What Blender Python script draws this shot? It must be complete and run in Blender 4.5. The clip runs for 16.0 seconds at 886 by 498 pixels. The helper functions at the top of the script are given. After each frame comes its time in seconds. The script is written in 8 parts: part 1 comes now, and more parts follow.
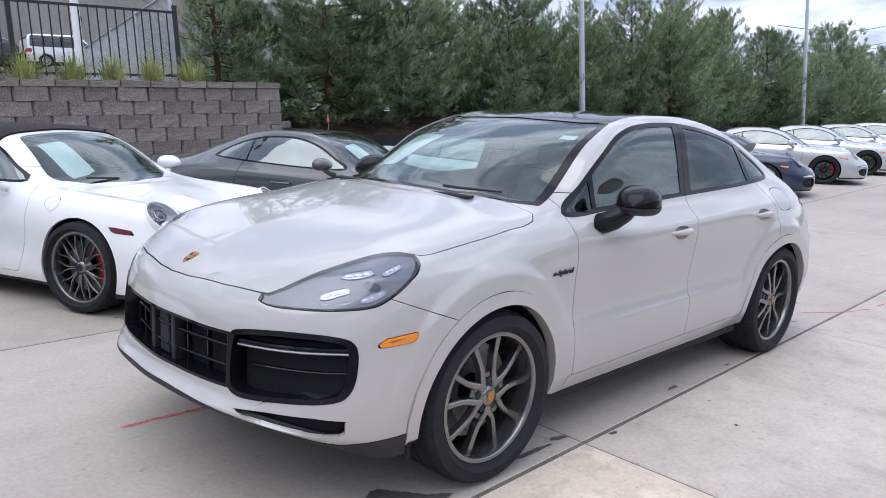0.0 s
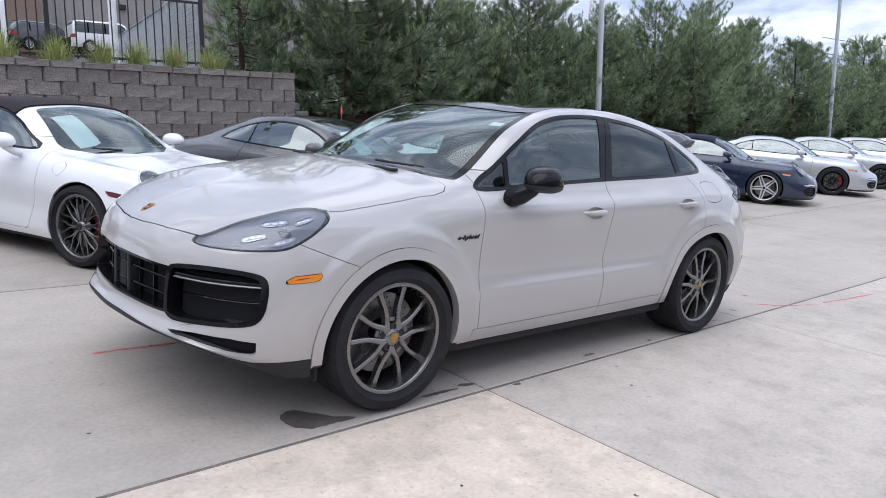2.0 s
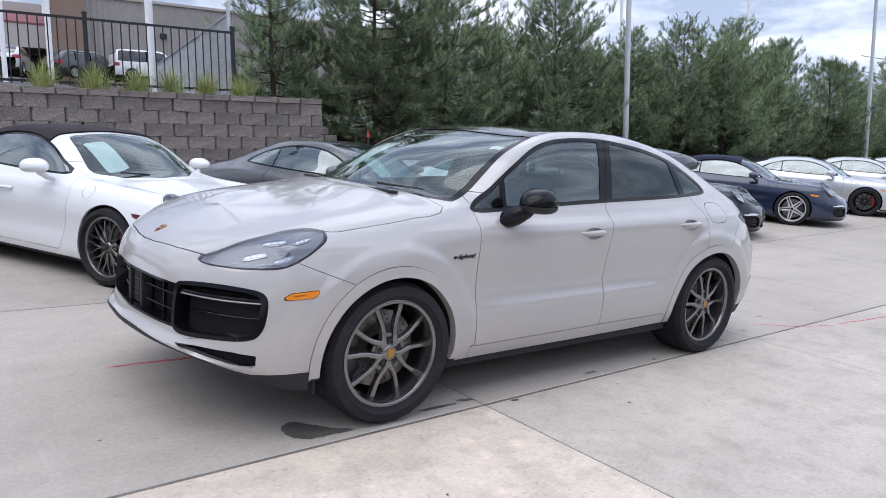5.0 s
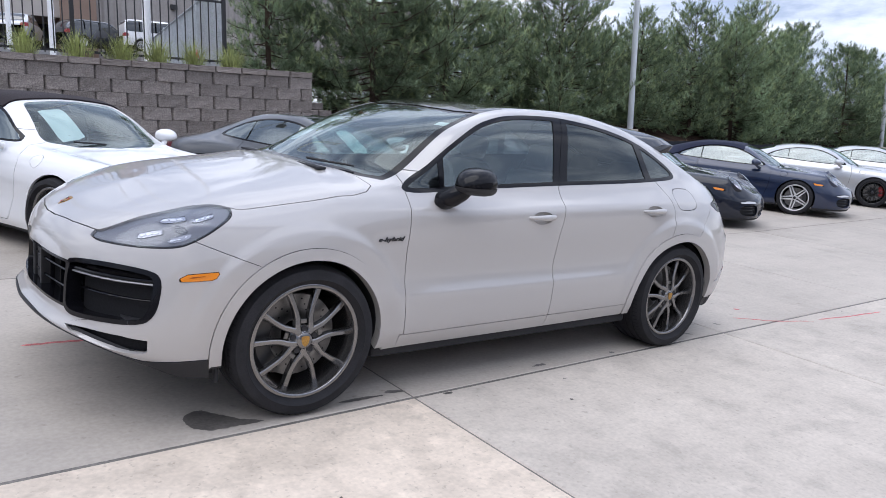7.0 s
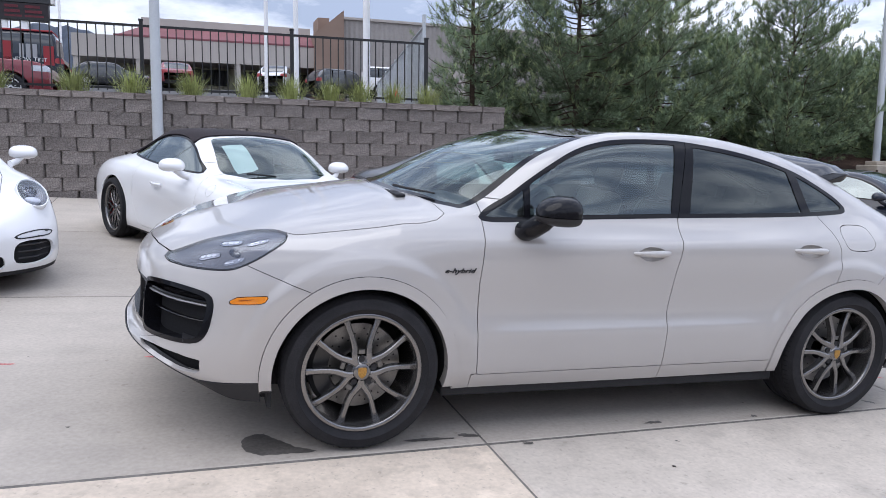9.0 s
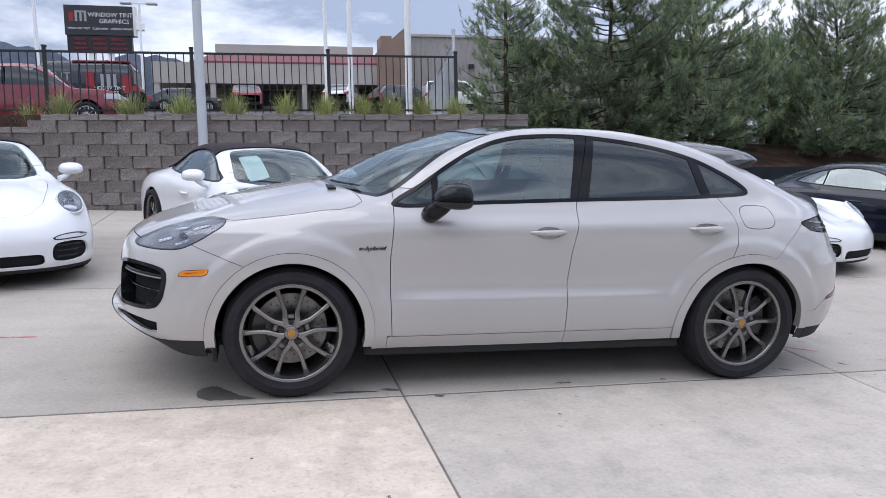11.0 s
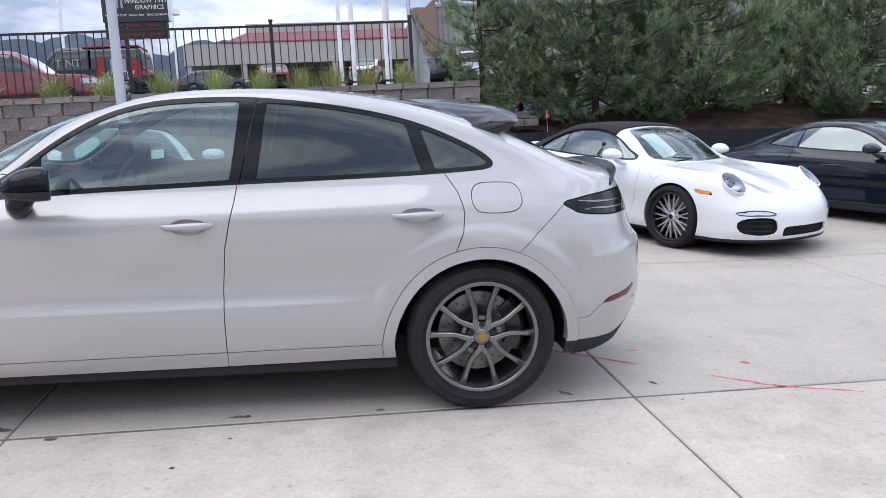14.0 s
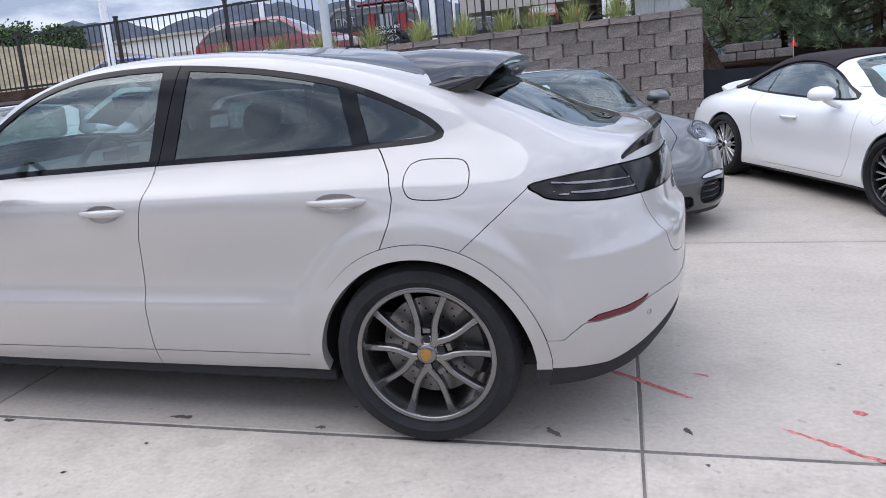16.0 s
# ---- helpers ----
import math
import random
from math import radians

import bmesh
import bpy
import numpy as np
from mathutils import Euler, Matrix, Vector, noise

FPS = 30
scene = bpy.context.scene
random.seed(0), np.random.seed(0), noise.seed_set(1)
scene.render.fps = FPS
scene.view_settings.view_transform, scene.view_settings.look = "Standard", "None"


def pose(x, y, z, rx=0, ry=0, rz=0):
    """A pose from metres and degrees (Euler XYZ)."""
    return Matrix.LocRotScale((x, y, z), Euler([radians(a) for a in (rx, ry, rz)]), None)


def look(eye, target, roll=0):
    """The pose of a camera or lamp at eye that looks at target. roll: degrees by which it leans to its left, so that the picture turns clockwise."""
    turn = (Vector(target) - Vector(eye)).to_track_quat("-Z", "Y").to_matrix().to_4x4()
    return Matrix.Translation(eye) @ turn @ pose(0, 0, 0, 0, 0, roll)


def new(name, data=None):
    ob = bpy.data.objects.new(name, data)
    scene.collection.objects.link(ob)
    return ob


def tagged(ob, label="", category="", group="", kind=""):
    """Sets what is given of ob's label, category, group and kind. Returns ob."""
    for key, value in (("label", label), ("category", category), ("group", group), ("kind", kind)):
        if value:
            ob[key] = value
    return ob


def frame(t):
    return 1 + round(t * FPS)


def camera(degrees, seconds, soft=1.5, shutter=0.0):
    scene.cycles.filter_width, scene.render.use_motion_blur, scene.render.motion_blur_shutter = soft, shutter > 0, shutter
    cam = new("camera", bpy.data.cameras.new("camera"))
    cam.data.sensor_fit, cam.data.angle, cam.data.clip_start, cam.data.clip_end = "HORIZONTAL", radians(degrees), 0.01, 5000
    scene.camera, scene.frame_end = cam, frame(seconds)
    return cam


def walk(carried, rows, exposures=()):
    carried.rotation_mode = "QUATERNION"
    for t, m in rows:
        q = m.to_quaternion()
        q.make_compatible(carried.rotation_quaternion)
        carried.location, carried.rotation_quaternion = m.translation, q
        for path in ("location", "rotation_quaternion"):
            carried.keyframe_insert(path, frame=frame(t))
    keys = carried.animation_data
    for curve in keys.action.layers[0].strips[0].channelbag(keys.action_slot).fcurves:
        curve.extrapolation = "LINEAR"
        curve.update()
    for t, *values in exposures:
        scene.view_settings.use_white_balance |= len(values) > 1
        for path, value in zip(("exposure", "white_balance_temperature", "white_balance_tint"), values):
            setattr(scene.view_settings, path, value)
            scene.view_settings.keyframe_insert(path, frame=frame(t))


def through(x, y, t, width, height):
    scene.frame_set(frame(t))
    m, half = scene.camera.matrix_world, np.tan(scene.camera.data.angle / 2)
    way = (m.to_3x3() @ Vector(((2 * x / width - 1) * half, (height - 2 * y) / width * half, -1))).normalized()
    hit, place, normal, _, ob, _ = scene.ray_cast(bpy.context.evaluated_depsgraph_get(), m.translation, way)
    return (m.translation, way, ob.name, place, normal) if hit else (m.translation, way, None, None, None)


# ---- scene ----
# The lot slopes: plan coordinates lie in its plane (x along the parked SUV towards its tail,
# y away from the walker), and LOT carries them into the upright world.
UP = Vector((-0.0441, 0.0735, 0.9963))
LOT = UP.rotation_difference(Vector((0, 0, 1))).to_matrix().to_4x4()

cam = camera(62.27, 16.0, 0.65)
ROWS = [
    (0.0, (-3.669, -2.891, 1.558), (-2.297, -1.483, 1.191), 2.62),
    (0.5, (-3.604, -3.038, 1.564), (-2.190, -1.671, 1.198), 3.74),
    (1.0, (-3.716, -3.257, 1.569), (-2.293, -1.903, 1.191), 5.00),
    (1.5, (-3.735, -3.474, 1.573), (-2.349, -2.082, 1.194), 5.54),
    (2.0, (-3.625, -3.688, 1.514), (-2.316, -2.222, 1.141), 4.87),
    (2.5, (-3.623, -3.809, 1.515), (-2.374, -2.288, 1.158), 3.82),
    (3.0, (-3.627, -3.880, 1.527), (-2.393, -2.342, 1.191), 3.55),
    (3.5, (-3.608, -3.891, 1.529), (-2.359, -2.362, 1.210), 4.30),
    (6.0, (-3.473, -3.956, 1.552), (-2.240, -2.417, 1.222), 4.47),
    (6.5, (-3.233, -3.930, 1.557), (-1.992, -2.405, 1.196), 5.36),
    (7.0, (-3.044, -3.991, 1.550), (-1.836, -2.443, 1.172), 5.78),
    (7.5, (-2.788, -4.138, 1.527), (-1.737, -2.479, 1.148), 4.97),
    (8.0, (-2.542, -4.123, 1.532), (-1.620, -2.387, 1.161), 4.47),
    (8.5, (-2.342, -4.091, 1.543), (-1.525, -2.301, 1.187), 4.57),
    (8.7, (-2.289, -4.092, 1.549), (-1.535, -2.273, 1.201), 4.63),
    (10.8, (-1.753, -4.978, 1.542), (-1.337, -3.048, 1.224), 2.48),
    (11.0, (-1.576, -5.037, 1.543), (-1.113, -3.118, 1.226), 2.39),
    (11.5, (-1.238, -5.082, 1.554), (-0.666, -3.194, 1.224), 2.56),
    (12.0, (-0.913, -4.924, 1.518), (-0.267, -3.064, 1.168), 2.93),
    (12.5, (-0.521, -4.820, 1.531), (0.093, -2.949, 1.179), 2.26),
    (13.0, (-0.102, -4.762, 1.552), (0.395, -2.855, 1.214), 0.89),
    (13.5, (0.304, -4.530, 1.538), (0.681, -2.599, 1.183), 0.15),
    (14.0, (0.751, -4.395, 1.525), (1.030, -2.453, 1.136), 0.12),
    (14.5, (1.146, -4.251, 1.549), (1.151, -2.290, 1.154), -1.10),
    (15.0, (1.464, -3.951, 1.600), (1.256, -2.004, 1.195), -1.29),
    (15.5, (1.856, -3.735, 1.567), (1.489, -1.814, 1.147), -3.07),
    (16.0, (2.242, -3.532, 1.536), (1.741, -1.666, 1.018), -3.86),
]
walk(cam, [(t, LOT @ look(eye, target, roll)) for t, eye, target, roll in ROWS],
     [(0.0, 0.66), (2.0, 0.59), (7.0, 0.64), (8.5, 0.68), (11.0, 0.56), (12.5, 0.62), (14.0, 0.76), (16.0, 0.76)])


def lot(x, y, z=0.0):
    """A place of the lot's plane in the upright world."""
    return LOT @ Vector((x, y, z))


# ---- light ----
world = bpy.data.worlds.new("world")
scene.world = world
world.use_nodes = True
wt = world.node_tree
wn = wt.nodes
wn.clear()
w_out, w_bg = wn.new("ShaderNodeOutputWorld"), wn.new("ShaderNodeBackground")
w_sky = wn.new("ShaderNodeTexSky")
w_sky.sky_type, w_sky.sun_disc = "NISHITA", False
w_sky.sun_elevation, w_sky.sun_rotation = radians(66), radians(248)
w_co, w_map = wn.new("ShaderNodeTexCoord"), wn.new("ShaderNodeMapping")
w_map.inputs["Scale"].default_value = (1.0, 1.0, 3.2)
w_noise, w_ramp = wn.new("ShaderNodeTexNoise"), wn.new("ShaderNodeValToRGB")
w_noise.inputs["Scale"].default_value, w_noise.inputs["Detail"].default_value = 3.0, 8.0
w_noise.inputs["Roughness"].default_value = 0.60
w_ramp.color_ramp.elements[0].position, w_ramp.color_ramp.elements[0].color = 0.43, (2.7, 3.15, 4.4, 1)
w_ramp.color_ramp.elements[1].position, w_ramp.color_ramp.elements[1].color = 0.64, (8.2, 8.55, 9.75, 1)
w_mix = wn.new("ShaderNodeMixRGB")
w_mix.inputs[0].default_value = 0.86
wt.links.new(w_co.outputs["Generated"], w_map.inputs[0])
wt.links.new(w_map.outputs[0], w_noise.inputs["Vector"])
wt.links.new(w_noise.outputs[0], w_ramp.inputs[0])
wt.links.new(w_sky.outputs[0], w_mix.inputs[1])
wt.links.new(w_ramp.outputs[0], w_mix.inputs[2])
# an overcast sky is brightest overhead
w_xyz, w_rise, w_mul = wn.new("ShaderNodeSeparateXYZ"), wn.new("ShaderNodeMapRange"), wn.new("ShaderNodeVectorMath")
w_rise.inputs["From Min"].default_value, w_rise.inputs["From Max"].default_value = 0.05, 0.9
w_rise.inputs["To Min"].default_value, w_rise.inputs["To Max"].default_value = 0.90, 1.60
w_mul.operation = "MULTIPLY"
wt.links.new(w_co.outputs["Generated"], w_xyz.inputs[0])
wt.links.new(w_xyz.outputs[2], w_rise.inputs[0])
wt.links.new(w_mix.outputs[0], w_mul.inputs[0])
wt.links.new(w_rise.outputs[0], w_mul.inputs[1])
# added brightness slope across the sky: dimmer towards -x, brighter towards +x
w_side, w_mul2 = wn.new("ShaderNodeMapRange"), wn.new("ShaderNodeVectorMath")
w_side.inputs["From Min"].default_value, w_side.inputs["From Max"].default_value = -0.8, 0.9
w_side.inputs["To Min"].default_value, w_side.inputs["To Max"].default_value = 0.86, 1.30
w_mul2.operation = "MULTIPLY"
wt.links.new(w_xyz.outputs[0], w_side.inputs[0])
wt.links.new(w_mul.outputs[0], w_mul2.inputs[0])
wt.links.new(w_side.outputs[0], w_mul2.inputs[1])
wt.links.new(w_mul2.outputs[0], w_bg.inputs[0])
w_bg.inputs[1].default_value = 0.10
wt.links.new(w_bg.outputs[0], w_out.inputs[0])
sun = new("sun", bpy.data.lights.new("sun", "SUN"))
sun.data.energy, sun.data.angle, sun.data.color = 1.0, radians(62), (0.995, 0.978, 0.968)
sun.matrix_world = look((0, 0, 30), (12.4, 5, 0))

# ---- materials ----
def mat(name, color, rough=0.5, metal=0.0, coat=0.0, vary=0.0, scale=8.0, fine=0.0, fine_scale=60.0, bump=0.0, bump_scale=80.0, emit=0.0, spec=0.5, tint=None, per_object=0.0, coat_ior=1.5):
    """A node material: colour varied at two scales, with fine relief."""
    m = bpy.data.materials.new(name)
    m.use_nodes = True
    nt = m.node_tree
    b = nt.nodes["Principled BSDF"]
    b.inputs["Base Color"].default_value = (*color, 1)
    b.inputs["Roughness"].default_value, b.inputs["Metallic"].default_value = rough, metal
    b.inputs["Specular IOR Level"].default_value = spec
    b.inputs["Coat Weight"].default_value, b.inputs["Coat Roughness"].default_value = coat, 0.03
    b.inputs["Coat IOR"].default_value = coat_ior
    if emit:
        b.inputs["Emission Color"].default_value, b.inputs["Emission Strength"].default_value = (*color, 1), emit
    co = nt.nodes.new("ShaderNodeTexCoord")
    last = None
    if vary or fine or per_object:
        rgb = nt.nodes.new("ShaderNodeRGB")
        rgb.outputs[0].default_value = (*color, 1)
        last = rgb.outputs[0]
        for amount, size, detail in ((vary, scale, 5.0), (fine, fine_scale, 2.0)):
            if not amount:
                continue
            n = nt.nodes.new("ShaderNodeTexNoise")
            n.inputs["Scale"].default_value, n.inputs["Detail"].default_value = size, detail
            nt.links.new(co.outputs["Object"], n.inputs["Vector"])
            r = nt.nodes.new("ShaderNodeMapRange")
            r.inputs["From Min"].default_value, r.inputs["From Max"].default_value = 0.3, 0.7
            r.inputs["To Min"].default_value, r.inputs["To Max"].default_value = 1 - amount, 1 + amount
            nt.links.new(n.outputs[0], r.inputs[0])
            if tint and size == scale:
                x = nt.nodes.new("ShaderNodeMixRGB")
                x.inputs[2].default_value = (*tint, 1)
                nt.links.new(n.outputs[0], x.inputs[0])
                nt.links.new(last, x.inputs[1])
                last = x.outputs[0]
            v = nt.nodes.new("ShaderNodeVectorMath")
            v.operation = "MULTIPLY"
            nt.links.new(last, v.inputs[0])
            nt.links.new(r.outputs[0], v.inputs[1])
            last = v.outputs[0]
        if per_object:
            info = nt.nodes.new("ShaderNodeObjectInfo")
            r = nt.nodes.new("ShaderNodeMapRange")
            r.inputs["To Min"].default_value, r.inputs["To Max"].default_value = 1 - per_object, 1 + per_object
            nt.links.new(info.outputs["Random"], r.inputs[0])
            v = nt.nodes.new("ShaderNodeVectorMath")
            v.operation = "MULTIPLY"
            nt.links.new(last, v.inputs[0])
            nt.links.new(r.outputs[0], v.inputs[1])
            last = v.outputs[0]
        nt.links.new(last, b.inputs["Base Color"])
    if bump:
        n = nt.nodes.new("ShaderNodeTexNoise")
        n.inputs["Scale"].default_value, n.inputs["Detail"].default_value = bump_scale, 4.0
        nt.links.new(co.outputs["Object"], n.inputs["Vector"])
        k = nt.nodes.new("ShaderNodeBump")
        k.inputs["Strength"].default_value, k.inputs["Distance"].default_value = bump, 0.01
        nt.links.new(n.outputs[0], k.inputs["Height"])
        nt.links.new(k.outputs[0], b.inputs["Normal"])
    return m


def glass(name, tint, through=0.6, rough=0.0, ior=2.0):
    """A car's pane: a tinted see-through sheet under a sharp gloss."""
    m = bpy.data.materials.new(name)
    m.use_nodes = True
    nt = m.node_tree
    nt.nodes.clear()
    out, mix = nt.nodes.new("ShaderNodeOutputMaterial"), nt.nodes.new("ShaderNodeMixShader")
    tr, gl, fr = nt.nodes.new("ShaderNodeBsdfTransparent"), nt.nodes.new("ShaderNodeBsdfGlossy"), nt.nodes.new("ShaderNodeLayerWeight")
    tr.inputs[0].default_value = (*[c * through for c in tint], 1)
    gl.inputs["Color"].default_value, gl.inputs["Roughness"].default_value = (0.88, 0.97, 0.97, 1), rough
    # gloss rises towards grazing angles, alike from both sides of the sheet
    low = ((ior - 1) / (ior + 1)) ** 2
    rise, rng = nt.nodes.new("ShaderNodeMath"), nt.nodes.new("ShaderNodeMapRange")
    fr.inputs["Blend"].default_value = 0.5
    rise.operation = "POWER"
    rise.inputs[1].default_value = 4.5
    rng.inputs["To Min"].default_value, rng.inputs["To Max"].default_value = low, 1.0
    nt.links.new(fr.outputs["Facing"], rise.inputs[0])
    nt.links.new(rise.outputs[0], rng.inputs[0])
    nt.links.new(rng.outputs[0], mix.inputs[0])
    nt.links.new(tr.outputs[0], mix.inputs[1])
    nt.links.new(gl.outputs[0], mix.inputs[2])
    nt.links.new(mix.outputs[0], out.inputs[0])
    return m


M = {
    "suv_paint": mat("chalk_grey_paint", (0.412, 0.395, 0.386), 0.42, 0.0, 1.0, fine=0.012, fine_scale=900, coat_ior=1.72),
    "white_paint": mat("white_paint", (0.80, 0.80, 0.81), 0.35, 0.0, 1.0, fine=0.01, fine_scale=700),
    "grey_paint": mat("agate_grey_paint", (0.060, 0.062, 0.066), 0.32, 0.35, 1.0, fine=0.08, fine_scale=1500),
    "black_paint": mat("black_paint", (0.005, 0.008, 0.018), 0.4, 0.0, 1.0, fine=0.05, fine_scale=900, spec=0.1),
    "blue_paint": mat("night_blue_paint", (0.010, 0.020, 0.055), 0.28, 0.2, 1.0, fine=0.1, fine_scale=1500),
    "silver_paint": mat("silver_paint", (0.52, 0.53, 0.55), 0.33, 0.55, 1.0, fine=0.05, fine_scale=1500),
    "red_paint": mat("red_paint", (0.20, 0.020, 0.030), 0.35, 0.1, 1.0, fine=0.04, fine_scale=900),
    "gloss_black": mat("gloss_black", (0.006, 0.006, 0.008), 0.10, 0.0, 0.0, fine=0.05, fine_scale=300, spec=0.24),
    "satin_black": mat("satin_black_plastic", (0.024, 0.024, 0.027), 0.5, fine=0.15, fine_scale=400, bump=0.08, bump_scale=900, spec=0.3),
    "matt_black": mat("matt_black_plastic", (0.027, 0.027, 0.030), 0.75, spec=0.25, fine=0.2, fine_scale=250, bump=0.1, bump_scale=600),
    "dark": mat("dark_cavity", (0.014, 0.014, 0.016), 0.8, spec=0.15, fine=0.2, fine_scale=100),
    "tyre": mat("tyre_rubber", (0.0185, 0.0185, 0.0215), 0.8, spec=0.3, vary=0.2, scale=14, fine=0.18, fine_scale=160, bump=0.12, bump_scale=300),
    "rim_grey": mat("platinum_grey_rim", (0.205, 0.200, 0.200), 0.22, 0.85, 0.35, fine=0.06, fine_scale=800),
    "rim_silver": mat("silver_rim", (0.68, 0.68, 0.69), 0.28, 0.65, 0.3, fine=0.05, fine_scale=600),
    "rim_black": mat("black_rim", (0.02, 0.02, 0.022), 0.25, 0.4, 0.4, fine=0.05, fine_scale=600),
    "disc": mat("brake_disc_steel", (0.185, 0.182, 0.18), 0.38, 0.9, vary=0.2, scale=20, fine=0.1, fine_scale=240),
    "caliper_red": mat("red_caliper", (0.45, 0.015, 0.02), 0.35, 0.0, 0.5, fine=0.05),
    "caliper_dark": mat("dark_caliper", (0.03, 0.03, 0.032), 0.4, 0.2, 0.3, fine=0.08),
    "chrome": mat("chrome", (0.75, 0.75, 0.76), 0.12, 1.0, fine=0.03, fine_scale=300),
    "gold": mat("crest_gold", (0.42, 0.24, 0.07), 0.35, 0.8, fine=0.25, fine_scale=160),
    "amber": mat("amber_lens", (0.75, 0.23, 0.012), 0.15, 0.0, 0.8, fine=0.06, fine_scale=220),
    "red_lens": mat("red_lens", (0.11, 0.003, 0.012), 0.15, 0.0, 0.25, fine=0.08, fine_scale=220),
    "smoke_lens": mat("smoked_lens", (0.006, 0.005, 0.006), 0.10, 0.0, 0.0, spec=0.28, fine=0.08, fine_scale=120),
    "led": mat("light_bar_lens", (0.72, 0.73, 0.76), 0.2, 0.1, 0.8, fine=0.05, fine_scale=200),
    "lamp_bowl": mat("lamp_housing", (0.18, 0.18, 0.193), 0.28, 0.45, 0.3, fine=0.1, fine_scale=90),
    "reflector": mat("lamp_reflector", (0.44, 0.45, 0.48), 0.25, 0.7, 0.5, fine=0.12, fine_scale=140),
    "cell_core": mat("light_cell_core", (0.17, 0.175, 0.20), 0.3, 0.4, 0.4, fine=0.15, fine_scale=140),
    "amber_deep": mat("deep_amber_lens", (0.30, 0.075, 0.006), 0.2, 0.0, 0.6, fine=0.08, fine_scale=220),
    "bowl_light": mat("pale_lamp_housing", (0.24, 0.245, 0.27), 0.3, 0.5, 0.3, fine=0.1, fine_scale=90),
    "roof_black": mat("gloss_black_roof", (0.011, 0.011, 0.013), 0.07, 0.0, 0.1, fine=0.05, fine_scale=300),
    "satin_grey": mat("satin_grey_trim", (0.24, 0.24, 0.245), 0.35, 0.5, fine=0.06, fine_scale=200),
    "led_red": mat("tail_light_bar", (0.20, 0.19, 0.20), 0.25, 0.2, 0.5, fine=0.08, fine_scale=200),
    "projector": mat("projector_lens", (0.06, 0.065, 0.08), 0.05, 0.3, 1.0, fine=0.05),
    "mirror_glass": mat("mirror_glass", (0.85, 0.86, 0.88), 0.03, 1.0, fine=0.01),
    "print": mat("grey_print", (0.42, 0.45, 0.45), 0.8, fine=0.1, fine_scale=300),
    "interior": mat("dark_interior_leather", (0.05, 0.05, 0.054), 0.6, vary=0.15, fine=0.15, fine_scale=200, bump=0.08),
    "interior_grey": mat("grey_headliner", (0.06, 0.06, 0.062), 0.8, fine=0.1, fine_scale=300),
    "paper": mat("window_sticker_paper", (0.84, 0.87, 0.87), 0.7, fine=0.03, fine_scale=60),
    "softtop": mat("soft_top_fabric", (0.020, 0.014, 0.017), 0.92, vary=0.12, scale=6, fine=0.25, fine_scale=700, bump=0.15, bump_scale=1200),
    "softtop_blue": mat("blue_soft_top_fabric", (0.008, 0.012, 0.035), 0.9, vary=0.12, scale=6, fine=0.25, fine_scale=700, bump=0.15, bump_scale=1200),
    "windscreen": glass("windscreen_glass", (0.80, 0.93, 0.91), 0.76, ior=1.9),
    "side_glass": glass("side_glass", (0.74, 0.92, 0.90), 0.78, ior=2.2),
    "privacy": glass("privacy_glass", (0.26, 0.28, 0.30), 0.42, ior=1.80),
    "rear_glass": glass("rear_window_glass", (0.12, 0.13, 0.14), 0.42, ior=1.38),
    "cabin_glass": glass("sports_car_side_glass", (0.70, 0.80, 0.80), 0.45, ior=2.9),
    "lens": glass("clear_lens", (0.95, 0.96, 1.0), 0.95, ior=1.5),
}


# ---- mesh helpers ----
def mesh_of(name, verts, faces, smooth=True):
    me = bpy.data.meshes.new(name)
    me.from_pydata([tuple(v) for v in verts], [], [tuple(int(i) for i in f) for f in faces])
    if smooth and len(me.polygons):
        me.polygons.foreach_set("use_smooth", [True] * len(me.polygons))
    me.update()
    if smooth and len(me.polygons):
        me.set_sharp_from_angle(angle=radians(55))
    return me


def obj(name, me, material, parent=None, label="", m=None):
    ob = new(name, me)
    if material is not None:
        me.materials.clear() if not me.users > 1 else None
        if not me.materials:
            me.materials.append(M[material] if isinstance(material, str) else material)
    if parent is not None:
        ob.parent = parent
    if m is not None:
        ob.matrix_basis = m
    if label:
        tagged(ob, label)
    return ob


def part(name, bm, material, parent, label="", smooth=False):
    """Links a bmesh as one mesh object under a thing or a part."""
    me = bpy.data.meshes.new(name)
    if smooth:
        for f in bm.faces:
            f.smooth = True
    bm.to_mesh(me)
    bm.free()
    if smooth:
        me.set_sharp_from_angle(angle=radians(45))
    return obj(name, me, material, parent, label)


def thing(name, m, label, category, group="", kind=""):
    e = new(name)
    e.empty_display_size = 0.2
    e.matrix_basis = m
    return tagged(e, label, category, group, kind)


def box_bm(sx, sy, sz, x=0, y=0, z=0, bevel=0.0, seg=2, rot=None):
    bm = bmesh.new()
    bmesh.ops.create_cube(bm, size=1)
    bmesh.ops.scale(bm, vec=(sx, sy, sz), verts=bm.verts)
    if bevel:
        bmesh.ops.bevel(bm, geom=bm.edges[:], offset=bevel, segments=seg, affect="EDGES", profile=0.5)
    if rot is not None:
        bmesh.ops.transform(bm, matrix=rot, verts=bm.verts)
    bmesh.ops.translate(bm, vec=(x, y, z), verts=bm.verts)
    return bm


def add_box(bm, sx, sy, sz, x, y, z, m=None):
    r = bmesh.ops.create_cube(bm, size=1)["verts"]
    bmesh.ops.scale(bm, vec=(sx, sy, sz), verts=r)
    bmesh.ops.translate(bm, vec=(x, y, z), verts=r)
    if m is not None:
        bmesh.ops.transform(bm, matrix=m, verts=r)
    return r


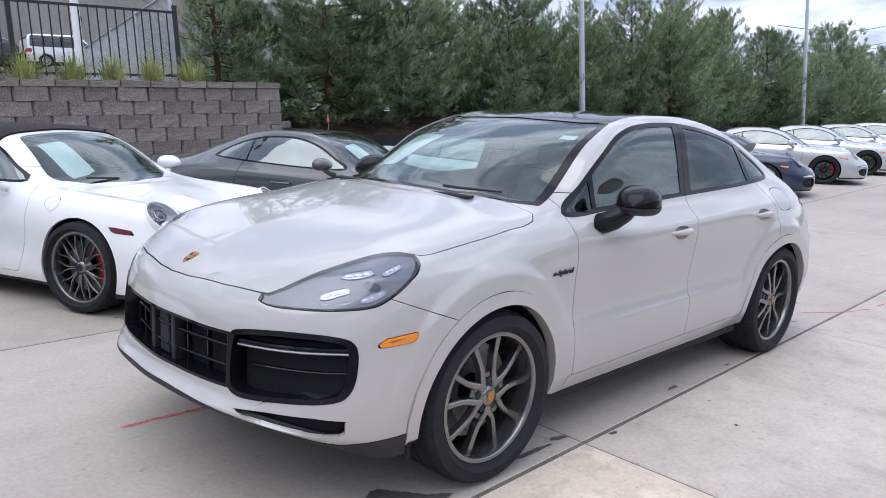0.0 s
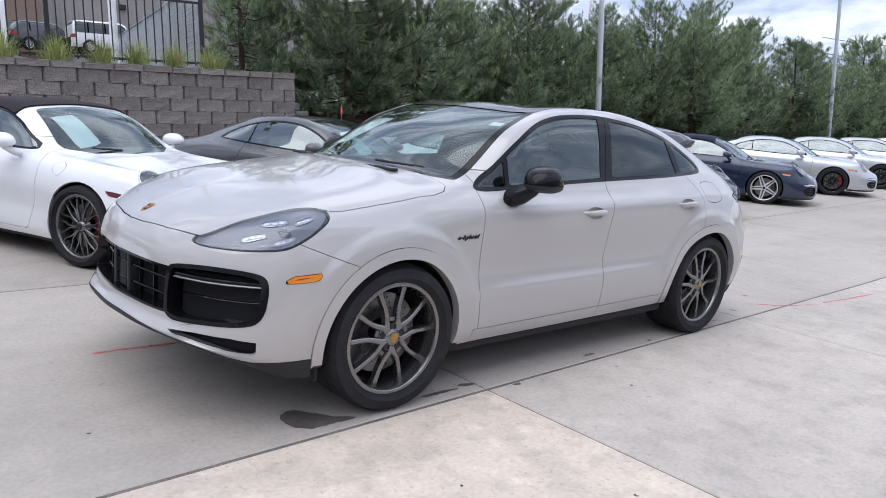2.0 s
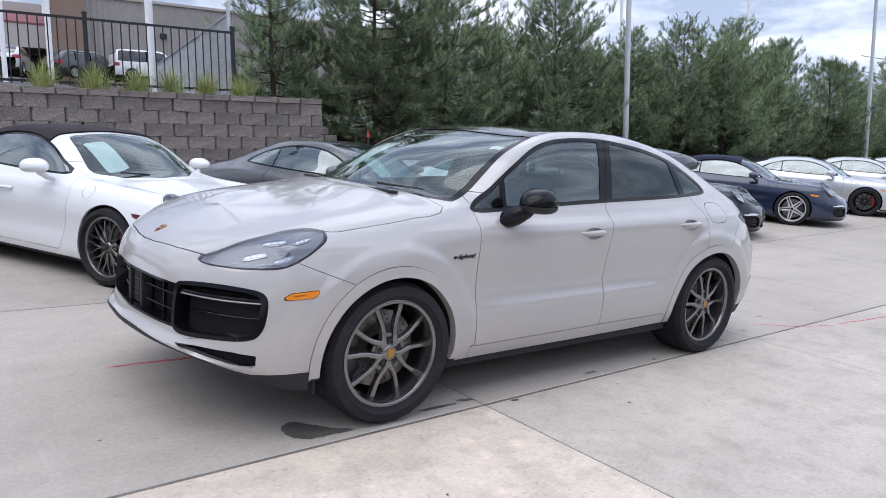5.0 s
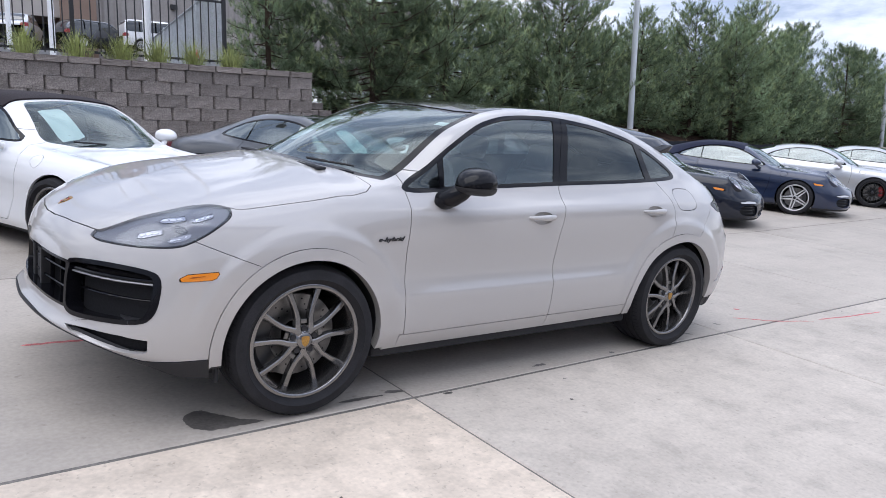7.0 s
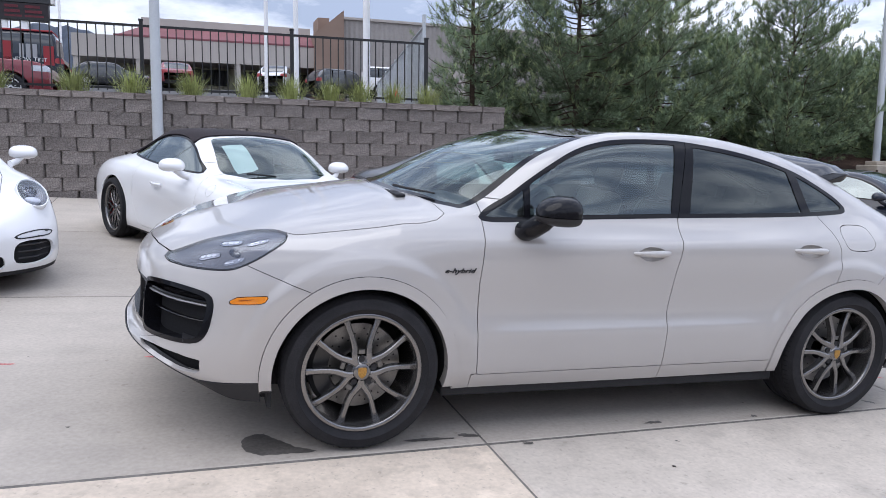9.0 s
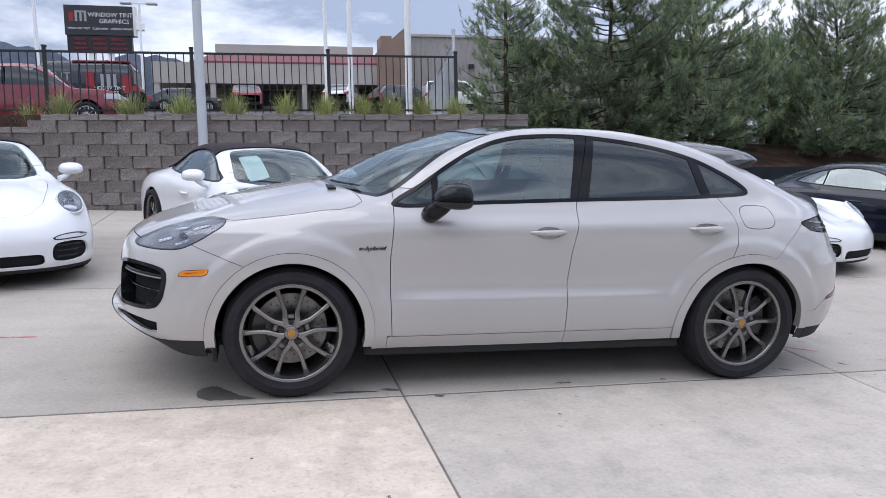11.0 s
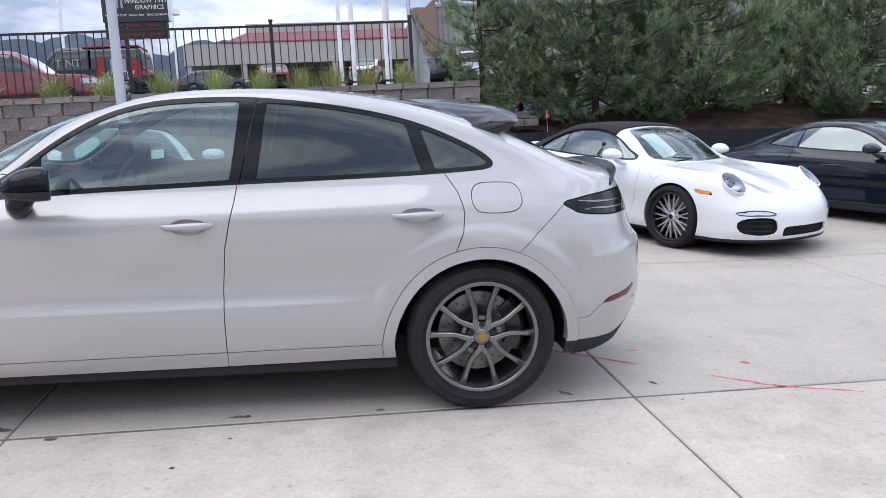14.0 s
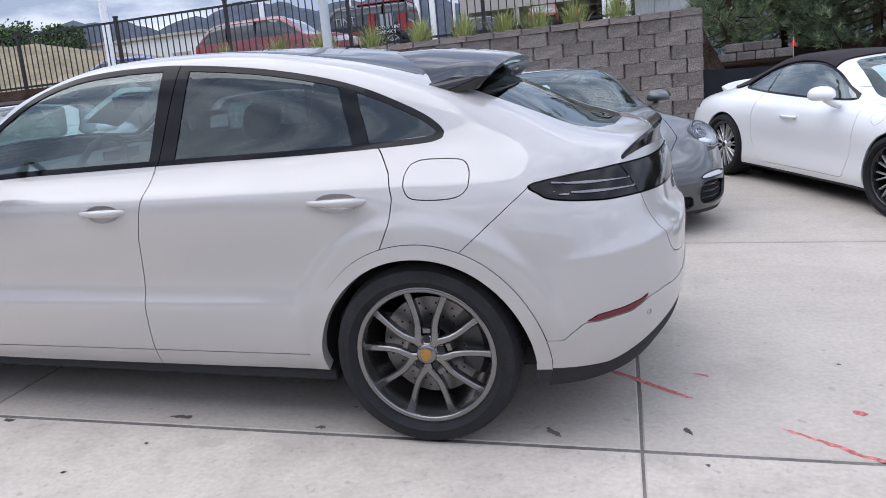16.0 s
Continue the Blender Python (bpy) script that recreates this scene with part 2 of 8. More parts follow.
def add_cyl(bm, r1, r2, a, b, seg=16):
    """A tapered round bar from a to b."""
    a, b = Vector(a), Vector(b)
    d = b - a
    m = Matrix.Translation((a + b) / 2) @ d.to_track_quat("Z", "Y").to_matrix().to_4x4()
    return bmesh.ops.create_cone(bm, cap_ends=True, segments=seg, radius1=r1, radius2=r2, depth=d.length, matrix=m)["verts"]


def lathe(profile, seg=64, axis="y"):
    """Verts and faces of a profile of (radius, along) turned round an axis."""
    verts, faces, n = [], [], len(profile)
    for k in range(seg):
        a = 2 * math.pi * k / seg
        for r, h in profile:
            verts.append((r * math.cos(a), h, r * math.sin(a)) if axis == "y" else (r * math.cos(a), r * math.sin(a), h))
    for k in range(seg):
        for i in range(n - 1):
            a, b = k * n + i, ((k + 1) % seg) * n + i
            faces.append((a, b, b + 1, a + 1))
    return verts, faces


# ---- skins: smooth surfaces that are cut along outlines ----
def pchip(P, n):
    """Samples a row of points (K, ...) smoothly, n to a span, without overshoot."""
    P = np.asarray(P, float)
    d = np.diff(P, axis=0)
    s = np.zeros_like(P)
    a, b = d[:-1], d[1:]
    with np.errstate(divide="ignore", invalid="ignore"):
        h = np.where(a * b > 0, 2 * a * b / (a + b), 0.0)
    s[1:-1] = 0.55 * h + 0.45 * (a + b) / 2
    s[0], s[-1] = 1.5 * d[0] - 0.5 * s[1], 1.5 * d[-1] - 0.5 * s[-2]
    out = []
    for k in range(len(d)):
        for t in np.linspace(0, 1, n, endpoint=False):
            t2, t3 = t * t, t * t * t
            out.append((2 * t3 - 3 * t2 + 1) * P[k] + (t3 - 2 * t2 + t) * s[k] + (-2 * t3 + 3 * t2) * P[k + 1] + (t3 - t2) * s[k + 1])
    out.append(P[-1])
    return np.array(out)


class Skin:
    def __init__(self, V, F):
        self.V, self.F = np.asarray(V, float), np.asarray(F, int).reshape(-1, 3)

    def normals(self):
        n = np.zeros_like(self.V)
        t = self.V[self.F]
        c = np.cross(t[:, 1] - t[:, 0], t[:, 2] - t[:, 0])
        for k in range(3):
            np.add.at(n, self.F[:, k], c)
        return n / np.maximum(np.linalg.norm(n, axis=1, keepdims=True), 1e-12)

    def keep(self, f):
        """The part where f < 0, cut cleanly along f = 0."""
        v = np.asarray(f(self.V) if callable(f) else f, float)
        v = np.where(np.abs(v) < 1e-7, 1e-7, v)
        neg = v[self.F] < 0
        c = neg.sum(1)
        faces, V, cut = [tuple(t) for t in self.F[c == 3]], list(self.V), {}

        def mid(a, b):
            key = (min(a, b), max(a, b))
            if key not in cut:
                w = v[a] / (v[a] - v[b])
                cut[key] = len(V)
                V.append(self.V[a] + w * (self.V[b] - self.V[a]))
            return cut[key]

        for t, m in zip(self.F[(c == 1) | (c == 2)], neg[(c == 1) | (c == 2)]):
            while not (m[0] and not m[2]):
                t, m = np.roll(t, -1), np.roll(m, -1)
            a, b, d = t
            if m[1]:
                p, q = mid(b, d), mid(d, a)
                faces += [(a, b, p), (a, p, q)]
            else:
                p, q = mid(a, b), mid(d, a)
                faces.append((a, p, q))
        if not faces:
            return Skin(np.zeros((0, 3)), np.zeros((0, 3), int))
        used, F = np.unique(np.array(faces), return_inverse=True)
        return Skin(np.array(V)[used], F.reshape(-1, 3))

    def carve(self, f, gap=0.0):
        """The piece inside an outline, and the rest, with a gap between them."""
        v = np.asarray(f(self.V), float)
        return self.keep(v + gap), self.keep(gap - v)

    def moved(self, by):
        return Skin(self.V + self.normals() * by, self.F)

    def mirrored(self):
        return Skin(self.V * (1, -1, 1), self.F[:, ::-1])

    def with_flange(self, depth):
        """Edges folded inwards, so that the sheet shows its thickness."""
        if not len(self.F):
            return self.V, self.F
        e = {}
        for t in self.F:
            for a, b in ((t[0], t[1]), (t[1], t[2]), (t[2], t[0])):
                e[(a, b)] = 1
        edge = [(a, b) for a, b in e if (b, a) not in e]
        n = self.normals()
        V, F, idx = list(self.V), [tuple(t) for t in self.F], {}
        for a, b in edge:
            for k in (a, b):
                if k not in idx:
                    idx[k] = (len(V), len(V) + 1)
                    V.append(self.V[k])
                    V.append(self.V[k] - n[k] * depth)
            (a0, a1), (b0, b1) = idx[a], idx[b]
            F.append((b0, a0, a1, b1))
        return V, F


def faired(g, along, across):
    """Irons the waves out of a half body's grid without shrinking it; its middle lines mirror across y = 0."""
    flip = np.array((1.0, -1.0, 1.0))
    for steps, axis in ((along, 1), (across, 0)):
        for k in range(2 * steps):
            p = np.moveaxis(g, axis, 0)
            first = p[1] * flip if axis == 1 else 2 * p[0] - p[1]
            q = np.concatenate([first[None], p, (p[-2] * flip)[None]])
            bend = (q[2:] + q[:-2]) / 2 - p
            if axis == 0:
                bend[0] = 0
            g = np.moveaxis(p + (0.62 if k % 2 == 0 else -0.65) * bend, 0, axis)
    return g


def grid_skin(net, nu, nv, along=0, across=0):
    """A smooth skin through a net of control curves (J, I, 3)."""
    g = pchip(np.asarray(net, float), nv)
    g = pchip(g.transpose(1, 0, 2), nu).transpose(1, 0, 2)
    g = faired(g, along, across)
    for k in range(500 if along > 20 else 0):
        # long soft waves go from the bonnet and the nose, clear of the windscreen's foot
        p = g.transpose(1, 0, 2)
        q = np.concatenate([(p[1] * (1, -1, 1))[None], p, p[-1:]])
        bend = (q[2:] + q[:-2]) / 2 - p
        bend *= np.clip((-1.25 - p[..., :1]) / 0.3, 0, 1)
        g = (p + (0.60 if k % 2 == 0 else -0.6045) * bend).transpose(1, 0, 2)
        if k < 180:
            q = np.concatenate([g[:1], g, (g[-2] * (1, -1, 1))[None]])
            bend = ((q[2:] + q[:-2]) / 2 - g) * np.clip((-1.25 - g[..., :1]) / 0.3, 0, 1) * np.clip((g[..., 2:] - 0.84) / 0.1, 0, 1)
            g = g + (0.60 if k % 2 == 0 else -0.622) * bend
    for k in range(260 if along > 20 else 0):
        q = np.concatenate([g[:1], g, (g[-2] * (1, -1, 1))[None]])
        bend = (q[2:] + q[:-2]) / 4 - g
        p = g.transpose(1, 0, 2)
        q = np.concatenate([(p[1] * (1, -1, 1))[None], p, p[-1:]])
        bend += ((q[2:] + q[:-2]) / 4).transpose(1, 0, 2)
        g = g + 0.9 * bend * np.clip((-1.28 - g[..., :1]) / 0.2, 0, 1) * np.clip((g[..., 2:] - 0.95) / 0.06, 0, 1)
    R, C = g.shape[:2]
    i = np.arange(R * C).reshape(R, C)
    a, b, c, d = i[:-1, :-1].ravel(), i[:-1, 1:].ravel(), i[1:, 1:].ravel(), i[1:, :-1].ravel()
    return Skin(g.reshape(-1, 3), np.concatenate([np.c_[a, c, b], np.c_[a, d, c]]))


def smooth_loop(pts, n=8, closed=True):
    p = [Vector(q) for q in pts]
    out, k = [], len(p)
    for i in range(k if closed else k - 1):
        a, b, c, d = (p[(i - 1) % k], p[i], p[(i + 1) % k], p[(i + 2) % k]) if closed else (p[max(i - 1, 0)], p[i], p[i + 1], p[min(i + 2, k - 1)])
        for s in range(n):
            t = s / n
            out.append(0.5 * (2 * b + (c - a) * t + (2 * a - 5 * b + 4 * c - d) * t * t + (3 * b - a - 3 * c + d) * t ** 3))
    return [tuple(q) for q in out] + ([] if closed else [tuple(p[-1])])


def inside(poly, ax=(0, 2)):
    """The signed distance from an outline in two of the axes; below 0 inside."""
    P = np.array(poly, float)
    Q = np.roll(P, -1, axis=0)

    def f(V):
        X = V[:, list(ax)]
        best, odd = np.full(len(X), 1e9), np.zeros(len(X), bool)
        for a, b in zip(P, Q):
            d = b - a
            t = np.clip(((X - a) @ d) / max(d @ d, 1e-12), 0, 1)
            best = np.minimum(best, np.linalg.norm(X - a - t[:, None] * d, axis=1))
            hit = (a[1] > X[:, 1]) != (b[1] > X[:, 1])
            with np.errstate(divide="ignore", invalid="ignore"):
                odd ^= hit & (X[:, 0] < (b[0] - a[0]) * (X[:, 1] - a[1]) / (b[1] - a[1]) + a[0])
        return np.where(odd, -best, best)
    return f


def disc(x, z, r):
    return lambda V: np.hypot(V[:, 0] - x, V[:, 2] - z) - r


def both(f, g):
    return lambda V: np.maximum(f(V), g(V))


def either(f, g):
    return lambda V: np.minimum(f(V), g(V))


def beyond(axis, at, sign=1):
    """Below 0 past a plane across an axis."""
    return lambda V: sign * (at - V[:, axis])


def panel(skin, name, material, parent, depth=0.012, label="", proud=0.0):
    s = skin.moved(proud) if proud else skin
    V, F = s.with_flange(depth)
    if not len(F):
        return None
    return obj(name, mesh_of(name, V, F), material, parent, label)


def panels(skin, name, material, parent, depth=0.012, label="", proud=0.0):
    """The panel and its twin across the car's middle."""
    return panel(skin, name, material, parent, depth, label, proud), panel(skin.mirrored(), name, material, parent, depth, label, proud)


def whole(skin):
    """A half skin joined with its mirror image."""
    m = skin.mirrored()
    V = np.concatenate([skin.V, m.V])
    F = np.concatenate([skin.F, m.F + len(skin.V)])
    key = np.round(V, 5)
    _, first, inv = np.unique(key, axis=0, return_index=True, return_inverse=True)
    return Skin(V[first], inv.reshape(-1)[F])


def islands(skin):
    """The separate patches of a skin, each a skin of its own."""
    up = list(range(len(skin.V)))

    def root(i):
        while up[i] != i:
            up[i] = up[up[i]]
            i = up[i]
        return i

    places = {}
    for i, v in enumerate(skin.V):
        k = tuple(np.round(v, 5))
        up[i] = places.setdefault(k, i)
    for f in skin.F:
        for i in f[1:]:
            up[root(int(i))] = root(int(f[0]))
    sets = {}
    for f in skin.F:
        sets.setdefault(root(int(f[0])), []).append(f)
    out = []
    for faces in sets.values():
        ids = sorted({int(i) for f in faces for i in f})
        new_id = {i: k for k, i in enumerate(ids)}
        out.append(Skin(skin.V[ids], [tuple(new_id[int(i)] for i in f) for f in faces]))
    return out

# ---- the ground and the lot ----
def slab_concrete(name, color, worn=0.0):
    """Broom-finished concrete: cloudy blotches, long drag streaks, dark specks and grit."""
    m = mat(name, color, 0.85, vary=0.10, scale=0.55, fine=0.07, fine_scale=42, bump=0.03 + 0.04 * worn, bump_scale=120, per_object=0.05)
    nt = m.node_tree
    b = nt.nodes["Principled BSDF"]
    last = b.inputs["Base Color"].links[0].from_socket
    co = nt.nodes.new("ShaderNodeTexCoord")
    for stretch, size, lo, hi, dark in (((0.35, 3.2, 1), 1.1, 0.42, 0.70, 0.93), ((1, 1, 1), 2.3, 0.56, 0.72, 0.90), ((1, 1, 1), 16.0, 0.66, 0.74, 0.76), ((2.6, 0.5, 1), 2.0, 0.55, 0.72, 1.05),
                                      ((1, 1, 1), 3.4, 0.50, 0.66, 1 - 0.16 * worn), ((1, 1, 1), 8.5, 0.52, 0.64, 1 - 0.12 * worn), ((1, 1, 1), 5.2, 0.56, 0.68, 1 + 0.12 * worn), ((1, 1, 1), 34.0, 0.60, 0.68, 1 - 0.20 * worn)):
        mp, n, r, v = nt.nodes.new("ShaderNodeMapping"), nt.nodes.new("ShaderNodeTexNoise"), nt.nodes.new("ShaderNodeMapRange"), nt.nodes.new("ShaderNodeVectorMath")
        mp.inputs["Scale"].default_value = stretch
        mp.inputs["Location"].default_value = (size, 2 * size, 0)
        n.inputs["Scale"].default_value, n.inputs["Detail"].default_value = size, 6.0
        r.inputs["From Min"].default_value, r.inputs["From Max"].default_value = lo, hi
        r.inputs["To Min"].default_value, r.inputs["To Max"].default_value = 1.0, dark
        v.operation = "MULTIPLY"
        nt.links.new(co.outputs["Object"], mp.inputs[0])
        nt.links.new(mp.outputs[0], n.inputs["Vector"])
        nt.links.new(n.outputs[0], r.inputs[0])
        nt.links.new(last, v.inputs[0])
        nt.links.new(r.outputs[0], v.inputs[1])
        last = v.outputs[0]
    nt.links.new(last, b.inputs["Base Color"])
    return m


M.update({
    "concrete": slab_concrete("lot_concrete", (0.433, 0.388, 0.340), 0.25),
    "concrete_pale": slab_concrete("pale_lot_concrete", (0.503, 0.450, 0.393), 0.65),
    "concrete_warm": slab_concrete("pinkish_concrete", (0.645, 0.55, 0.455), 1.0),
    "joint": mat("joint_filler", (0.155, 0.142, 0.13), 0.9, vary=0.3, scale=3, fine=0.2),
    "soil": mat("bark_mulch", (0.050, 0.034, 0.027), 0.95, spec=0.03, vary=0.45, scale=2.5, fine=0.4, fine_scale=30, bump=0.6, bump_scale=30),
    "asphalt": mat("asphalt", (0.10, 0.10, 0.10), 0.9, spec=0.2, vary=0.15, scale=0.5, fine=0.2, fine_scale=60, bump=0.2),
    "field": mat("dry_grass_ground", (0.16, 0.15, 0.09), 0.95, vary=0.3, scale=0.05, fine=0.2, fine_scale=3),
    "block": mat("split_face_block", (0.195, 0.172, 0.160), 0.95, vary=0.22, scale=6, fine=0.40, fine_scale=55, bump=0.9, bump_scale=45, per_object=0.18),
    "cap_block": mat("wall_cap_block", (0.225, 0.196, 0.180), 0.95, vary=0.2, scale=6, fine=0.28, fine_scale=70, bump=0.4, bump_scale=60, per_object=0.15),
    "iron": mat("black_painted_steel", (0.014, 0.014, 0.016), 0.5, fine=0.15, fine_scale=90),
    "galv": mat("galvanised_steel", (0.55, 0.57, 0.59), 0.45, 0.6, vary=0.12, scale=7, fine=0.12, fine_scale=90),
    "pole_grey": mat("grey_pole_paint", (0.50, 0.53, 0.56), 0.45, 0.1, vary=0.06, scale=2, fine=0.05),
    "white_pole": mat("white_pole_paint", (0.93, 0.93, 0.94), 0.5, fine=0.02),
    "pole_base": mat("pole_base_concrete", (0.40, 0.35, 0.29), 0.9, vary=0.15, scale=5, fine=0.15, bump=0.2),
    "needle": mat("pine_needles", (0.195, 0.258, 0.156), 0.85, spec=0.12, vary=0.5, scale=0.7, fine=0.35, fine_scale=7, per_object=0.22),
    "needle_new": mat("fresh_pine_needles", (0.310, 0.375, 0.190), 0.85, spec=0.12, vary=0.3, scale=1.2, fine=0.3, fine_scale=9, per_object=0.15),
    "bark": mat("pine_bark", (0.075, 0.055, 0.043), 0.95, spec=0.1, vary=0.3, scale=6, fine=0.3, fine_scale=40, bump=0.6, bump_scale=30),
    "grass": mat("ornamental_grass", (0.31, 0.345, 0.125), 0.7, vary=0.35, scale=3, fine=0.3, fine_scale=20, per_object=0.2),
    "stucco_dark": mat("unseen_wall_grey", (0.34, 0.325, 0.31), 0.85, vary=0.2, scale=0.3, fine=0.1),
    "silt": mat("black_silt_fence_fabric", (0.018, 0.021, 0.026), 0.9, spec=0.2, vary=0.2, scale=3, fine=0.25, fine_scale=300, bump=0.3, bump_scale=20),
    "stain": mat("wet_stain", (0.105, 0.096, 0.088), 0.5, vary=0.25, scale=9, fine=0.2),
    "red_mark": mat("red_marking_paint", (0.50, 0.15, 0.15), 0.85, vary=0.35, scale=14, fine=0.4, fine_scale=60),
})


def lift(x, y):
    """How far the lot's surface rises above its plane: it levels out past the SUV's tail."""
    return 0.030 * (math.sqrt((x - 6.5) ** 2 + 1.5) + (x - 6.5)) / 2


def joint_y(k, x):
    return -0.955 + 3.085 * k + 0.026 * (x - 0.7)


def joint_x(k, y):
    return -0.80 + 3.08 * k - 0.02 * (y + 0.955)


WALL_Y, WALL_END, TOP = 8.40, 3.22, 2.39
terrain_bm = bmesh.new()
gx = [-900, -300, -120, -60, -40, -30, -22, -16, -10, -4, 0, 3.24, 3.9, 4.4, 5, 5.5, 6, 6.5, 7, 7.5, 8, 9, 10, 12, 16, 22, 30, 40, 52, 70, 120, 300, 900]
gy = [-900, -300, -120, -60, -36, -28, -20, -12, -4, 2, 6, 8.36, 8.75, 9.3, 10.2, 12, 15, 19, 25, 33, 45, 70, 120, 300, 900]


UPPER = ((8.4, 9.0, 10.5, 17.0, 28.0, 42.0, 46.0, 70.0, 200.0), (TOP - 0.03, TOP + 0.06, TOP + 0.10, 2.68, 4.05, 5.58, 5.95, 7.2, 9.0))


def ground_h(x, y):
    """The ground's height in the upright world at a place of the plan."""
    cx, cy = max(-40, min(45, x)), max(-30, min(8.4, y))
    low = lot(cx, cy, lift(cx, cy)).z - 0.022
    if y <= 8.37:
        return low
    if x <= 3.25:
        return float(np.interp(y, UPPER[0], UPPER[1]))
    t = min(1, max(0, (y - 8.4) / 3.4))
    crest = 1.85 - 0.034 * max(0, min(40, x - 5)) + 0.30 * max(0, min(1, (x - 5) / 3))
    return low + 0.35 * min(1, (y - 8.37) * 3) + max(0.3, crest - low - 0.35) * t * t * (3 - 2 * t) + 0.01 * max(0, min(60, y - 14))


ground_kinds = []
tv = [[terrain_bm.verts.new((*lot(x, y).xy, ground_h(x, y))) for y in gy] for x in gx]
for i in range(len(gx) - 1):
    for j in range(len(gy) - 1):
        f = terrain_bm.faces.new((tv[i][j], tv[i + 1][j], tv[i + 1][j + 1], tv[i][j + 1]))
        far = abs(gx[i]) > 50 or gy[j] > 60 or gy[j] < -30
        ground_kinds.append(2 if far else (0 if gy[j] < 8.3 else (1 if gy[j] < 11.9 or gx[i] > 3 else 3)))
ground = part("ground", terrain_bm, "joint", None)
for k in ("soil", "field", "asphalt"):
    ground.data.materials.append(M[k])
ground.data.polygons.foreach_set("material_index", ground_kinds)
tagged(ground, "concrete lot bed, mulch bank and open ground beyond", "ground", kind="structure")


# ---- the retaining wall's line, the fence and the poles ----
def upright(x, y, z=0.0, turn=0.0):
    """A pose standing upright over a place of the lot, z above its plane."""
    p = lot(x, y, z)
    return pose(p.x, p.y, p.z, 0, 0, turn)


def fence():
    a, b = lot(2.24, 10.195, 3.12), lot(-5.77, 10.39, 2.78)
    d = Vector((b.x - a.x, b.y - a.y, 0)).normalized()
    top, low, step = 3.73, 2.58, 2.62
    e = thing("iron_fence", Matrix.Identity(4), "black iron picket fence on top of the retaining wall", "fence")
    for k in range(7):
        p = Vector((a.x, a.y, 0)) + d * (step * k + 0.05)
        bm = box_bm(0.065, 0.065, top - low + 0.34, p.x, p.y, (top + low) / 2 - 0.10, 0.004)
        add_box(bm, 0.08, 0.08, 0.03, p.x, p.y, top + 0.08)
        part("post", bm, "iron", e)
        if k == 6:
            break
        for z in (top - 0.02, low + 0.04):
            q = p + d * step / 2
            part("rail", box_bm(step, 0.035, 0.04, q.x, q.y, z, 0, 1, Matrix.Rotation(math.atan2(d.y, d.x), 4, "Z")), "iron", e)
        for i in range(1, 18):
            q = p + d * (step * i / 18)
            part("picket", box_bm(0.018, 0.018, top - low + 0.0, q.x, q.y, (top + low) / 2 - 0.01), "iron", e)
    return e


fence()


def chain_link():
    """The wire fence that runs back from the iron one."""
    e = thing("chain_link_fence", Matrix.Identity(4), "galvanised chain-link fence running back from the iron fence", "fence")
    a = lot(2.33, 10.12, 0)
    d = Vector((0.16, 1, 0)).normalized()
    low, top = 2.50, 4.08
    for k in range(5):
        p = Vector((a.x, a.y, 0)) + d * 2.6 * k
        bm = bmesh.new()
        add_cyl(bm, 0.038, 0.038, (p.x, p.y, low - 0.2), (p.x, p.y, top + (0.22 if k == 0 else 0.05)), 12)
        part("post", bm, "galv", e, "", True)
    q = Vector((a.x, a.y, 0)) + d * 10.4
    bm = bmesh.new()
    add_cyl(bm, 0.022, 0.022, (a.x, a.y, top), (q.x, q.y, top), 8)
    part("top_rail", bm, "galv", e, "", True)
    V, F = [], []
    L, H, s = 10.4, top - low, 0.085
    for sign in (1, -1):
        n = int((L + H) / s)
        for k in range(n):
            u0 = k * s - (H if sign > 0 else 0)
            pts = [(u0, 0), (u0 + sign * H, H)] if sign > 0 else [(u0, 0), (u0 - H, H)]
            (x0, z0), (x1, z1) = pts
            if x0 > x1:
                (x0, z0), (x1, z1) = (x1, z1), (x0, z0)
            if x1 <= 0 or x0 >= L:
                continue
            if x0 < 0:
                z0 += (z1 - z0) * (-x0) / (x1 - x0)
                x0 = 0
            if x1 > L:
                z1 -= (z1 - z0) * (x1 - L) / (x1 - x0)
                x1 = L
            i, w = len(V), 0.0055
            for x, z in ((x0, z0), (x1, z1)):
                c = Vector((a.x, a.y, low + z)) + d * x
                V += [c + Vector((w, 0, w)), c + Vector((-w, 0, w)), c + Vector((0, 0, -w))]
            F += [(i, i + 1, i + 4, i + 3), (i + 1, i + 2, i + 5, i + 4), (i + 2, i, i + 3, i + 5)]
    tagged(obj("wire_mesh", mesh_of("wire_mesh", V, F, False), "galv", e), kind="stuff")


chain_link()


def lamp_pole(x, y, z, base, label):
    e = thing("lamp_pole", upright(x, y, z), label, "lamp pole", "lamp poles of the lot")
    h0 = 0.0
    if base:
        bm = box_bm(0.62, 0.62, 0.34, 0, 0, 0.10, 0.03)
        part("plinth", bm, "pole_base", e)
        part("base_cover", box_bm(0.34, 0.34, 0.10, 0, 0, 0.32, 0.02), "pole_base", e)
        h0 = 0.3
    bm = bmesh.new()
    add_cyl(bm, 0.085, 0.062, (0, 0, h0), (0, 0, 7.2), 20)
    part("pole", bm, "pole_grey", e, "", True)
    part("arm", box_bm(0.7, 0.06, 0.06, 0, 0, 7.15), "pole_grey", e)
    for s in (-1, 1):
        part("lamp_head", box_bm(0.55, 0.36, 0.12, s * 0.55, 0, 7.18, 0.03), "pole_grey", e)
    return e


